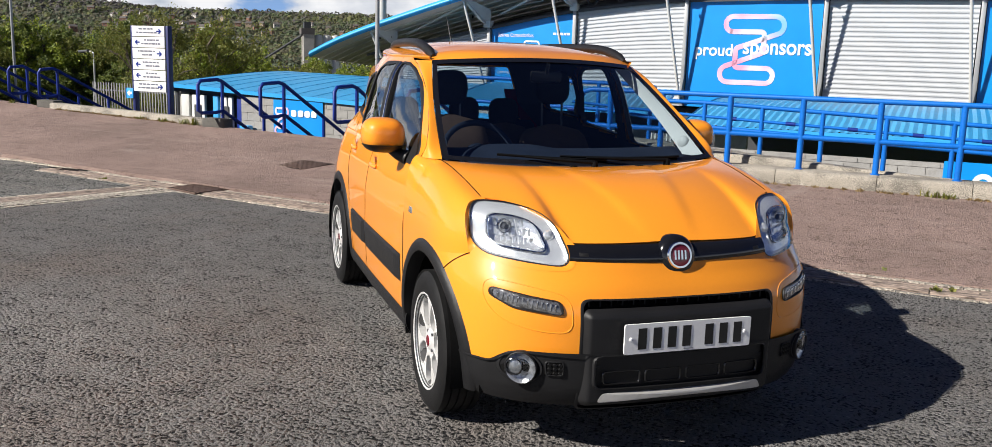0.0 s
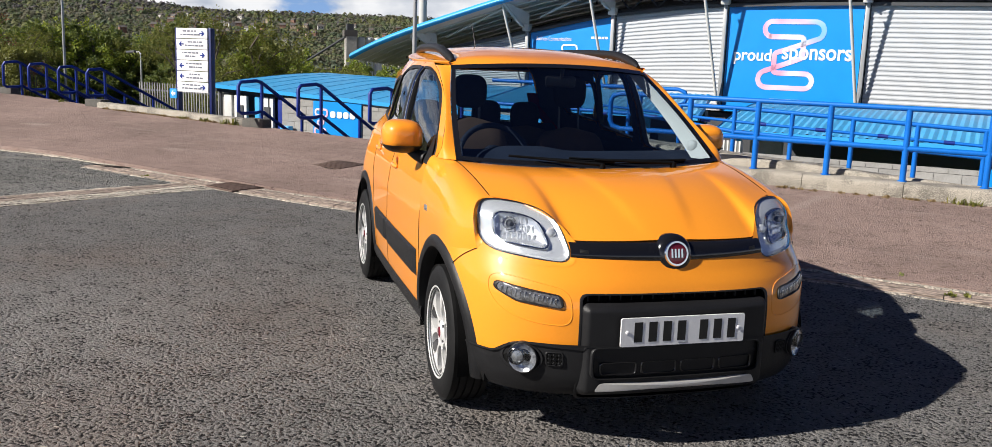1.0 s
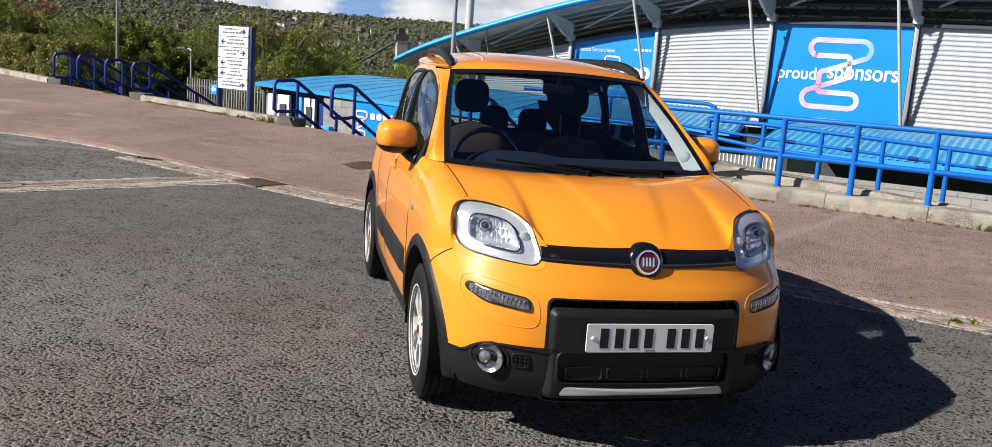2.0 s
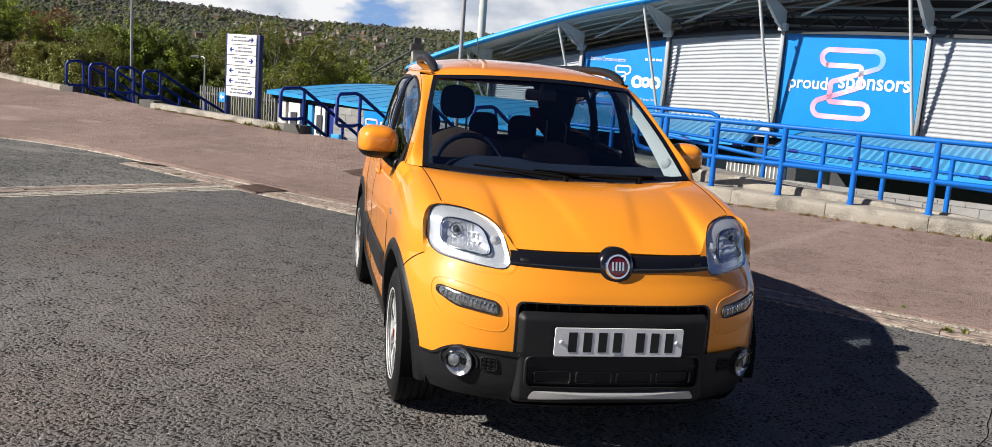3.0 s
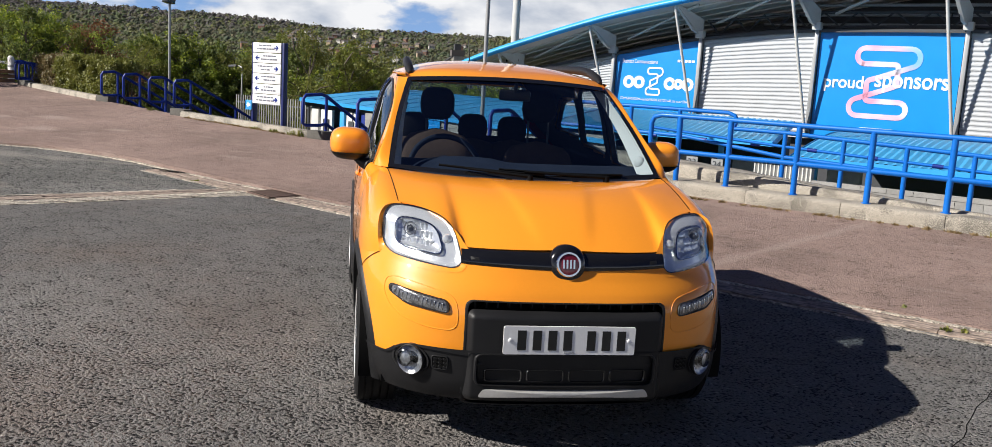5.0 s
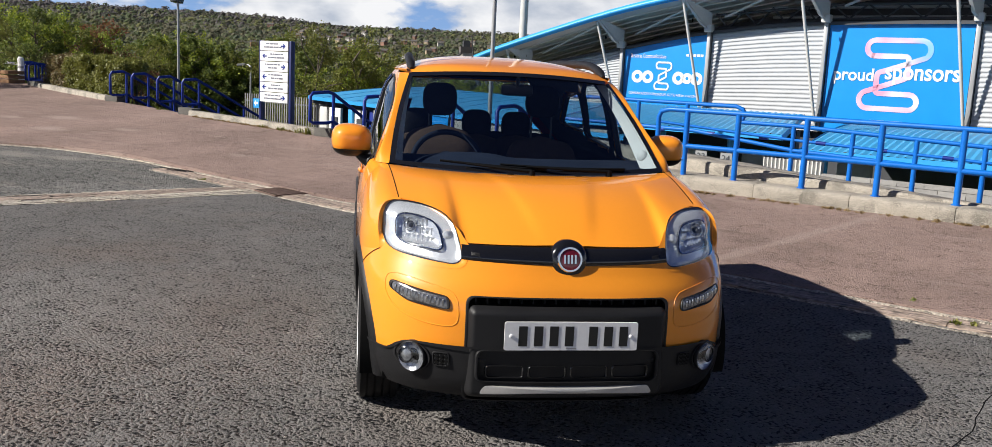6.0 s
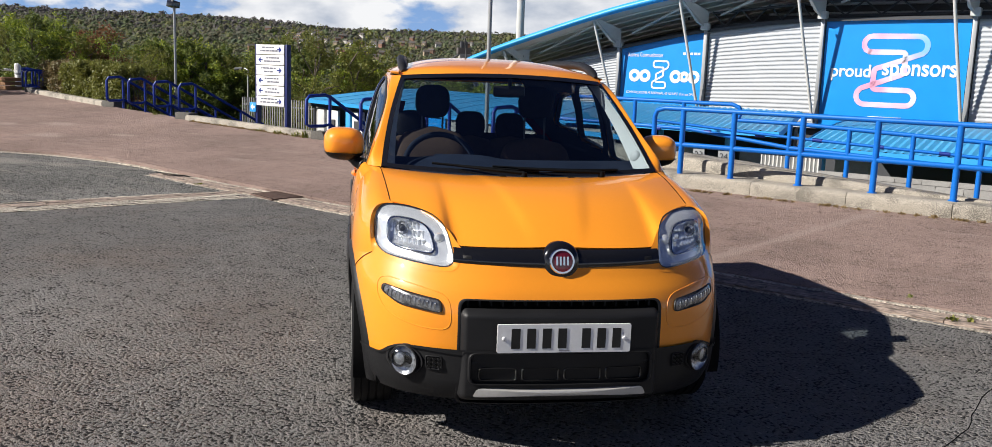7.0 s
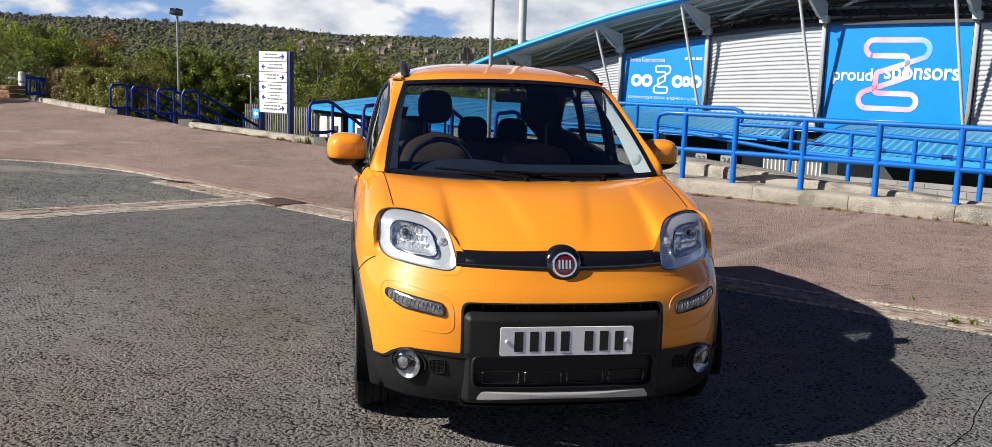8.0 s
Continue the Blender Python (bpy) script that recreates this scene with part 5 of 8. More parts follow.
def flank(z, v):
    """Half width of the sides, sills to cant rail, with the shoulder drawn in at the tail."""
    w = table(z, [0.18, 0.24, 0.30, 0.42, 0.55, 0.72, 0.80, 0.88, 0.95, 1.0, 1.1, 1.2, 1.3, 1.37, 1.42, 1.46, 1.49], [0.745, 0.77, 0.785, 0.795, 0.80, 0.80, 0.792, 0.778, 0.757, 0.742, 0.722, 0.702, 0.674, 0.648, 0.614, 0.580, 0.545])
    if v < 1.95 and z > 1.0:
        w -= table(z, [1.0, 1.1, 1.2, 1.31, 1.41, 1.5], [0.0, 0.012, 0.04, 0.08, 0.11, 0.12]) * ((1.95 - v) / 0.6) ** 2
    if v > 1.6 and z < 1.0:
        w -= 0.018 * min(1.0, (v - 1.6) / 1.1) ** 2
    if v > 2.3 and z > 0.98:
        w -= 0.15 * ((v - 2.3) / 1.1) ** 1.5 * min(1.0, (z - 0.98) / 0.18)
    t = max(0.0, (v - 3.0) / 0.66)
    w *= max(0.0, 1 - min(1.0, t) ** 3.4) ** (1 / 3.4) if t else 1.0
    return w


def tail(z):
    return table(z, [0.2, 0.35, 0.7, 1.0, 1.3, 1.46], [3.60, 3.66, 3.67, 3.62, 3.52, 3.44])


def skin_patch(poly, off, c=None, rings=8, surf=nose, k=0.0):
    """Fills a convex outline on the front skin; off(r) lifts it outwards."""
    cu, cz = c or (sum(p[0] for p in poly) / len(poly), sum(p[1] for p in poly) / len(poly))
    g = Geo()
    n = len(poly)
    vs, fs = [], []
    for i in range(rings + 1):
        r = i / rings
        for pu, pz in poly:
            u, z = cu + (pu - cu) * r, cz + (pz - cz) * r
            vs.append((u, surf(u, z) - off(r), z))
    for i in range(rings):
        fs += [(i * n + j, i * n + (j + 1) % n, (i + 1) * n + (j + 1) % n, (i + 1) * n + j) for j in range(n)]
    return g.add(vs, fs)


def dense(poly, twin, step=0.02):
    """An outline and its inner twin with points along their long edges."""
    out, inn = [], []
    for i, p in enumerate(poly):
        q, a, b = poly[(i + 1) % len(poly)], twin[i], twin[(i + 1) % len(poly)]
        k = max(1, int(math.dist(p, q) / step))
        for j in range(k):
            out.append((p[0] + (q[0] - p[0]) * j / k, p[1] + (q[1] - p[1]) * j / k))
            inn.append((a[0] + (b[0] - a[0]) * j / k, a[1] + (b[1] - a[1]) * j / k))
    return out, inn


def skin_ring(poly, inner, off, lift=0.004, surf=nose):
    """A rim along an outline, as wide as inner, rounded outwards."""
    poly, inn = dense(poly, shrink(poly, inner))
    g, n = Geo(), len(poly)
    vs = []
    for t, o in ((0.0, 0.0), (0.0, off), (0.3, off + lift), (0.7, off + lift), (1.0, off), (1.0, off - 0.03)):
        for a, b in zip(poly, inn):
            u, z = a[0] + (b[0] - a[0]) * t, a[1] + (b[1] - a[1]) * t
            vs.append((u, surf(u, z) - o, z))
    return g.add(vs, [(i * n + j, i * n + (j + 1) % n, (i + 1) * n + (j + 1) % n, (i + 1) * n + j) for i in range(5) for j in range(n)])


def mirrored(poly, sg):
    return [(sg * a, b) for a, b in poly] if sg > 0 else [(sg * a, b) for a, b in poly][::-1]


HEAD = rounded([(0.398, 0.720), (0.560, 0.731), (0.713, 0.750), (0.708, 0.925), (0.565, 0.928), (0.440, 0.893)], 0.066, 6)
INDIC = rounded([(0.458, 0.562), (0.463, 0.612), (0.565, 0.626), (0.680, 0.643), (0.689, 0.612), (0.620, 0.575)], 0.02, 4)
MOUTH = rounded([(-0.400, 0.20), (-0.398, 0.620), (0.398, 0.620), (0.400, 0.20)], 0.034, 5)


def clad_top(v):
    """The upper line of the black lower cladding."""
    return table(v, [0.0, 0.13, 0.20, 0.26, 0.36, 0.46, 0.6], [0.424, 0.424, 0.404, 0.368, 0.366, 0.37, 0.40])


def arch_hit(v, z, r, va):
    return (v - va) ** 2 + (z - HUB_Z) ** 2 < r * r


car = empty("car", CAR, "bright orange small hatchback with black plastic cladding parked on asphalt", "car")

# front bumper skin, holes left for lamps and mouth
holes = [shrink(MOUTH, 0.002)] + [mirrored(shrink(h, k), sg) for h, k in ((HEAD, 0.0), (INDIC, 0.014)) for sg in (1, -1)]


def bumper_keep(u, v, z):
    if arch_hit(v, z, 0.385, AXLE_F) and abs(u) > 0.6:
        return False
    return not any(inside(u, z, h) for h in holes)


def bumper_pt(a, b):
    th = radians(-90 + 180 * a) * 0.93
    _, v, _ = wrap(th, 0.5)
    lo = clad_top(v) - 0.01
    hi = table(abs(wrap(th, 0.72)[0]), [0.0, 0.40, 0.44, 0.52, 0.60, 0.66, 0.70, 0.74, 0.785, 0.80], [0.79, 0.795, 0.86, 0.905, 0.91, 0.88, 0.80, 0.765, 0.735, 0.725])
    return wrap(th, lo + (hi - lo) * b)


g = Geo()
g.grid(bumper_pt, 280, 80, bumper_keep)
# painted flange under and inside each headlamp
for sg in (-1, 1):
    pts = [p for p in mirrored(HEAD, sg)]
    wide = shrink(pts, -0.022)
    sel = [max(0.0, min(1.0, (0.868 - p[1]) / 0.05)) for p in pts]
    vs = []
    for t, o in ((0.0, -0.010), (0.0, 0.0016), (1.0, 0.0012)):
        for p, q, k in zip(pts, wide, sel):
            u, z = p[0] + (q[0] - p[0]) * t * k, p[1] + (q[1] - p[1]) * t * k
            vs.append((u, nose(u, z) - o, z))
    n_ = len(pts)
    g.add(vs, [(i * n_ + j, i * n_ + (j + 1) % n_, (i + 1) * n_ + (j + 1) % n_, (i + 1) * n_ + j) for i in range(2) for j in range(n_)])
bumper = g.make("front_bumper", ORANGE, car, "glossy orange painted bumper", angle=60)


# black lower cladding round the front corners
def lower_pt(a, b):
    th = radians(-90 + 180 * a) * 0.985
    _, v, _ = wrap(th, 0.5)
    z = 0.215 + (clad_top(v) - 0.215) * b
    p = Vector(wrap(th, z))
    o = Vector((p.x, p.y - 1.2, 0)).normalized() * (0.012 - 0.02 * (1 - b) ** 2)
    return p + o


g = Geo()
g.grid(lower_pt, 150, 16, lambda u, v, z: not (arch_hit(v, z, 0.37, AXLE_F) and abs(u) > 0.6))
clad = g.make("lower_cladding", BLACK_PLASTIC, car, "black grained plastic lower cladding", angle=60)
Geo().grid(lambda a, b: (lambda p: (p[0] * 1.004, p[1] - 0.013, p[2] + 0.008 * b))(tuple(lower_pt(a, 1.0))), 150, 1, lambda u, v, z: not (arch_hit(v, z, 0.385, AXLE_F) and abs(u) > 0.6)).make("cladding_lip", BLACK_PLASTIC, clad)
# undertray and inner front, all black
Geo().box((0, 1.9, 0.235), (1.40, 3.2, 0.03)).make("undertray", VOID_BLACK, car)
Geo().grid(lambda a, b: (lambda p: (p[0] * 0.93, p[1] + 0.10, p[2]))(wrap(radians(-80 + 160 * a), 0.22 + 0.6 * b)), 40, 8).make("crash_structure", VOID_BLACK, car)

# mouth: surround, upper slot, plate panel, lower grille
skin_ring(shrink(MOUTH, -0.004), 0.012, 0.0015, 0.001).make("mouth_rim", BLACK_PLASTIC, car)


def face(u, z):
    return 0.012 + 0.30 * abs(u) ** 2.6 + 0.05 * max(0.0, 0.30 - z) + 0.06 * max(0.0, z - 0.56)


g = Geo()


def guard_keep(u, v, z):
    return not inside(u, z, GRILLE_IN)


GRILLE_IN = rounded([(-0.350, 0.300), (-0.350, 0.420), (0.350, 0.420), (0.350, 0.300)], 0.03, 4)


def guard_pt(a, b):
    u, z = -0.396 + 0.792 * a, 0.222 + 0.365 * b
    r = 0.032
    qx, qz = abs(u) - (0.396 - r), abs(z - 0.4045) - (0.1825 - r)
    if qx > 0 and qz > 0 and math.hypot(qx, qz) > r:
        f = r / math.hypot(qx, qz)
        u, z = math.copysign(0.396 - r + qx * f, u), 0.4045 + math.copysign(0.1825 - r + qz * f, z - 0.4045)
        qx, qz = qx * f, qz * f
    d = r - (math.hypot(max(qx, 0), max(qz, 0)) + min(max(qx, qz), 0.0))
    k = max(0.0, 1 - max(0.0, d) / 0.028)
    return (u, face(u, z) + 0.035 * k * k, z)


g.grid(guard_pt, 160, 76, lambda u, v, z: v < 0.2 and guard_keep(u, v, z))
guard = g.make("bumper_guard", BLACK_PLASTIC, car, "matt black plastic bumper guard", angle=50)
skin_ring(GRILLE_IN, -0.014, 0.002, 0.006, face).make("grille_rim", BLACK_PLASTIC, guard)
Geo().grid(lambda a, b: (-0.36 + 0.72 * a, 0.10, 0.28 + 0.16 * b), 1, 1).make("grille_backing", VOID_BLACK, guard)
Geo().box((0, 0.052, 0.378), (0.70, 0.03, 0.014), bevel=0.004).make("grille_slat", BLACK_PLASTIC, guard)
for k in range(4):
    cu = -0.249 + 0.166 * k
    ring = rounded([(cu - 0.076, 0.312), (cu - 0.076, 0.362), (cu + 0.076, 0.362), (cu + 0.076, 0.312)], 0.014, 3)
    skin_ring(ring, 0.009, 0.0, 0.003, lambda u, z: 0.020 + 0.2 * abs(u) ** 2.6).make("grille_cell", BLACK_GLOSS, guard)
# upper slot with thin fins
Geo().grid(lambda a, b: (-0.395 + 0.79 * a, 0.15, 0.56 + 0.075 * b), 1, 1).make("slot_backing", VOID_BLACK, car)
for k in range(17):
    Geo().box((-0.36 + 0.045 * k, 0.115, 0.602), (0.006, 0.04, 0.034)).make("slot_fin", BLACK_PLASTIC, car)

# silver skid strip
g = Geo()
sk = rounded([(-0.345, 0.248), (-0.325, 0.283), (0.325, 0.283), (0.345, 0.248)], 0.014, 3)
g = skin_patch(sk, lambda r: 0.016 - 0.010 * r ** 4, surf=face, rings=6)
g.make("skid_strip", SILVER_PAINT, car, "silver painted skid strip")

# number plate with plain bars for its characters
pm = Matrix.Translation((0, -0.001, 0.486)) @ pose(0, 0, 0, 90, 0, 0)
plate = Geo().prism(rounded([(-0.26, -0.0555), (0.26, -0.0555), (0.26, 0.0555), (-0.26, 0.0555)], 0.008, 3), -0.004, 0.003, pm).make("number_plate", PLATE_WHITE, car, "white reflective number plate with plain bars", smooth=False)
for x in (-0.189, -0.129, -0.069, -0.009, 0.084, 0.144, 0.204):
    Geo().prism([(x - 0.017, -0.039), (x + 0.017, -0.039), (x + 0.017, 0.039), (x - 0.017, 0.039)], 0.003, 0.0042, pm).make("plate_bar", PLATE_BLACK, plate, smooth=False)
Geo().prism([(-0.02, -0.050), (0.02, -0.050), (0.02, -0.046), (-0.02, -0.046)], 0.003, 0.004, pm).make("plate_bar", GREY_STEEL, plate, smooth=False)
for x in (-0.234, 0.234):
    Geo().lathe([(0.0, 0.009), (0.006, 0.008), (0.008, 0.003)], 12, pm @ Matrix.Translation((x, 0, 0))).make("screw_cap", WHITE_PRINT, plate)

# black bar between the headlamps, with the round badge
g = Geo()
g.grid(lambda a, b: (lambda u, z: (u, nose(u, z) - 0.012 + 0.022 * abs(2 * b - 1) ** 3, z))(-0.413 + 0.826 * a, (0.737 - 0.010 * (1 - abs(2 * a - 1))) + (0.067 + 0.008 * (1 - abs(2 * a - 1))) * b), 80, 10)
gbar = g.make("grille_bar", BLACK_GLOSS, car, "gloss black bar between the headlamps")
for sg in (-1, 1):
    skin_patch(mirrored(rounded([(0.33, 0.755), (0.33, 0.778), (0.395, 0.783), (0.395, 0.757)], 0.008, 3), sg), lambda r: 0.015 - 0.006 * r).make("bar_insert", BLACK_PLASTIC, gbar)
bm_ = Matrix.Translation((0, 0.128, 0.757)) @ pose(0, 0, 0, 90 - 12, 0, 0)
Geo().lathe([(0.0, 0.030), (0.05, 0.030), (0.066, 0.024), (0.078, 0.006), (0.082, -0.03)], 48, bm_).make("badge_base", BLACK_GLOSS, car)
badge = Geo().lathe([(0.040, 0.030), (0.041, 0.036), (0.048, 0.036), (0.051, 0.030)], 48, bm_).make("badge", CHROME, car, "round chrome-ringed claret badge")
Geo().lathe([(0.0, 0.034), (0.03, 0.034), (0.0405, 0.032)], 40, bm_).make("badge_face", CLARET, badge)
for x in (-0.021, -0.007, 0.007, 0.021):
    Geo().prism([(x - 0.0035, -0.016), (x + 0.0035, -0.016), (x + 0.0035, 0.018), (x - 0.0035, 0.018)], 0.034, 0.037, bm_).make("badge_bar", CHROME, badge, smooth=False)

# bonnet with its two ridges
def bonnet_front(a):
    u = 0.642 * a
    z = table(abs(u), [0.0, 0.38, 0.405, 0.44, 0.50, 0.58, 0.65], [0.809, 0.804, 0.812, 0.866, 0.903, 0.926, 0.931])
    return Vector((u, nose(u, z), z))


def bonnet_rear(a):
    return Vector((0.668 * a, 0.855 + 0.14 * a * a, 0.999 + 0.020 * a * a))


def bonnet_pt(x, b):
    a = math.copysign(abs(2 * x - 1) ** 0.9, 2 * x - 1)
    f, r = bonnet_front(a), bonnet_rear(a)
    p = f.lerp(r, b)
    e = abs(a)
    k = 2.3 - 0.9 * e ** 2
    p.z = f.z + (r.z - f.z) * (1 - (1 - b) ** k) + 0.010 * math.sin(math.pi * b) * (1 - e ** 4)
    uc = 0.10 + 0.15 * b
    p.z += 0.009 / (1 + math.exp((abs(p.x) - uc) / 0.011)) * min(1.0, b * 4 + 0.1) * (1 - 0.6 * b)
    return p


g = Geo()
g.grid(bonnet_pt, 96, 60)
# rolled front lip
g.grid(lambda x, b: (lambda p: p + Vector((0, 0.012 * b + 0.004 * b, -0.012 * b)))(bonnet_pt(x, 0.0)), 96, 2)
g.make("bonnet", ORANGE, car, "glossy orange bonnet with two soft ridges", angle=70)

# wings: from the flank over the shoulder to the bonnet line
def wing_edge(v):
    if v < 0.99:
        f, r = bonnet_pt(1.0, 0.0), bonnet_pt(1.0, 1.0)
        p = bonnet_pt(1.0, max(0.0, min(1.0, (v - f.y) / (r.y - f.y))))
        return Vector((p.x + 0.003, v, p.z - 0.001))
    return Vector((0.672 + 0.06 * (v - 0.99) / 0.18, v, 1.018 + 0.012 * (v - 0.99) / 0.18))


def wing_side(v):
    z = table(v, [0.40, 0.46, 0.60, 1.3], [0.735, 0.725, 0.71, 0.70])
    if v < CORNER:
        p, w = power(z), half(z)
        q = ((CORNER - v) / (CORNER - v0(z))) ** p
        return w * max(0.0, 1 - q) ** (1 / p), z
    return flank(z, v), z


def wing_pt(a, b, sg):
    v0_ = 0.405 + 0.112 * b ** 1.2
    v = v0_ + (1.150 - v0_) * a
    e = wing_edge(v)
    u1, z1 = wing_side(v)
    ph = b * math.pi / 2
    return (sg * (e.x + (u1 - e.x) * math.cos(ph) ** 0.78), v, z1 + (e.z - z1) * math.sin(ph) ** 0.86)


def low_wing_pt(a, b, sg):
    v = 0.46 + (1.150 - 0.46) * a
    u1, z1 = wing_side(v)
    z = 0.30 + (z1 - 0.30) * b
    if v < CORNER:
        p, w = power(z), half(z)
        return (sg * w * max(0.0, 1 - ((CORNER - v) / (CORNER - v0(z))) ** p) ** (1 / p), v, z)
    return (sg * flank(z, v), v, z)


for sg in (-1, 1):
    g = Geo()
    g.grid(lambda a, b: wing_pt(a, b, sg), 60, 24)
    # the wing's nose, reaching forward to the lamp
    edge = sorted([p for p in HEAD if p[0] > 0.63 and 0.76 < p[1]], key=lambda p: math.atan2(p[1] - 0.83, p[0] - 0.58))

    def wing_nose(a, b):
        k = b * (len(edge) - 1)
        i = min(int(k), len(edge) - 2)
        u, z = (edge[i][c] + (edge[i + 1][c] - edge[i][c]) * (k - i) for c in (0, 1))
        p, q = Vector((sg * u, nose(u, z), z)), Vector(wing_pt(0.0, b, sg))
        out = 0.001 * math.sin(math.pi * a)
        return p.lerp(q, a) + Vector((sg * out, -0.5 * out, 0.2 * out))
    g.grid(wing_nose, 8, 30)
    g.grid(lambda a, b: low_wing_pt(a, b, sg), 70, 40, lambda u, v, z: not arch_hit(v, z, 0.385, AXLE_F))
    wing = g.make("front_wing", ORANGE, car, "glossy orange front wing", angle=70)
    rp = Geo().box((sg * 0.792, 1.03, 0.80), (0.014, 0.062, 0.03), pose(0, 0, 0, 0, sg * -8, 0), bevel=0.005).make("side_repeater", LAMP_GLASS_GREY, wing, "small clear side repeater lamp")

# side windows: outlines in the v, z plane
WIN_F = rounded([(1.150, 0.985), (1.165, 1.06), (1.30, 1.155), (1.43, 1.258), (1.54, 1.340), (1.70, 1.400), (1.86, 1.428), (2.035, 1.430), (1.965, 1.000), (1.40, 0.972)], 0.045, 4)
WIN_R = rounded([(2.06, 1.020), (2.09, 1.432), (2.42, 1.428), (2.53, 1.38), (2.60, 1.060)], 0.045, 5)
WIN_Q = rounded([(2.575, 1.085), (2.565, 1.370), (2.84, 1.345), (3.08, 1.13)], 0.05, 5)


def side_pt(v, z, sg, off=0.0):
    return (sg * (flank(z, v) + off), v, z)


def belt(v):
    return table(v, [1.1, 1.9, 2.8, 3.7], [0.965, 0.99, 1.05, 1.09])


def panel(v_a, v_b, z_a, z_b, sg, name, label, nu=40, nz=50, cut=()):
    """One body panel of the flank between two shut lines."""
    g = Geo()

    def pt(a, b):
        va, vb = (f(b) if callable(f) else f for f in (v_a, v_b))
        v = va + (vb - va) * a
        lo, hi = (f(v) if callable(f) else f for f in (z_a, z_b))
        return side_pt(v, lo + (hi - lo) * b, sg)

    def ok(u, v, z):
        return not (arch_hit(v, z, 0.385, AXLE_R) or arch_hit(v, z, 0.385, AXLE_F) or any(inside(v, z, c) for c in cut))
    g.grid(pt, nu, nz, ok)
    return g.make(name, ORANGE, car, label, angle=60)


def a_line(b):
    """Front shut line of the front door, sloping back into the windscreen pillar above the belt."""
    z = 0.30 + (1.455 - 0.30) * b
    return table(z, [0.3, 0.86, 0.97, 1.06, 1.12, 1.20, 1.31, 1.41, 1.455], [1.156, 1.164, 1.135, 1.10, 1.165, 1.295, 1.48, 1.70, 1.90])


shr = lambda w: shrink(w, 0.012)
for sg in (-1, 1):
    d1 = panel(a_line, lambda b: 2.077, 0.30, 1.455, sg, "front_door", "glossy orange front door", 80, 110, (shr(WIN_F),))
    d2 = panel(lambda b: 2.083, lambda b: table(b, [0, 0.3, 0.5, 0.68, 0.9, 1], [2.56, 2.66, 2.74, 2.72, 2.58, 2.55]), 0.30, 1.455, sg, "rear_door", "glossy orange rear door", 56, 110, (shr(WIN_R),))
    q = panel(lambda b: table(b, [0, 0.3, 0.5, 0.68, 0.9, 1], [2.566, 2.666, 2.746, 2.726, 2.586, 2.556]), lambda b: 3.46, 0.30, 1.455, sg, "rear_quarter", "glossy orange rear quarter panel", 60, 90, (shr(WIN_Q),))
    for dr, w, nm in ((d1, WIN_F, "front"), (d2, WIN_R, "rear"), (q, WIN_Q, "quarter")):
        surf = lambda v, z, sg=sg: -flank(z, v)
        flip = lambda geo, sg=sg: [(-sg * p[1], p[0], p[2]) for p in geo.v]
        gl = skin_patch(w, lambda r: -0.004, surf=surf, rings=10)
        gl.v = flip(gl)
        gl.make("window", SIDE_GLASS, dr, "tinted side window").visible_shadow = True
        rm = skin_ring(w, 0.024, 0.001, 0.003, surf)
        rm.v = flip(rm)
        rm.make("window_seal", BLACK_PLASTIC, dr)
    # pillar blade between the doors, and the mirror sail
    Geo().grid(lambda a, b: side_pt(1.975 + 0.095 * a + 0.045 * b, 1.0 + 0.428 * b, sg, 0.004), 4, 12).make("door_pillar", BLACK_PLASTIC, d1, "black door pillar")
    Geo().tube([side_pt(1.962 + 0.06 * b / 10, 1.0 + 0.425 * b / 10, sg, 0.006) for b in range(11)], 0.005, 6).make("window_trim", CHROME, d1)
    Geo().grid(lambda a, b: side_pt(1.155 + 0.16 * a * (1 - b) + 0.10 * b, 0.975 + 0.15 * b, sg, 0.006), 4, 6).make("mirror_sail", BLACK_PLASTIC, d1)
    # side rubbing panels: two pieces
    for va, vb, ob_ in ((1.205, 2.070, d1), (2.090, 2.505, d2)):
        gg = Geo()
        for o in (0.0,):
            gg.grid(lambda a, b: side_pt(va + (vb - va) * a + (0.05 * (b - 0.5) if vb > 2 else 0.03 * (b - 0.5)) * (a if vb > 2 else 1 - a), 0.437 + 0.130 * b, sg, 0.016 * min(1.0, 12 * min(a, 1 - a, b, 1 - b) + 0.15)), 40, 16)
        gg.make("rubbing_strip", BLACK_PLASTIC, ob_, "broad matt black side moulding")
    for vh, ob_ in ((1.955, d1), (2.64, d2)):
        zh = 0.885 + 0.03 * (vh > 2)
        gg = Geo()
        gg.tube([side_pt(vh + t, zh, sg, 0.002 + 0.010 * math.sin(math.pi * (t + 0.085) / 0.17)) for t in (-0.085, -0.06, -0.02, 0.02, 0.06, 0.085)], [0.009, 0.011, 0.012, 0.012, 0.011, 0.009], 10)
        gg.make("door_handle", ORANGE, ob_, "orange pull handle")
        cup = Geo()
        cup.lathe([(0.0, -0.004), (0.05, 0.001), (0.058, 0.003)], 20, Matrix.Translation((sg * (flank(zh, vh) - 0.0005), vh, zh)) @ pose(0, 0, 0, 0, sg * 90, 0))
        cup.make("handle_cup", ORANGE, ob_)
    # sills
    gg = Geo()
    gg.grid(lambda a, b: side_pt(1.11 + (2.70 - 1.11) * a, 0.205 + 0.105 * b, sg, 0.014 - 0.012 * abs(2 * b - 1) ** 2), 40, 6)
    gg.make("sill", BLACK_PLASTIC, car, "black plastic sill")

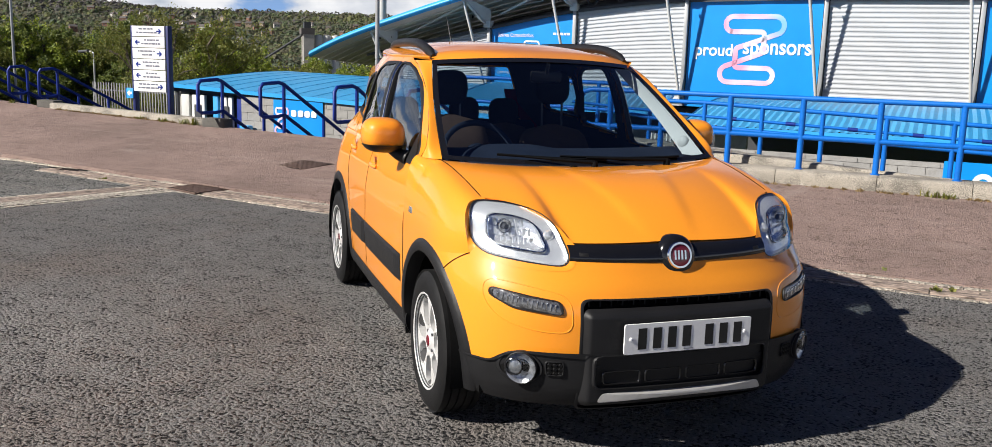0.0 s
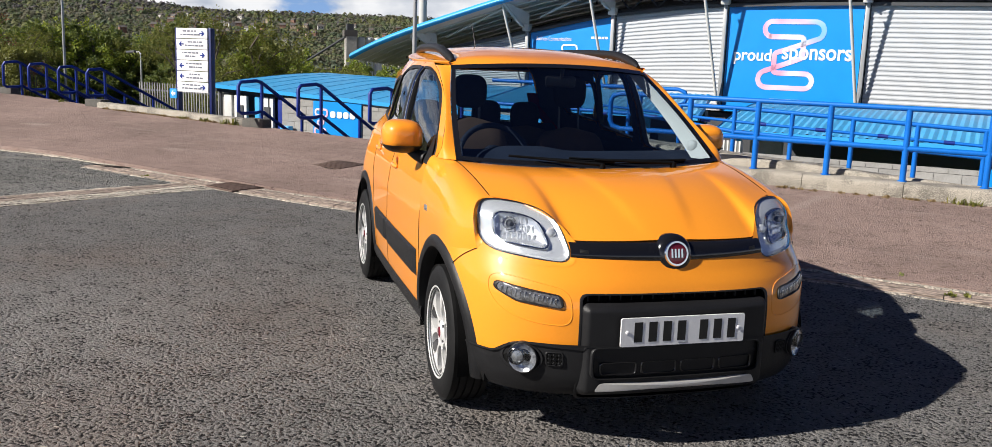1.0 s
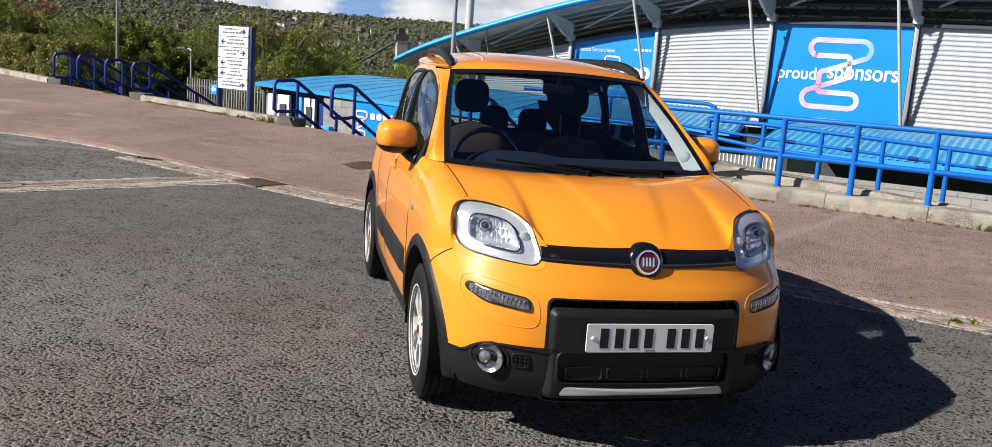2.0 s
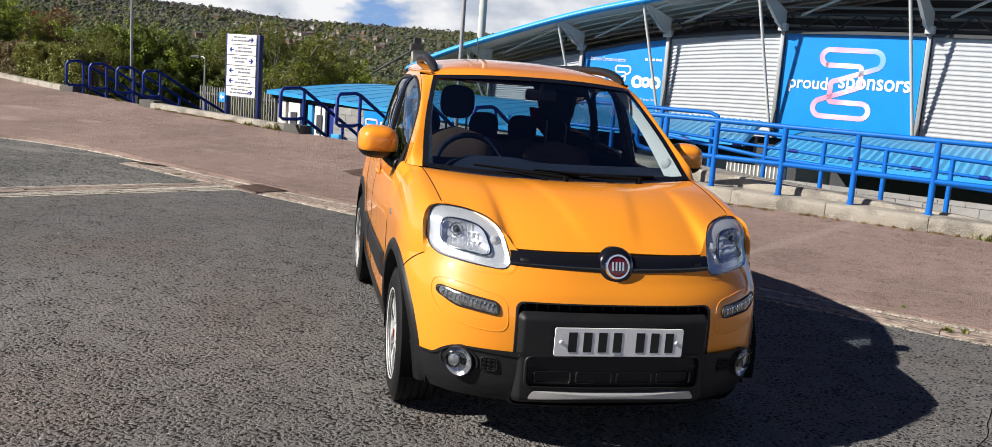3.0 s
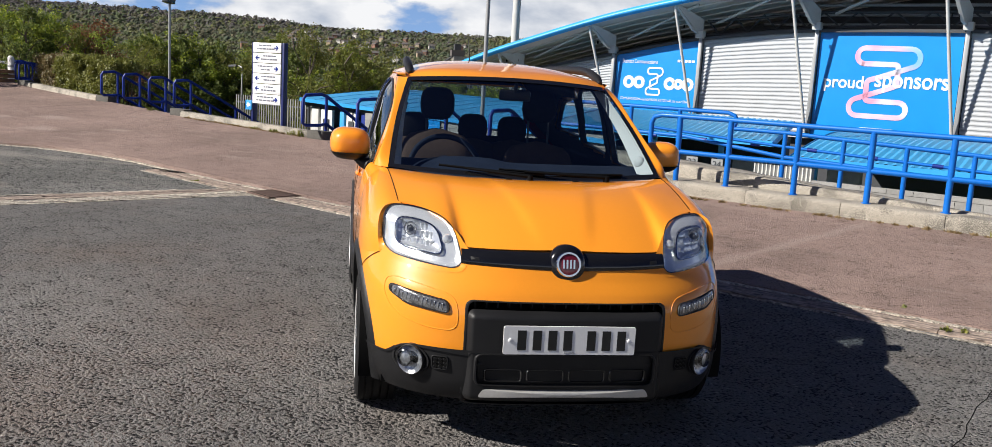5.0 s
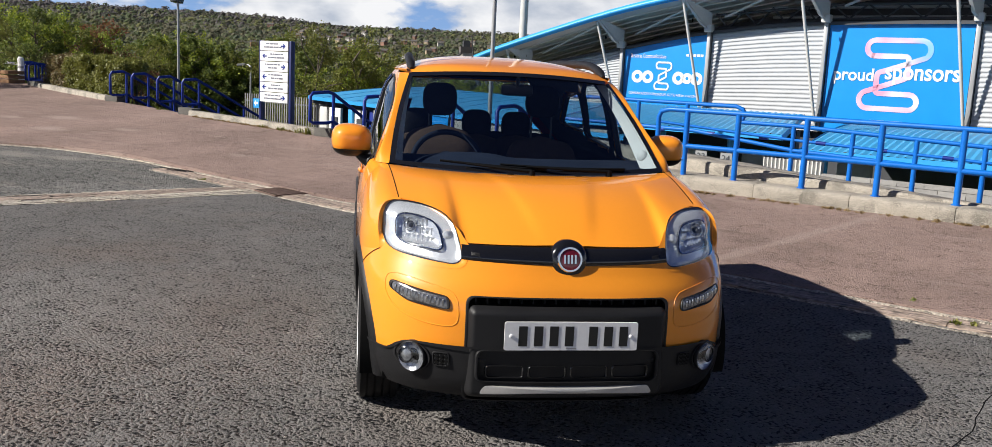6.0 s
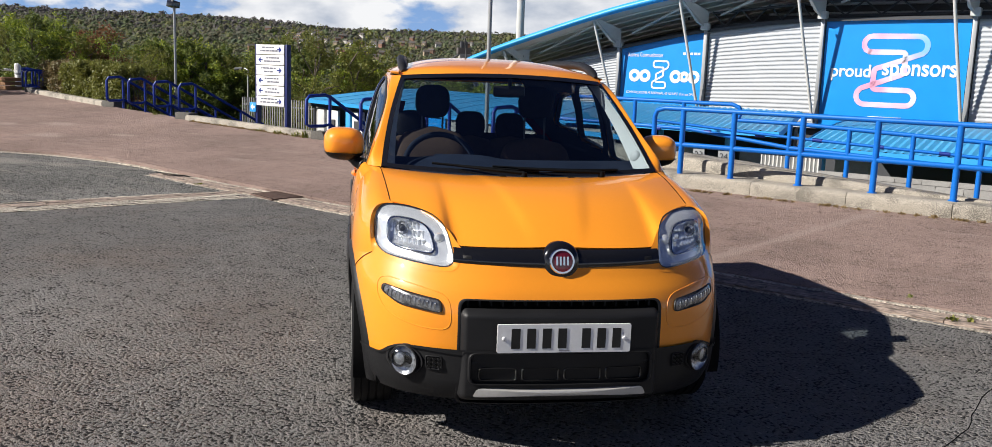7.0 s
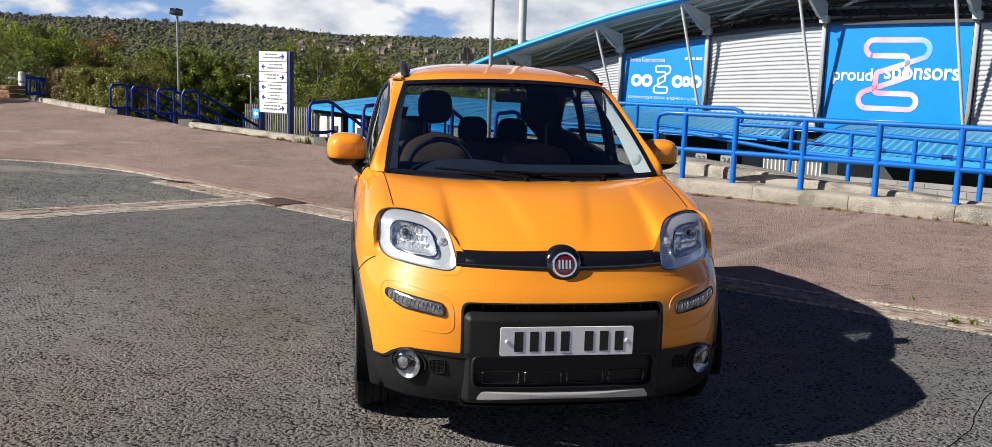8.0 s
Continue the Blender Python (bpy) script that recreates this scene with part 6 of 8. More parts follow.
    # wheel arch trims and liners
    for va in (AXLE_F, AXLE_R):
        def trim(a, b, va=va):
            ang = radians(-12 + 204 * a)
            r = 0.370 + 0.060 * b
            v, z = va - r * math.cos(ang) * 1.0, HUB_Z + r * math.sin(ang)
            z = max(z, 0.215)
            if va == AXLE_F and v < CORNER:
                p, w = power(z), half(z)
                u = w * max(0.0, 1 - ((CORNER - v) / (CORNER - v0(z))) ** p) ** (1 / p)
            else:
                u = flank(z, v)
            return (sg * (u + 0.013 * math.sin(math.pi * min(1.0, b * 1.02)) ** 0.5 - (0.05 if b == 0 else 0)), v, z)
        gg = Geo()
        gg.grid(trim, 60, 8)
        gg.make("arch_trim", BLACK_PLASTIC, car, "black plastic wheel arch trim", angle=60)
        gg = Geo()
        gg.grid(lambda a, b, va=va: (sg * (0.79 - 0.30 * b), va - 0.38 * math.cos(radians(-12 + 204 * a)), max(0.2, HUB_Z + 0.38 * math.sin(radians(-12 + 204 * a)))), 30, 1)
        gg.grid(lambda a, b, va=va: (sg * 0.49, va - 0.4 + 0.8 * a, 0.2 + 0.5 * b), 1, 1)
        gg.make("arch_liner", VOID_BLACK, car)

# tail closing panels
g = Geo()


def back_pt(a, b):
    z = 0.22 + (1.46 - 0.22) * b
    u = (2 * a - 1) * flank(z, 3.45)
    v = 3.45 + (tail(z) - 3.45) * (1 - abs(2 * a - 1) ** 4)
    return (u, v, z)


REAR_WIN = rounded([(-0.60, 1.03), (-0.53, 1.40), (0.53, 1.40), (0.60, 1.03)], 0.06, 4)
g.grid(back_pt, 60, 60, lambda u, v, z: not inside(u, z, shrink(REAR_WIN, 0.015)))
tg = g.make("tailgate", ORANGE, car, "orange tailgate with rear window", angle=60)
rsurf = lambda u, z: -(3.45 + (tail(z) - 3.45) * (1 - min(1.0, abs(u) / flank(z, 3.45)) ** 4))
gg = skin_patch(REAR_WIN, lambda r: 0.004, surf=rsurf, rings=6)
gg.v = [(p[0], -p[1], p[2]) for p in gg.v]
gg.make("rear_window", SIDE_GLASS, tg, "tinted rear window")
Geo().grid(lambda a, b: (lambda p: (p[0] * 1.01, p[1] + 0.03, p[2]))(back_pt(a, 0.0 + 0.22 * b)), 30, 6).make("rear_bumper", BLACK_PLASTIC, car, "black plastic rear bumper")
for sg in (-1, 1):
    Geo().grid(lambda a, b: (lambda z: (sg * (flank(z, 3.4) * 0.985 + 0.012 - 0.10 * a), 3.40 + 0.1 * a, z))(0.95 + 0.3 * b), 4, 10).make("tail_lamp", CLARET, car, "red tail lamp")

# windscreen, its black border, pillars, roof
def scr(x, b, bulge=0.03):
    a = 2 * x - 1
    lo = Vector((0.664 * a, 0.868 + 0.132 * a * a, 1.002 + 0.020 * a * a))
    hi = Vector((0.541 * a, 1.520 + 0.150 * a * a, 1.463 - 0.024 * a * a))
    p = lo.lerp(hi, b)
    s = math.sin(math.pi * max(0.0, b))
    return p + Vector((0, -0.6, 0.8)) * bulge * s * (1 - a * a * 0.8) + Vector((0.014 * a * s, 0, 0))


Geo().grid(lambda x, b: scr(x, b), 32, 24).make("windscreen", WINDSCREEN, car, "clear laminated windscreen")
for nm, f in (("side", lambda a, b: scr(0.018 * a, b)), ("side", lambda a, b: scr(1 - 0.014 * a, b)), ("top", lambda a, b: scr(a, 1 - 0.05 * b)), ("bottom", lambda a, b: scr(a, 0.035 * b))):
    Geo().grid(lambda a, b, f=f: f(a, b) + Vector((0, -0.003, 0.003)), 24, 24).make("screen_border", BLACK_GLOSS, car, "black windscreen border")


def roof_z(u, v):
    c = table(v, [1.52, 1.70, 2.0, 2.4, 2.9, 3.3, 3.5], [1.468, 1.503, 1.538, 1.552, 1.548, 1.52, 1.49])
    return c - (c - 1.450) * min(1.0, abs(u) / 0.60) ** 3.2


def roof_half(v):
    return table(v, [1.5, 1.67, 1.9, 2.4, 3.0, 3.52], [0.543, 0.547, 0.565, 0.565, 0.505, 0.41])


def roof_pt(a, b):
    x = 2 * a - 1
    vf = 1.523 + 0.150 * abs(x) ** 2
    v = vf + (3.52 - vf) * b
    w = roof_half(v)
    drop = roof_z(w * x, vf) - scr(a, 1.0).z - 0.002
    return (w * x, v, roof_z(w * x, v) - drop * max(0.0, 1 - b / 0.06) ** 2)


g = Geo()
g.grid(roof_pt, 48, 40)
roof = g.make("roof", ORANGE, car, "glossy orange roof panel", angle=60)
for sg in (-1, 1):
    # windscreen pillar from the wing to the roof, running into the cant rail
    def pil(a, b):
        p = scr(0.0 if sg < 0 else 1.0, b) + Vector((sg * 0.002, 0.002, 0.0))
        zz = p.z
        vd = table(zz, [1.0, 1.06, 1.12, 1.20, 1.31, 1.41, 1.455], [1.13, 1.095, 1.158, 1.288, 1.473, 1.693, 1.89])
        q = Vector((sg * (flank(zz, vd)), vd, zz))
        r = p.lerp(q, a)
        out = 0.018 * math.sin(math.pi * a)
        return r + Vector((sg * out * 0.8, -out * 0.5, 0.0))
    gg = Geo()
    gg.grid(pil, 10, 30)
    gg.make("windscreen_pillar", ORANGE, car, "glossy orange windscreen pillar", angle=70)
    gg = Geo()
    gg.grid(lambda a, b: (lambda v: (lambda p, q: p.lerp(q, a) + Vector((sg * 0.012, 0, 0.006)) * math.sin(math.pi * a))(Vector((sg * roof_half(v), v, roof_z(roof_half(v), v) - 0.001)), (lambda c, d, k: c.lerp(d, k))(Vector((sg * 0.543, 1.670, 1.439)), Vector((sg * flank(1.452, 1.89), 1.89, 1.450)), (v - 1.67) / 0.22) if v < 1.89 else Vector((sg * flank(1.452, v), v, 1.450))))(1.672 + 1.838 * b), 6, 60)
    gg.make("cant_rail", ORANGE, car)
    # inner trim of the pillar, facing the cabin
    def trim_pt(a, b):
        e = scr(0.006 if sg < 0 else 0.994, 0.03 + 0.95 * b)
        return e + Vector((-sg * (0.058 - 0.032 * b) * a, 0.02 + 0.11 * a, -0.012))
    gg = Geo()
    gg.grid(trim_pt, 4, 20)
    tr = gg.make("pillar_trim", TRIM_GREY, car, "pale grey inner pillar trim")
    tw = Matrix.Translation(trim_pt(0.55, 0.14) + Vector((-sg * 0.002, -0.004, 0))) @ pose(0, 0, 0, 80, 0, -sg * 62)
    gg = Geo().lathe([(0.0, 0.012), (0.020, 0.010), (0.028, 0.004), (0.032, -0.004)], 20, tw)
    gg.make("tweeter", TRIM_GREY, tr, "round pale tweeter cover")

    # roof rail
    pts = []
    for i in range(25):
        t = i / 24
        v = 1.70 + 1.46 * t
        up = 0.062 * (1 - abs(2 * t - 1) ** 4)
        pts.append((sg * table(t, [0, 0.12, 0.5, 0.8, 1], [0.528, 0.530, 0.498, 0.462, 0.43]), v, roof_z(0.55, v) + up - 0.003))
    gg = Geo()
    gg.tube(pts, [0.012 if i in (0, 24) else 0.024 for i in range(25)], 12)
    gg.make("roof_rail", BLACK_PLASTIC, car, "black roof rail")
Geo().tube([(0.0, 3.3, 1.49), (0.0, 3.55, 1.72)], [0.006, 0.003], 6).make("aerial", BLACK_PLASTIC, car)

# cowl and wipers
Geo().grid(lambda a, b: scr(a, -0.075 * (1 - b), 0.0) + Vector((0, 0.012 * (1 - b), -0.012)), 30, 4).make("cowl", WIPER_BLACK, car, "black plastic cowl")
for px, x0, x1 in ((-0.02, -0.44, 0.06), (0.36, -0.16, 0.46)):
    base = scr(0.5 + px / 1.34, 0.0) + Vector((0, -0.035, 0.0))
    ws = Geo().lathe([(0.0, 0.026), (0.014, 0.024), (0.017, -0.02)], 14, Matrix.Translation(base))
    mid = scr(0.5 + (x0 + 0.12) / 1.34, 0.045) + Vector((0, -0.016, 0.012))
    ws.tube([base + Vector((0, -0.002, 0.02)), base.lerp(mid, 0.4) + Vector((0, -0.01, 0.012)), mid], [0.009, 0.007, 0.005], 8)
    wp = ws.make("wiper", WIPER_BLACK, car, "black windscreen wiper arm")
    Geo().tube([scr(0.5 + (x0 + (x1 - x0) * k / 8) / 1.34, 0.060 - 0.028 * k / 8) + Vector((0, -0.010, 0.008)) for k in range(9)], 0.006, 6).make("wiper_blade", WIPER_BLACK, wp)
for x in (-0.12, 0.2):
    Geo().box((x, 0.835, 1.004), (0.03, 0.03, 0.014), bevel=0.005).make("washer_jet", WIPER_BLACK, car)

# door mirrors
for sg in (-1, 1):
    c = Vector((0.808 if sg > 0 else -0.838, 1.435, 1.092))
    gg = Geo()

    def shell(a, b):
        th, ph = 2 * math.pi * a, math.pi / 2 * b
        k = math.cos(ph) ** 0.55 if b < 1 else 0.0
        x = 0.102 * math.copysign(abs(math.cos(th)) ** 0.7, math.cos(th)) * k
        z = 0.082 * math.copysign(abs(math.sin(th)) ** 0.75, math.sin(th)) * k
        return Vector((x, -0.115 * math.sin(ph), z + 0.10 * x * sg * 0.4)) + c
    gg.grid(shell, 36, 14)
    mr = gg.make("door_mirror", ORANGE, car, "orange door mirror on a black foot")
    gg = Geo()
    
    def cup_pt(a, b):
        p = c + (shell(a, b) - c) * 1.03
        return Vector((p.x, p.y, min(p.z, c.z - 0.042 + 0.02 * sg * (p.x - c.x))))
    gg.grid(cup_pt, 36, 14)
    gg.make("mirror_lower", BLACK_PLASTIC, mr)
    gg = Geo()
    gg.grid(lambda a, b: c + (Vector(shell(a, 0.0)) - c) * (1 - b) + Vector((0, 0.006, 0)), 36, 1)
    gg.make("mirror_glass", CHROME, mr)
    Geo().tube([(sg * 0.735, 1.34, 0.990), (sg * 0.775, 1.38, 1.005), (sg * 0.825, 1.43, 1.045)], [0.036, 0.028, 0.022], 10).make("mirror_foot", BLACK_PLASTIC, mr)

# headlamps
for sg in (-1, 1):
    out = mirrored(HEAD, sg)
    cen = (sg * 0.590, 0.832)
    hl = skin_patch(out, lambda r: -0.004 - 0.012 * min(1.0, max(0.0, 1 - r) / 0.1) - 0.05 * (1 - min(1.0, r / 0.60) ** 4) * (r < 0.60), cen, 20).make("headlamp", LAMP_SILVER, car, "clear glass headlamp with bright silver reflector", angle=25)
    skin_ring(out, 0.004, 0.001, 0.002).make("headlamp_seal", BLACK_PLASTIC, hl)
    inn = [(cen[0] + (a - cen[0]) * 0.60, cen[1] + (b - cen[1]) * 0.60) for a, b in out]
    skin_ring(inn, 0.008, -0.010, 0.012).make("lamp_bezel", CHROME, hl)
    skin_patch(inn, lambda r: -0.050 + 0.034 * r ** 3, cen, 8).make("reflector", REFLECTOR, hl)
    # stepped facets in the bowl, the dipped beam's shield and its bulb
    rnd = random.Random(77)
    for i in range(9):
        for j in range(3):
            x, z = cen[0] + sg * (-0.072 + 0.018 * i), 0.796 + 0.030 * j
            if inside(x, z, shrink(inn, 0.014)):
                Geo().box((0, 0, 0), (0.0165, 0.008, 0.028), bevel=0.003).make("lamp_facet", LAMP_SILVER if (i + j) % 3 else REFLECTOR, hl).matrix_basis = pose(x, nose(x, z) + 0.040, z, rnd.uniform(-26, 12), 0, rnd.uniform(-24, 24))
    bl = Matrix.Translation((cen[0] + sg * 0.012, nose(cen[0], 0.835) + 0.030, 0.846)) @ pose(0, 0, 0, 90, 0, 0)
    Geo().lathe([(0.0, 0.022), (0.009, 0.021), (0.012, 0.0), (0.014, -0.010)], 20, bl).make("bulb_shield", DARK_STEEL, hl)
    Geo().lathe([(0.020, -0.012), (0.023, 0.002), (0.026, 0.002), (0.028, -0.012)], 24, bl).make("bulb_ring", CHROME, hl)
    # the turn bulb's silvered dome beside the grille
    Geo().lathe([(0.0, 0.012), (0.010, 0.010), (0.019, 0.003), (0.022, -0.010)], 20, Matrix.Translation((sg * 0.462, nose(0.462, 0.822) + 0.012, 0.822)) @ pose(0, 0, 0, 90, 0, 0)).make("turn_bulb", LAMP_SILVER, hl)
    skin_patch(out, lambda r: 0.005 + 0.012 * (1 - r ** 2.5), cen, 12).make("lens", LAMP_LENS, hl, "clear lens")
    # marker lamps in the bumper
    mk_ = mirrored(INDIC, sg)
    il = skin_patch(mk_, lambda r: 0.004 + 0.004 * (1 - r * r), rings=5).make("marker_lamp", MARKER_LENS, car, "slim smoked marker lamp")
    skin_ring(mk_, 0.011, 0.004, 0.005).make("marker_rim", BLACK_PLASTIC, il)
    for i in range(13):
        x = sg * (0.488 + 0.0145 * i)
        z = 0.60 + 0.18 * (abs(x) - 0.56) * 0.8
        Geo().box((x, nose(x, z) - 0.008, z), (0.006, 0.004, 0.026), bevel=0.0015).make("marker_flute", LAMP_GLASS_GREY if i % 2 else CHROME, il)
    # shallow pressed line round the marker lamp
    ln = mirrored(rounded([(0.425, 0.497), (0.432, 0.63), (0.58, 0.660), (0.690, 0.672), (0.705, 0.60), (0.66, 0.53), (0.55, 0.500)], 0.05, 5), sg)
    Geo().tube([(u, nose(u, z) + 0.0002, z) for u, z in ln], 0.0022, 6, closed=True).make("pressed_line", ORANGE, bumper)
    # fog lamps in their black pockets
    fz, fu = 0.364, sg * 0.596
    lsurf = lambda u, z: nose(u, z) - 0.012
    pock = [(fu + 0.070 * math.cos(2 * math.pi * i / 28), fz + 0.060 * math.sin(2 * math.pi * i / 28)) for i in range(28)]
    fp = skin_patch(pock, lambda r: 0.004, surf=lsurf, rings=5).make("fog_pocket", VOID_BLACK, car)
    skin_ring(pock, 0.012, 0.003, 0.006, lsurf).make("pocket_rim", BLACK_PLASTIC, fp)
    nrm = math.degrees(math.atan2(sg * 0.62, 1.0))
    fm = Matrix.Translation((fu, lsurf(fu, fz) - 0.011, fz)) @ pose(0, 0, 0, 90, 0, 0) @ pose(0, 0, 0, 0, nrm * 1.08, 0)
    fo = Geo().lathe([(0.0, -0.006), (0.03, -0.005), (0.046, 0.000), (0.056, 0.008)], 36, fm).make("fog_lamp", FOG_BOWL, car, "round clear fog lamp")
    Geo().lathe([(0.055, 0.007), (0.058, 0.010), (0.061, 0.007), (0.062, -0.03)], 36, fm).make("fog_rim", BLACK_PLASTIC, fo)
    out_ = fm @ Matrix.Translation((sg * 0.023, 0.004, 0.004))
    Geo().lathe([(0.030, -0.012), (0.033, 0.008), (0.030, 0.010), (0.027, 0.007), (0.026, -0.005)], 30, out_).make("projector_ring", BLACK_GLOSS, fo)
    Geo().lathe([(0.0, 0.006), (0.016, 0.004), (0.027, -0.002)], 26, out_).make("projector", LAMP_GLASS_GREY, fo)
    Geo().lathe([(0.0, 0.020), (0.03, 0.017), (0.05, 0.010), (0.057, 0.005)], 32, fm).make("fog_lens", LAMP_LENS, fo)
    vent = mirrored(rounded([(0.458, 0.342), (0.458, 0.398), (0.522, 0.396), (0.518, 0.340)], 0.012, 3), sg)
    vt = skin_patch(vent, lambda r: 0.004, surf=lsurf, rings=3).make("side_vent", VOID_BLACK, car, "black honeycomb side vent")
    skin_ring(vent, 0.006, 0.004, 0.003, lsurf).make("vent_rim", BLACK_PLASTIC, vt)
    for i in range(3):
        for j in range(3):
            x, z = sg * (0.470 + 0.018 * i), 0.352 + 0.016 * j
            Geo().box((x, lsurf(x, z) - 0.006, z), (0.012, 0.008, 0.006), pose(0, 0, 0, 0, 30, 0)).make("vent_cell", BLACK_PLASTIC, vt)

# wheels
def wheel(m, label):
    w = new("wheel")
    w.parent = car
    w.matrix_basis = m
    w["label"] = label
    R = 0.297
    prof = [(0.19, -0.085), (0.215, -0.092), (0.255, -0.090), (0.278, -0.082), (0.290, -0.072)]
    tread = []
    for k in range(5):
        y = -0.066 + 0.033 * k
        tread += [(R, y - 0.012), (R, y + 0.012), (R - 0.007, y + 0.0135), (R - 0.007, y + 0.0195)]
    prof += tread[:-2] + [(0.290, 0.072), (0.278, 0.082), (0.255, 0.090), (0.215, 0.092), (0.19, 0.085)]
    ty = Geo().lathe(prof, 72).make("tyre", RUBBER, w, "black treaded tyre", angle=30)
    rm_ = Geo().lathe([(0.203, 0.080), (0.207, 0.086), (0.203, 0.090), (0.196, 0.088), (0.191, 0.078)], 56).make("rim", ALLOY, w, "silver alloy rim")
    # barrel and disc carry the shade behind the spokes in their colour
    Geo().lathe([(0.191, 0.078), (0.183, 0.05), (0.178, -0.02), (0.176, -0.08)], 48).make("barrel", BARREL, rm_)
    Geo().lathe([(0.0, -0.02), (0.17, -0.02), (0.178, -0.03)], 40).make("brake_disc", VOID_BLACK, w)
    # one cast face with seven rounded windows, and the wall of each window
    def dish(r):
        return 0.050 + 0.020 * math.sin(math.pi * min(1.0, r / 0.19)) + 0.024 * (r / 0.195) ** 4

    def window_hit(x, y, z):
        r, th = math.hypot(x, y), math.atan2(y, x)
        d = (th * 7 / (2 * math.pi)) % 1.0 - 0.5
        wide = 0.038 + 0.17 * (r - 0.10)
        return abs((r - 0.128) / 0.060) ** 3 + abs(d * 2 * math.pi / 7 * r / wide) ** 3 < 1

    face_ = Geo()
    face_.grid(lambda x, y: (lambda r, th: (r * math.cos(th), r * math.sin(th), dish(r)))(0.03 + 0.163 * y, 2 * math.pi * x), 224, 36, lambda x, y, z: not window_hit(x, y, z))
    fc = face_.make("wheel_face", ALLOY, w, "silver alloy face with seven spokes")
    for k in range(7):
        wl_ = Geo()

        def wall(x, y, k=k):
            t = 2 * math.pi * x
            c, s_ = math.cos(t), math.sin(t)
            r = 0.128 + 0.061 * math.copysign(abs(c) ** (2 / 3), c)
            q = (0.039 + 0.17 * (r - 0.10)) * math.copysign(abs(s_) ** (2 / 3), s_)
            th = 2 * math.pi * (k + 0.5) / 7 + q / r
            return (r * math.cos(th), r * math.sin(th), dish(r) + 0.001 - 0.045 * y)
        wl_.grid(wall, 28, 2)
        wl_.make("window_wall", ALLOY, fc)
    hb = Geo().lathe([(0.0, 0.078), (0.024, 0.077), (0.03, 0.074), (0.045, 0.070), (0.06, 0.058), (0.062, 0.03)], 30).make("hub", ALLOY, w)
    Geo().lathe([(0.0, 0.082), (0.018, 0.081), (0.024, 0.077)], 24).make("hub_cap", CLARET, hb, "claret hub cap")
    for k in range(4):
        a = radians(90 * k + 45)
        Geo().lathe([(0.0, 0.072), (0.007, 0.071), (0.008, 0.055)], 8, Matrix.Translation((0.047 * math.cos(a), 0.047 * math.sin(a), 0))).make("wheel_bolt", DARK_STEEL, hb)
    return w


first = wheel(pose(-0.705, AXLE_F, HUB_Z, 0, -90, 0), "front wheel with silver alloy rim and black tyre")
for u, v, a in ((-0.705, AXLE_R, -90), (0.705, AXLE_F, 90), (0.705, AXLE_R, 90)):
    copy_thing(first, pose(u, v, HUB_Z, 0, a, 0) @ pose(0, 0, 0, 0, 0, 17 * v))

# interior: dashboard, wheel, seats, shelf, lining
dsh = Geo()
dsh.grid(lambda a, b: (lambda x: (x, 0.955 + 0.09 * (2 * a - 1) ** 2 + 0.44 * b, 0.972 + 0.045 * math.sin(math.pi * b) ** 0.8 + 0.05 * b + (0.045 * math.exp(-((x + 0.25) / 0.17) ** 4) * b ** 2 * (1 - b ** 8)) - 0.06 * b ** 8))(-0.64 + 1.28 * a), 40, 14)
dsh.grid(lambda a, b: (-0.68 + 1.36 * a, 1.40 + 0.05 * b, 0.93 - 0.45 * b), 10, 6)
dsh.make("dashboard", DASH, car, "dark grey dashboard")
sw = Matrix.Translation((-0.34, 1.50, 0.975)) @ pose(0, 0, 0, 62, 0, 0)
Geo().tube([sw @ Vector((0.185 * math.cos(2 * math.pi * i / 40), 0.185 * math.sin(2 * math.pi * i / 40), 0)) for i in range(40)], 0.015, 10, closed=True).make("steering_wheel", DASH, car, "dark steering wheel")
hubg = Geo().lathe([(0.0, 0.03), (0.06, 0.025), (0.075, 0.0)], 20, sw)
for a in (0, 180, 270):
    hubg.box(sw @ pose(0, 0, 0, 0, 0, a) @ Vector((0.12, 0, 0.005)), (0.13, 0.035, 0.012), (sw @ pose(0, 0, 0, 0, 0, a)).to_3x3().to_4x4())
hubg.make("steering_hub", DASH, car)


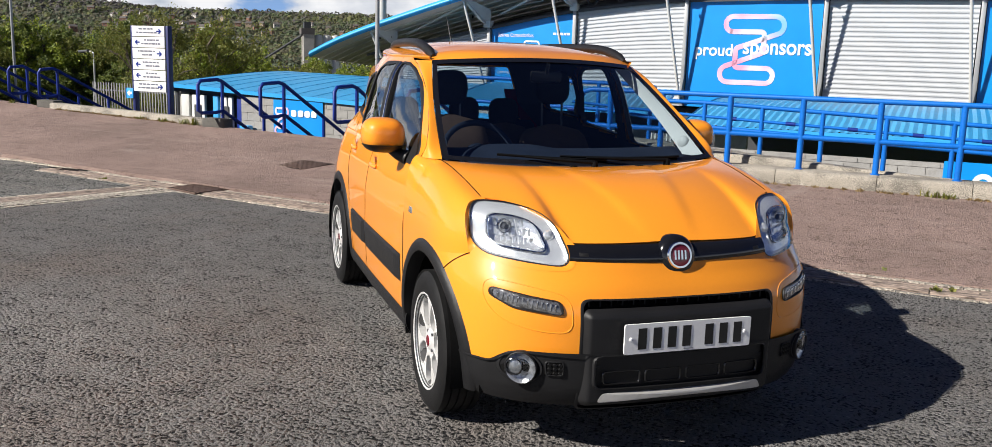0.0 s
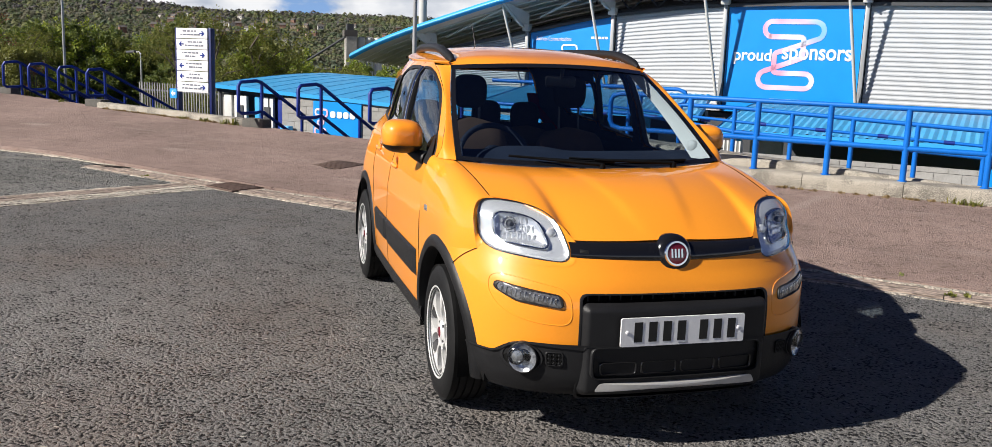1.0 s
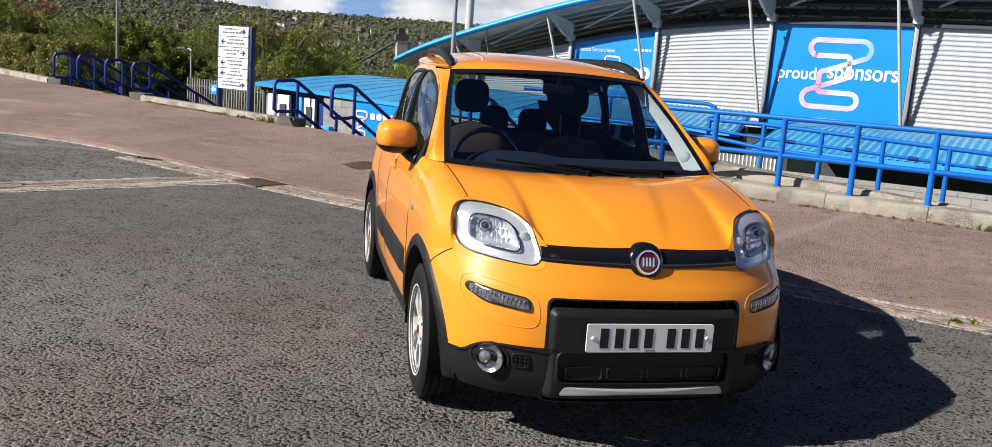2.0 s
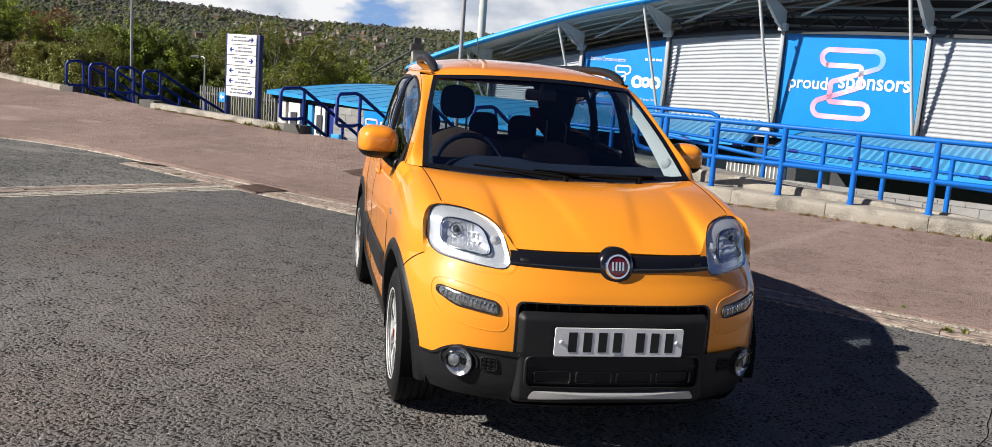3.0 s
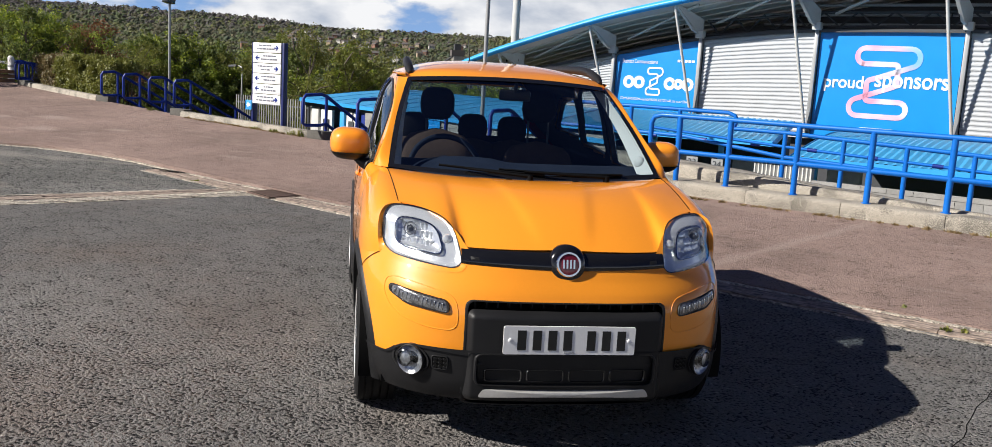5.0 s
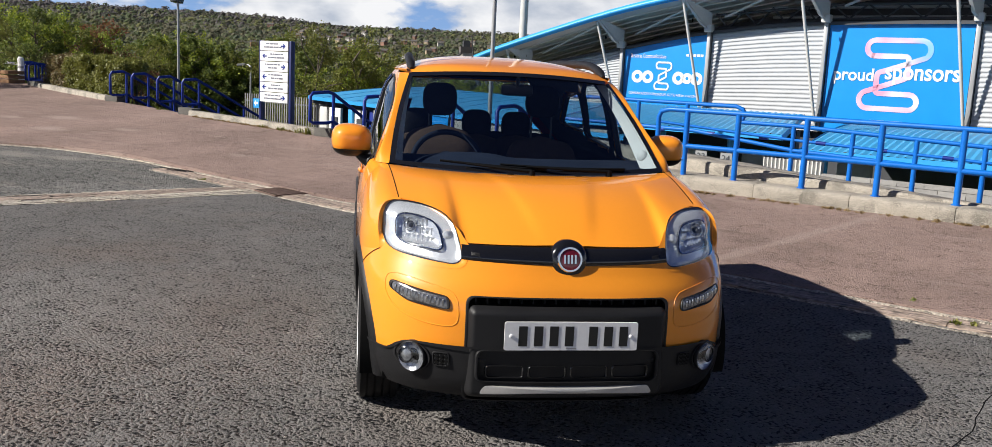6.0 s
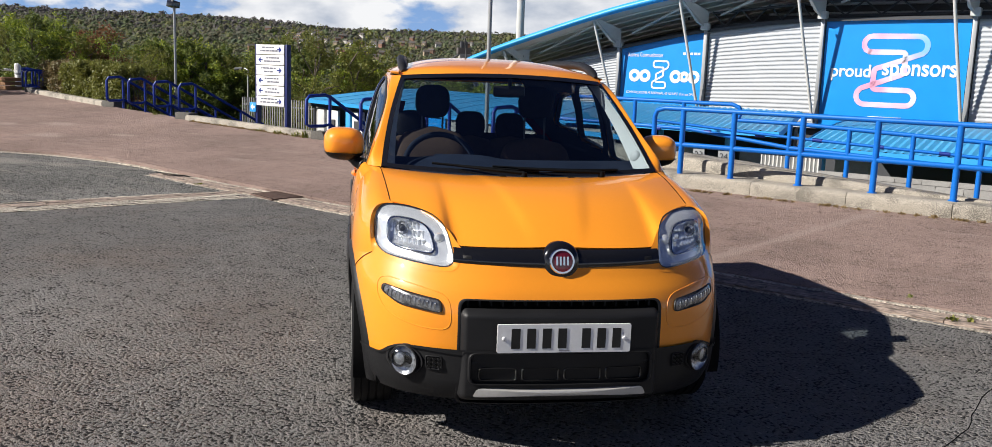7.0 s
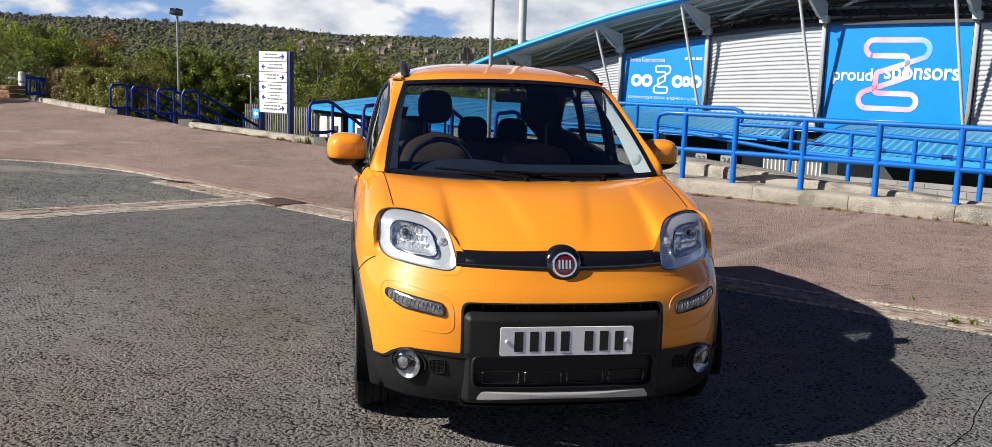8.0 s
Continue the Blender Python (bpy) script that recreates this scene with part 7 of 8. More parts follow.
def seat(u, v, w, head, tall=0.57):
    bk = Geo()

    def cush(a, b):
        th, z = 2 * math.pi * a, b
        wd = w * table(z, [0, 0.15, 0.6, 0.88, 0.97, 1.0], [0.8, 0.97, 1.0, 0.86, 0.6, 0.1])
        dp = 0.075 * table(z, [0, 0.8, 1.0], [1.2, 1.0, 0.35])
        return (u + wd * math.copysign(abs(math.cos(th)) ** 0.6, math.cos(th)), v + 0.17 * z + dp * math.copysign(abs(math.sin(th)) ** 0.7, math.sin(th)), 0.48 + tall * z)
    bk.grid(cush, 36, 20)
    s = bk.make("seat_back", SEAT_BROWN, car, "brown and charcoal cloth seat back")
    Geo().box((u, v - 0.2, 0.48), (2 * w, 0.52, 0.16), bevel=0.05).make("seat_cushion", SEAT_CLOTH, car)
    for dx in (-0.06, 0.06):
        Geo().tube([(u + dx, v + 0.18, 1.02), (u + dx, v + 0.19, head - 0.06)], 0.006, 6).make("headrest_stem", DARK_STEEL, s)
    hr = Geo()

    def blob(a, b):
        th, ph = 2 * math.pi * a, math.pi * (b - 0.5)
        c, sn_ = math.cos(ph), math.sin(ph)
        f = lambda x, e: math.copysign(abs(x) ** e, x)
        return (u + 0.100 * f(math.cos(th), 0.7) * f(c, 0.6), v + 0.19 + 0.05 * f(math.sin(th), 0.7) * f(c, 0.6), head + 0.095 * f(sn_, 0.75))
    hr.grid(blob, 28, 16)
    hr.make("headrest", SEAT_CLOTH, s, "dark cloth headrest")


seat(-0.335, 1.88, 0.225, 1.295, 0.67)
seat(0.27, 1.88, 0.225, 1.305, 0.62)
seat(-0.40, 2.72, 0.19, 1.11)
seat(0.0, 2.72, 0.18, 1.115)
seat(0.27, 2.72, 0.19, 1.11)
Geo().grid(lambda a, b: (-0.52 + 1.04 * a, 1.66 + 1.75 * b, roof_z(-0.52 + 1.04 * a, 1.66 + 1.75 * b) - 0.045), 12, 20).make("headlining", SEAT_CLOTH, car, "dark headlining")
mr = Geo().box((0.02, 1.55, 1.375), (0.17, 0.03, 0.06), bevel=0.014).make("rear_view_mirror", BLACK_PLASTIC, car, "interior mirror")
Geo().tube([(0.02, 1.54, 1.39), (0.02, 1.52, 1.44)], 0.010, 8).make("mirror_stalk", BLACK_PLASTIC, mr)
for sg in (-1, 1):
    g = Geo()
    g.grid(lambda a, b: side_pt(1.16 + (3.40 - 1.16) * a, 0.30 + 1.14 * b, sg, -0.035), 110, 70, lambda u, v, z: not any(inside(v, z, c) for c in (WIN_F, WIN_R, WIN_Q)) and v > table(z, [1.0, 1.1, 1.2, 1.31, 1.41, 1.45], [1.16, 1.2, 1.32, 1.5, 1.72, 1.9]))
    g.make("door_lining", DASH, car, "dark door and pillar lining")
g = Geo()
g.grid(lambda a, b: (lambda p: (p[0] * 0.96, p[1] - 0.04, p[2]))(back_pt(a, b)), 50, 50, lambda u, v, z: not inside(u, z, REAR_WIN))
g.make("tailgate_lining", DASH, car, "dark tailgate lining")
Geo().box((0, 2.05, 0.30), (1.44, 2.6, 0.02)).make("cabin_floor", VOID_BLACK, car)
Geo().box((0, 1.05, 0.62), (1.42, 0.02, 0.66)).make("firewall", VOID_BLACK, car)

# dark shut lines between the panels
def shut(pts, name="shut_line", r=0.0018):
    Geo().tube(pts, r, 5).make(name, VOID_BLACK, car)


for sg in (-1, 1):
    shut([(sg * (wing_edge(0.525 + 0.46 * k / 24).x - 0.001), 0.525 + 0.46 * k / 24, wing_edge(0.525 + 0.46 * k / 24).z + 0.001) for k in range(25)])
    shut([side_pt(table(0.32 + 0.72 * k / 20, [0.3, 0.86, 0.97, 1.06], [1.153, 1.160, 1.130, 1.096]), 0.32 + 0.72 * k / 20, sg, 0.0) for k in range(21)])
    shut([side_pt(2.08, 0.31 + 0.68 * k / 16, sg, 0.0) for k in range(17)])
    shut([side_pt(table(z, [0.30, 0.64, 0.87, 1.07], [2.563, 2.663, 2.743, 2.725]), z, sg, 0.0) for z in [0.62 + 0.44 * k / 14 for k in range(15)]])
    join = []
    for k in range(13):
        v, z = 0.402 + 0.125 * k / 12, 0.738 - 0.085 * (k / 12) ** 1.15
        p, w = power(z), half(z)
        join.append((sg * (w * max(0.0, 1 - ((CORNER - v) / (CORNER - v0(z))) ** p) ** (1 / p) + 0.0022), v - 0.0012, z))
    shut(join, r=0.0015)

# the tail draws in above the bumper line
for ob in [o for o in car.children_recursive if o.type == "MESH" and not (o.parent.name.startswith("wheel") or o.parent.parent and o.parent.parent.name.startswith("wheel"))]:
    for v in ob.data.vertices:
        if v.co.y > 2.9 and ob.matrix_basis.is_identity:
            w = max(0.0, min(1.0, (v.co.z - 0.55) / 0.45))
            v.co.y -= (0.30 * (v.co.y - 2.9)) * w * w * (3 - 2 * w)

# ---- hedges, trees, far woods ----
def sn_of(x, y):
    return 0.8974 * x - 0.4412 * y, 0.4412 * x + 0.8974 * y


def land_z(x, y):
    s, n = sn_of(x, y)
    return ground_z(s, n - edge_n(s))


def polar(az, r):
    return 0.5 + r * math.sin(radians(az)), r * math.cos(radians(az))


def leaf_cloud(centres, count, size, seed, flat=0.6, droop=0.0):
    """Leaves scattered in uneven clumps: centres are (x, y, z, radius)."""
    rng = np.random.default_rng(seed)
    w = np.array([c[3] ** 2 for c in centres])
    idx = rng.choice(len(centres), count, p=w / w.sum())
    c = np.array(centres)[idx]
    d = rng.normal(size=(count, 3))
    d /= np.linalg.norm(d, axis=1)[:, None]
    rad = c[:, 3] * rng.uniform(0.35, 1.08, count)
    p = c[:, :3] + d * rad[:, None] * np.array([1, 1, 0.85])
    p[:, 2] -= droop * rng.random(count) * c[:, 3]
    nrm = d * (1 - flat) + rng.normal(size=(count, 3)) * flat
    nrm /= np.linalg.norm(nrm, axis=1)[:, None]
    a = np.cross(nrm, rng.normal(size=(count, 3)))
    a /= np.linalg.norm(a, axis=1)[:, None]
    b = np.cross(nrm, a)
    sz = size * rng.uniform(0.6, 1.35, count)[:, None]
    v = np.stack([p - a * sz, p - b * sz * 0.55, p + a * sz, p + b * sz * 0.55], 1).reshape(-1, 3)
    f = np.arange(count * 4).reshape(-1, 4)
    return v, f


def leaf_mesh(name, v, f, mat, parent=None, label=""):
    me = bpy.data.meshes.new(name)
    me.from_pydata(v.tolist(), [], f.tolist())
    me.materials.append(mat)
    ob = new(name, me)
    if parent:
        ob.parent = parent
    if label:
        ob["label"] = label
    return ob


def tree(seed, height, spread, leaf, label, leaves=4200, size=0.13, droop=0.0, bare=0.28):
    rnd = random.Random(seed)
    ob = empty("tree", pose(0, 0, 0), label, "tree", "belt of trees")
    tr = Geo()
    top = height * 0.82
    pts = [(0.12 * height * 0.1 * rnd.uniform(-1, 1) * i, 0.12 * height * 0.1 * rnd.uniform(-1, 1) * i, top * i / 6) for i in range(7)]
    tr.tube(pts, [(0.010 if droop else 0.021) * height * (1 - 0.8 * i / 6) for i in range(7)], 8)
    cl = []
    for k in range(18):
        h = height * rnd.uniform(bare, 0.86)
        a = rnd.uniform(0, 2 * math.pi)
        w = spread * (1 - 0.75 * abs((h / height - 0.45) / 0.6) ** 1.6) * rnd.uniform(0.55, 1.1)
        base = Vector(pts[min(6, int(h / top * 6))])
        end = Vector((base.x + w * math.cos(a), base.y + w * math.sin(a), h + height * rnd.uniform(0.02, 0.14)))
        mid = base.lerp(end, 0.5) + Vector((0, 0, 0.03 * height))
        tr.tube([base, mid, end], [(0.005 if droop else 0.008) * height, 0.004 * height, 0.0015 * height], 5)
        cl.append((end.x, end.y, end.z, spread * rnd.uniform(0.26, 0.5)))
        cl.append((mid.x, mid.y, mid.z, spread * rnd.uniform(0.2, 0.36)))
    for k in range(4):
        cl.append((rnd.uniform(-.3, .3), rnd.uniform(-.3, .3), height * rnd.uniform(0.82, 0.97), spread * rnd.uniform(0.16, 0.3)))
    tr.make("trunk", BARK, ob)
    # each spray of leaves breaks up into small tufts with gaps between them
    tuft = []
    for x, y, z, r in cl:
        for k in range(7):
            d = Vector((rnd.gauss(0, 1), rnd.gauss(0, 1), rnd.gauss(0, 0.8))).normalized() * r * rnd.uniform(0.45, 1.0)
            tuft.append((x + d.x, y + d.y, z + d.z, r * rnd.uniform(0.2, 0.42)))
    v, f = leaf_cloud(tuft, leaves, size, seed, droop=droop)
    leaf_mesh("crown", v, f, leaf, ob)
    return ob


kinds = [
    tree(11, 7.4, 2.5, LEAF_SPRING, "broad tree in bright spring leaf", 12000, 0.065),
    tree(12, 7.8, 2.2, LEAF_DARK, "dense dark green tree", 13000, 0.065),
    tree(13, 7.2, 2.3, LEAF_OLIVE, "tree in olive-yellow young leaf", 11000, 0.06),
    tree(14, 8.2, 1.7, LEAF_OLIVE, "slender drooping birch with sparse young leaf", 9000, 0.045, 1.6, 0.2),
    tree(15, 6.4, 2.2, LEAF_RUST, "small tree with reddish young leaf", 8000, 0.06),
]
tops = [max(v.co.z for v in k.children[1].data.vertices) for k in kinds]


def skyline(az):
    """How high the belt of trees stands against the hill, in degrees."""
    return table(az, [-45, -37.2, -36.3, -35.2, -33.6, -32.5, -30.5, -29, -27, -25.6, -24.3, -22, -20.2, -18.6, -17.6, -16.8, -16.1, -15.4, -13, -6], [3.2, 3.1, 1.6, 1.8, 1.8, 1.3, 1.1, 1.1, 1.0, 0.9, 0.5, 1.0, 0.8, 0.9, 1.5, 1.3, 0.4, -0.2, -0.35, -0.5])


rnd = random.Random(5)
placed = set()
belt = []
for k in range(40):
    az = -46 + 40 * (k + rnd.uniform(0, 0.9)) / 40
    belt.append((az, rnd.uniform(34, 42) if az < -25 else rnd.uniform(38, 46), rnd.choice([0, 0, 1, 2, 2, 3]), rnd.uniform(0.88, 1.0)))
for k in range(16):
    belt.append((-46 + 40 * (k + rnd.random()) / 16, rnd.uniform(48, 58), rnd.choice([0, 1, 2, 2, 0]), rnd.uniform(0.8, 0.95)))
belt += [(-37.6, 31, 3, 1.0), (-35.0, 33, 1, 1.0), (-33.6, 34, 0, 1.0), (-32.2, 35, 4, 1.0), (-24.2, 34, 3, 0.95), (-19.8, 36, 3, 1.12), (-21.4, 37, 3, 1.0), (-40, 30, 1, 1.0), (-29.0, 30.0, 1, 0.93), (-27.0, 30, 1, 0.95), (-17.6, 38, 2, 1.0)]
for az, r, kd, f in belt:
    if abs(az + 23.3) < 1.9 or abs(az + 27.7) < 1.9:
        r = max(r, 43.5)
    x, y = polar(az, r)
    base = land_z(x, y) - 0.2
    sc = f * (1.47 + r * math.tan(radians(skyline(az))) - base) / tops[kd]
    m = pose(x, y, base, 0, 0, rnd.uniform(0, 360)) @ Matrix.Scale(sc, 4)
    if kd not in placed:
        placed.add(kd)
        kinds[kd].matrix_world = m
    else:
        o = copy_thing(kinds[kd], m)
        o.matrix_basis = m


# clipped hedge mounds behind the far kerb wall
def hedge(s, w, h, leaf, label, seed):
    n = edge_n(s) + 0.7
    ob = empty("hedge", SN @ pose(s, n, pave_z(edge_n(s)) - 0.1), label, "hedge", "hedges")
    rr = random.Random(seed)
    cl = []
    for _ in range(95):
        x, y, z = rr.uniform(-w / 2, w / 2), rr.uniform(-0.25, 0.55), h * rr.uniform(0.06, 0.9)
        side = rr.random()
        y, z = (-0.25 + rr.uniform(-0.03, 0.03), z) if side < 0.5 else (y, h * rr.uniform(0.84, 0.94)) if side < 0.8 else (y, z)
        cl.append((x, y, z, rr.uniform(0.10, 0.19)))
    v, f = leaf_cloud(cl, 15000, 0.030, seed, flat=0.45)
    leaf_mesh("foliage", v, f, leaf, ob)
    tw = Geo()
    for k in range(12):
        x = rr.uniform(-w / 2, w / 2)
        tw.tube([(x, 0.2, -0.3), (x + rr.uniform(-.1, .1), 0.2, h * 0.4), (x + rr.uniform(-.2, .2), rr.uniform(0, .4), h * 0.85)], [0.014, 0.01, 0.004], 5)
    tw.make("woody_growth", BARK, ob)


hedge(-24.4, 1.3, 1.0, HEDGE_BROWN, "dense hedge with brownish young leaves", 31)
hedge(-23.4, 1.3, 1.08, HEDGE_BROWN, "dense hedge with brownish young leaves", 32)
hedge(-22.4, 1.4, 1.1, HEDGE_GREEN, "dense hedge in fresh green leaf", 33)
hedge(-21.3, 1.5, 1.12, HEDGE_GREEN, "rounded hedge in yellow-green leaf", 34)
hedge(-20.2, 1.1, 1.05, HEDGE_GREEN, "rounded hedge in yellow-green leaf", 35)


# shrubs on the embankment below
def shrubs():
    cl = []
    rr = random.Random(8)
    for k in range(150):
        az = rr.uniform(-46, -13)
        r = rr.uniform(36, 44) if az > -24.5 or az < -33 else rr.uniform(29, 36)
        if abs(az + 23.3) < 1.2 or abs(az + 27.7) < 1.2:
            r = rr.uniform(40, 44)
        x, y = polar(az, r)
        cl.append((x, y, land_z(x, y) + rr.uniform(0.3, 1.7), rr.uniform(0.5, 1.0)))
    v, f = leaf_cloud(cl, 46000, 0.06, 9)
    ob = leaf_mesh("shrubs", v, f, LEAF_DARK)
    tagged(ob, "tangled green shrubs on the embankment", "shrubs", kind="stuff")


shrubs()


def far_woods():
    """Crowns of many small clumps all over the hill and the valley floor, sorted by kind of tree; the ridge's kind has
    haze in its colour.
    """
    rng = np.random.default_rng(4)
    kinds_ = [[], [], [], [], []]
    total = 0
    while total < 34000:
        az, r = rng.uniform(-43, -4), 170 * (12.3 ** rng.random())
        if r < 420 and rng.random() < 0.35:
            continue
        x, y = polar(az, r)
        sz = rng.uniform(1.3, 2.5) * (0.8 + r / 3000) * (1.6 if rng.random() < 0.18 else 1.0)
        belt_ = noise.noise(Vector((x / 90, y / 140, 1.7))) + 0.35 * rng.normal()
        # share of crowns greyed for haze, growing with distance along the ridge
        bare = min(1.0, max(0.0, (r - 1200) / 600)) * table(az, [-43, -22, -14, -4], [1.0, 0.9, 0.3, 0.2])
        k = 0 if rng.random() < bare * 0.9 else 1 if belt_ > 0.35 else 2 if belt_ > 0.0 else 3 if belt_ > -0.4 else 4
        kinds_[k].append((x, y, land_z(x, y) + sz * rng.uniform(0.4, 1.2), sz))
        total += 1
    for cl, mat, label in zip(kinds_, WOODS, ("distant ridge woods with haze put into their grey-brown colour", "distant trees in yellow-green leaf", "distant trees in fresh green leaf", "distant trees in olive young leaf", "distant dark green trees")):
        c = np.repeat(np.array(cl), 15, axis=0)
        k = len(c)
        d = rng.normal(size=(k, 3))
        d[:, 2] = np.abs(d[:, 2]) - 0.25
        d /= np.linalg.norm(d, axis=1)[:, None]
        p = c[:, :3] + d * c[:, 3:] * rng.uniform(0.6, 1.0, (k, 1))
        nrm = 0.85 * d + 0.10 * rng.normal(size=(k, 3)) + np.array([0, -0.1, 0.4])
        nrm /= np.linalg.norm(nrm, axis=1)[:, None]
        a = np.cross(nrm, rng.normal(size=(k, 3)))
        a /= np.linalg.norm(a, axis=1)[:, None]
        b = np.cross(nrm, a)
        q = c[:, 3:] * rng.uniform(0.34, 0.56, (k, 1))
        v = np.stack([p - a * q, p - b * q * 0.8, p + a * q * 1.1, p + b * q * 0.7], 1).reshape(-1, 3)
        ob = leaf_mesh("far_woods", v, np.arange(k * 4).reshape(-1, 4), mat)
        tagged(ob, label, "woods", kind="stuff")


far_woods()


# houses across the valley
def house(az, r, w, wall, seed):
    x, y = polar(az, r)
    rr = random.Random(seed)
    z = land_z(x, y) + 3.0
    ob = empty("house", pose(x, y, z, 0, 0, rr.uniform(-40, 40)), "distant gabled house among trees", "house", "hillside houses")
    h, d = w * 0.55, w * 0.7
    Geo().box((0, 0, h / 2 - 1), (w, d, h + 2)).make("wall", wall, ob, smooth=False)
    g = Geo()
    g.add([(-w / 2 - .3, -d / 2 - .4, h), (w / 2 + .3, -d / 2 - .4, h), (w / 2 + .3, d / 2 + .4, h), (-w / 2 - .3, d / 2 + .4, h), (-w / 2 - .3, 0, h + w * 0.32), (w / 2 + .3, 0, h + w * 0.32)], [(0, 1, 5, 4), (2, 3, 4, 5), (0, 4, 3), (1, 2, 5), (0, 3, 2, 1)])
    g.make("roof", SLATE, ob, smooth=False)
    Geo().box((w * 0.3, 0, h + w * 0.36), (w * 0.1, w * 0.1, w * 0.3)).make("chimney", BRICK_RED, ob, smooth=False)
    for i in (-1, 1):
        Geo().box((i * w * 0.25, -d / 2 - 0.03, h * 0.6), (w * 0.16, 0.06, h * 0.25)).make("window", DARK_STEEL, ob, smooth=False)


SLATE = pbr("slate", (0.10, 0.09, 0.085), 0.8, var=0.2, scale=1)
RENDER_WHITE = pbr("white_render", (0.48, 0.46, 0.43), 0.85, var=0.1, scale=0.5)
SANDSTONE = pbr("sandstone", (0.34, 0.27, 0.19), 0.9, var=0.2, scale=0.5)
hr_ = random.Random(21)
for k in range(60):
    house(hr_.uniform(-22.5, -13) if k % 3 else hr_.uniform(-24, -8), hr_.uniform(960, 1400), hr_.uniform(5, 8), hr_.choice([RENDER_WHITE, BRICK_RED, BRICK_RED, SANDSTONE]), k)
house(-13.6, 260, 9, RENDER_WHITE, 91)
house(-12.9, 270, 11, SANDSTONE, 92)
house(-13.2, 250, 8, SANDSTONE, 93)


def mill(az, r):
    x, y = polar(az, r)
    ob = empty("mill_building", pose(x, y, land_z(x, y), 0, 0, 20), "distant pale stone mill with metal silos", "building")
    z = 1.8 - land_z(x, y)
    Geo().box((0, 0, (z + 4.0) / 2), (2.6, 3, z + 4.0)).make("tower", SILO_GREY, ob, smooth=False)
    Geo().box((-0.2, 0, z + 4.7), (3.2, 3.2, 1.5)).make("head_house", SLATE, ob, smooth=False)
    Geo().box((-0.2, 0, z + 6.2), (1.6, 2.0, 1.5)).make("hoist", DARK_STEEL, ob, smooth=False)
    Geo().box((-6, 0, (z - 4) / 2), (9, 8, z - 4)).make("shed", SLATE, ob, smooth=False)
    for k in range(3):
        Geo().lathe([(0, z + 4.0), (0.9, z + 3.8), (1.0, z + 3.2), (1.0, 0)], 16, Matrix.Translation((2.6 + 2.1 * k, 0, 0))).make("silo", PALE_STEEL, ob)
    Geo().tube([(-14, 0, z - 4.5), (-1, 0, z + 4.0)], 0.3, 6).make("conveyor", DARK_STEEL, ob)


SILO_GREY = pbr("old_concrete", (0.42, 0.40, 0.36), 0.85, var=0.2, scale=0.6)
mill(-11.2, 235)


PLANTER_WOOD = pbr("weathered_timber", (0.22, 0.12, 0.06), 0.85, var=0.3, scale=6, stretch=(0.2, 1, 1))
# ---- far end of the plaza: bollards, barrier, planter ----
for s, n in ((-27.55, 15.1), (-27.33, 15.0), (-27.08, 14.9)):
    ob = empty("bollard", SN @ pose(s, n, pave_z(n) - 0.75), "white painted steel bollard", "bollard", "white bollards")
    Geo().lathe([(0.0, 1.52), (0.05, 1.51), (0.07, 1.46), (0.07, 0.0)], 16).make("post", WHITE_PRINT, ob)
    Geo().lathe([(0.073, 1.25), (0.075, 1.24), (0.075, 1.20), (0.073, 1.19)], 16).make("band", GREY_STEEL, ob)
ob = empty("barrier", SN @ pose(-28.3, edge_n(-28.3) + 0.65, pave_z(15) + 0.42), "white horizontal barrier bar between posts", "barrier")
Geo().tube([(0.0, 0, 0.1), (-7, 1.5, 0.1)], 0.045, 10).make("bar", WHITE_PRINT, ob)
Geo().tube([(-7, 1.5, -1.2), (-7, 1.5, 0.15)], 0.05, 10).make("post", WHITE_PRINT, ob)
ob = empty("planter", SN @ pose(-27.3, edge_n(-27.3) - 0.2, pave_z(14.8) - 0.02), "weathered brown timber planter box", "planter")
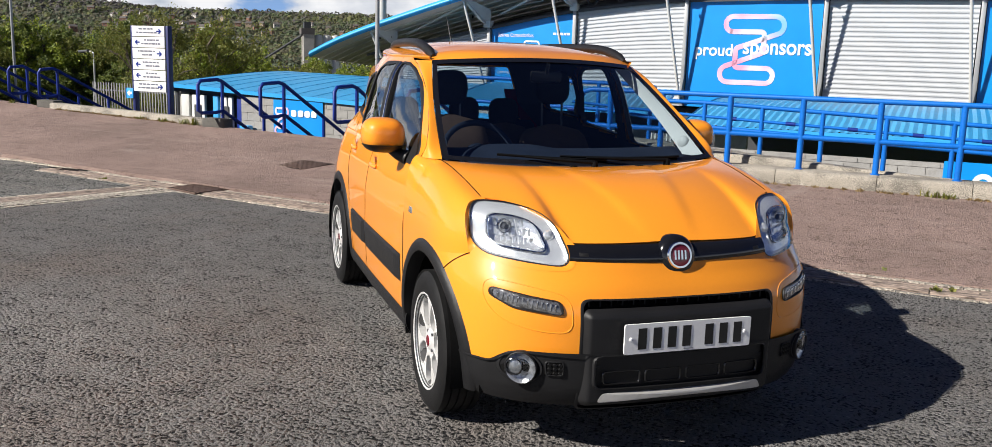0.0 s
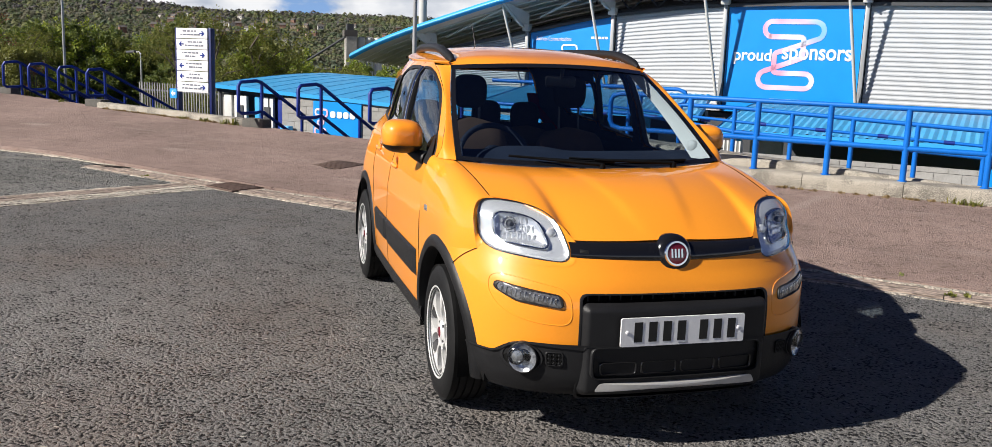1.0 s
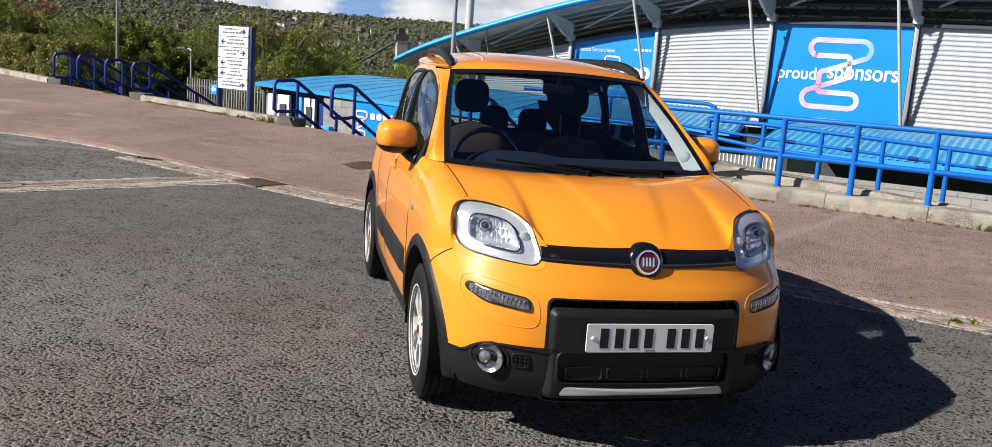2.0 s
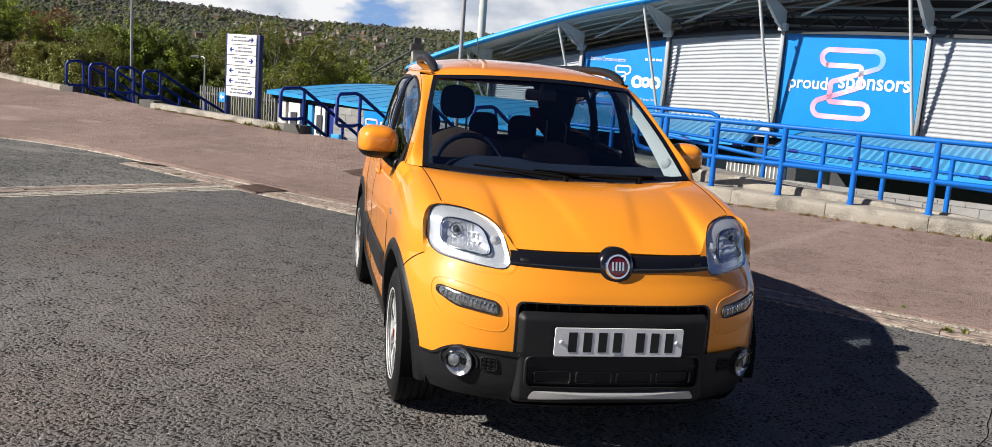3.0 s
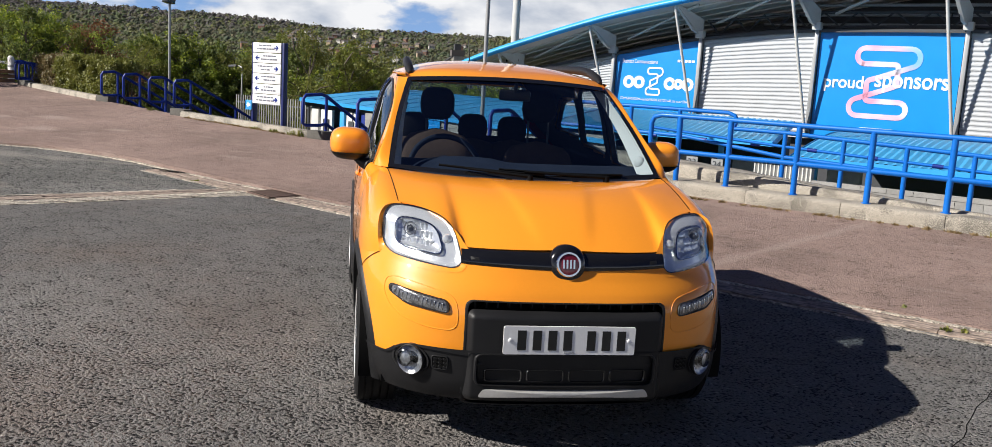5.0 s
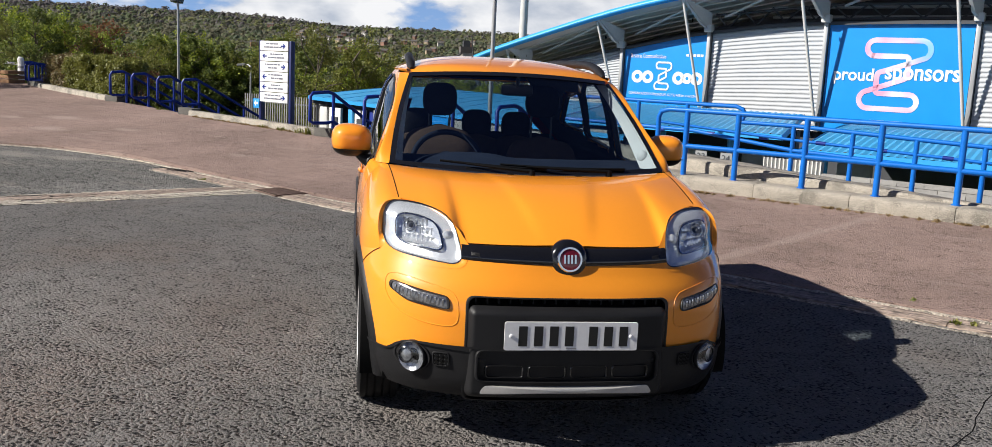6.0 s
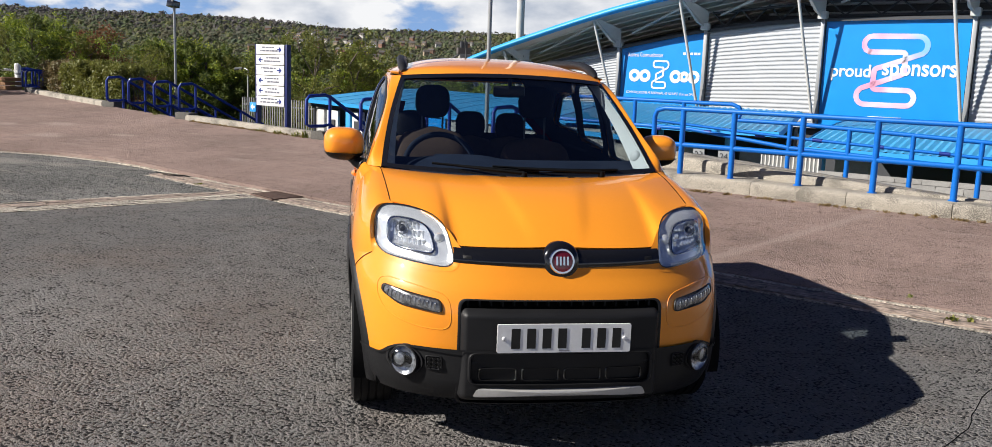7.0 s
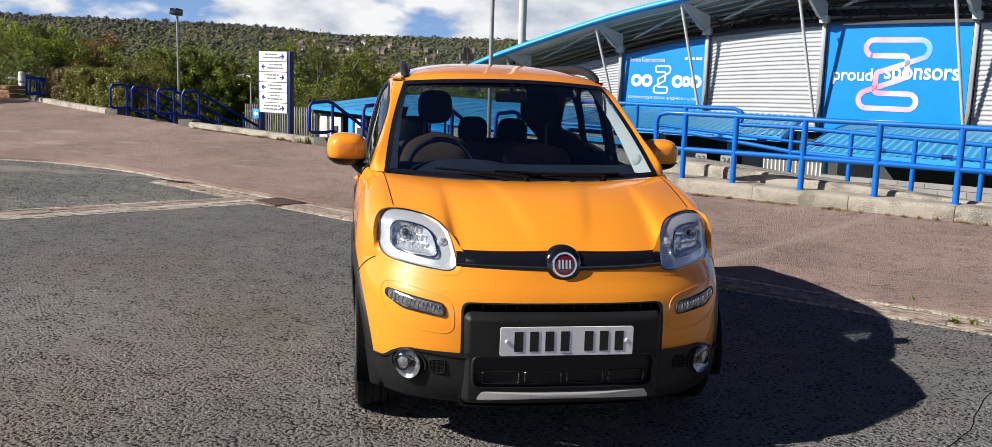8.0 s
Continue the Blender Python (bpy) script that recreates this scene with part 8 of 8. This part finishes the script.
for k in range(3):
    Geo().box((0, 0, 0.07 + 0.13 * k), (0.6, 0.5, 0.10), bevel=0.01).make("plank", PLANTER_WOOD, ob)


# ---- weeds and dry tufts at the wall feet ----
def tufts(name, spots, leaf, label, seed):
    rr = random.Random(seed)
    g = Geo()
    for s, n, h in spots:
        for k in range(26):
            x, y = s + rr.gauss(0, h * 0.5), n + rr.gauss(0, 0.025)
            z = pave_z(n)
            a = rr.uniform(0, 6.28)
            lean = rr.uniform(0.1, 0.7) * h
            w = 0.004 + 0.006 * rr.random()
            hh = h * rr.uniform(0.4, 1.1)
            dx, dy = math.cos(a), math.sin(a)
            g.add([(x - dy * w, y + dx * w, z), (x + dy * w, y - dx * w, z), (x + dx * lean * 0.5 + dy * w, y + dy * lean * 0.5 - dx * w, z + hh * 0.6), (x + dx * lean, y + dy * lean, z + hh), (x + dx * lean * 0.5 - dy * w, y + dy * lean * 0.5 + dx * w, z + hh * 0.6)], [(0, 1, 2, 3, 4)])
    ob = g.make(name, leaf, smooth=False, fix=False)
    ob.matrix_world = SN
    tagged(ob, label, "weeds", kind="stuff")


rr = random.Random(77)
tufts("dry_weeds", [(rr.uniform(-4, 5), edge_n(0) - 0.03, rr.uniform(0.01, 0.04)) for _ in range(130)] + [(-10.9 - 4 * k / 40, edge_n(-10.9 - 4 * k / 40) - 0.03, rr.uniform(0.02, 0.05)) for k in range(40)], LEAF_DRY, "dry yellowish weeds along the wall foot", 1)
tufts("green_weeds", [(-0.1, edge_n(0) - 0.04, 0.09), (0.05, edge_n(0) - 0.05, 0.07), (-10.9, edge_n(-10.9) - 0.04, 0.13), (-11.15, edge_n(-11.15) - 0.04, 0.1), (-11.7, edge_n(-11.7) - 0.04, 0.09), (-12.3, edge_n(-12.3) - 0.04, 0.07), (-0.35, 7.2, 0.02), (0.0, 6.75, 0.03), (0.1, 6.8, 0.02), (-8.3, 7.25, 0.02), (-16.6, edge_n(-16.6), 0.08)], LEAF_OLIVE, "small green weeds in joints of the paving", 2)
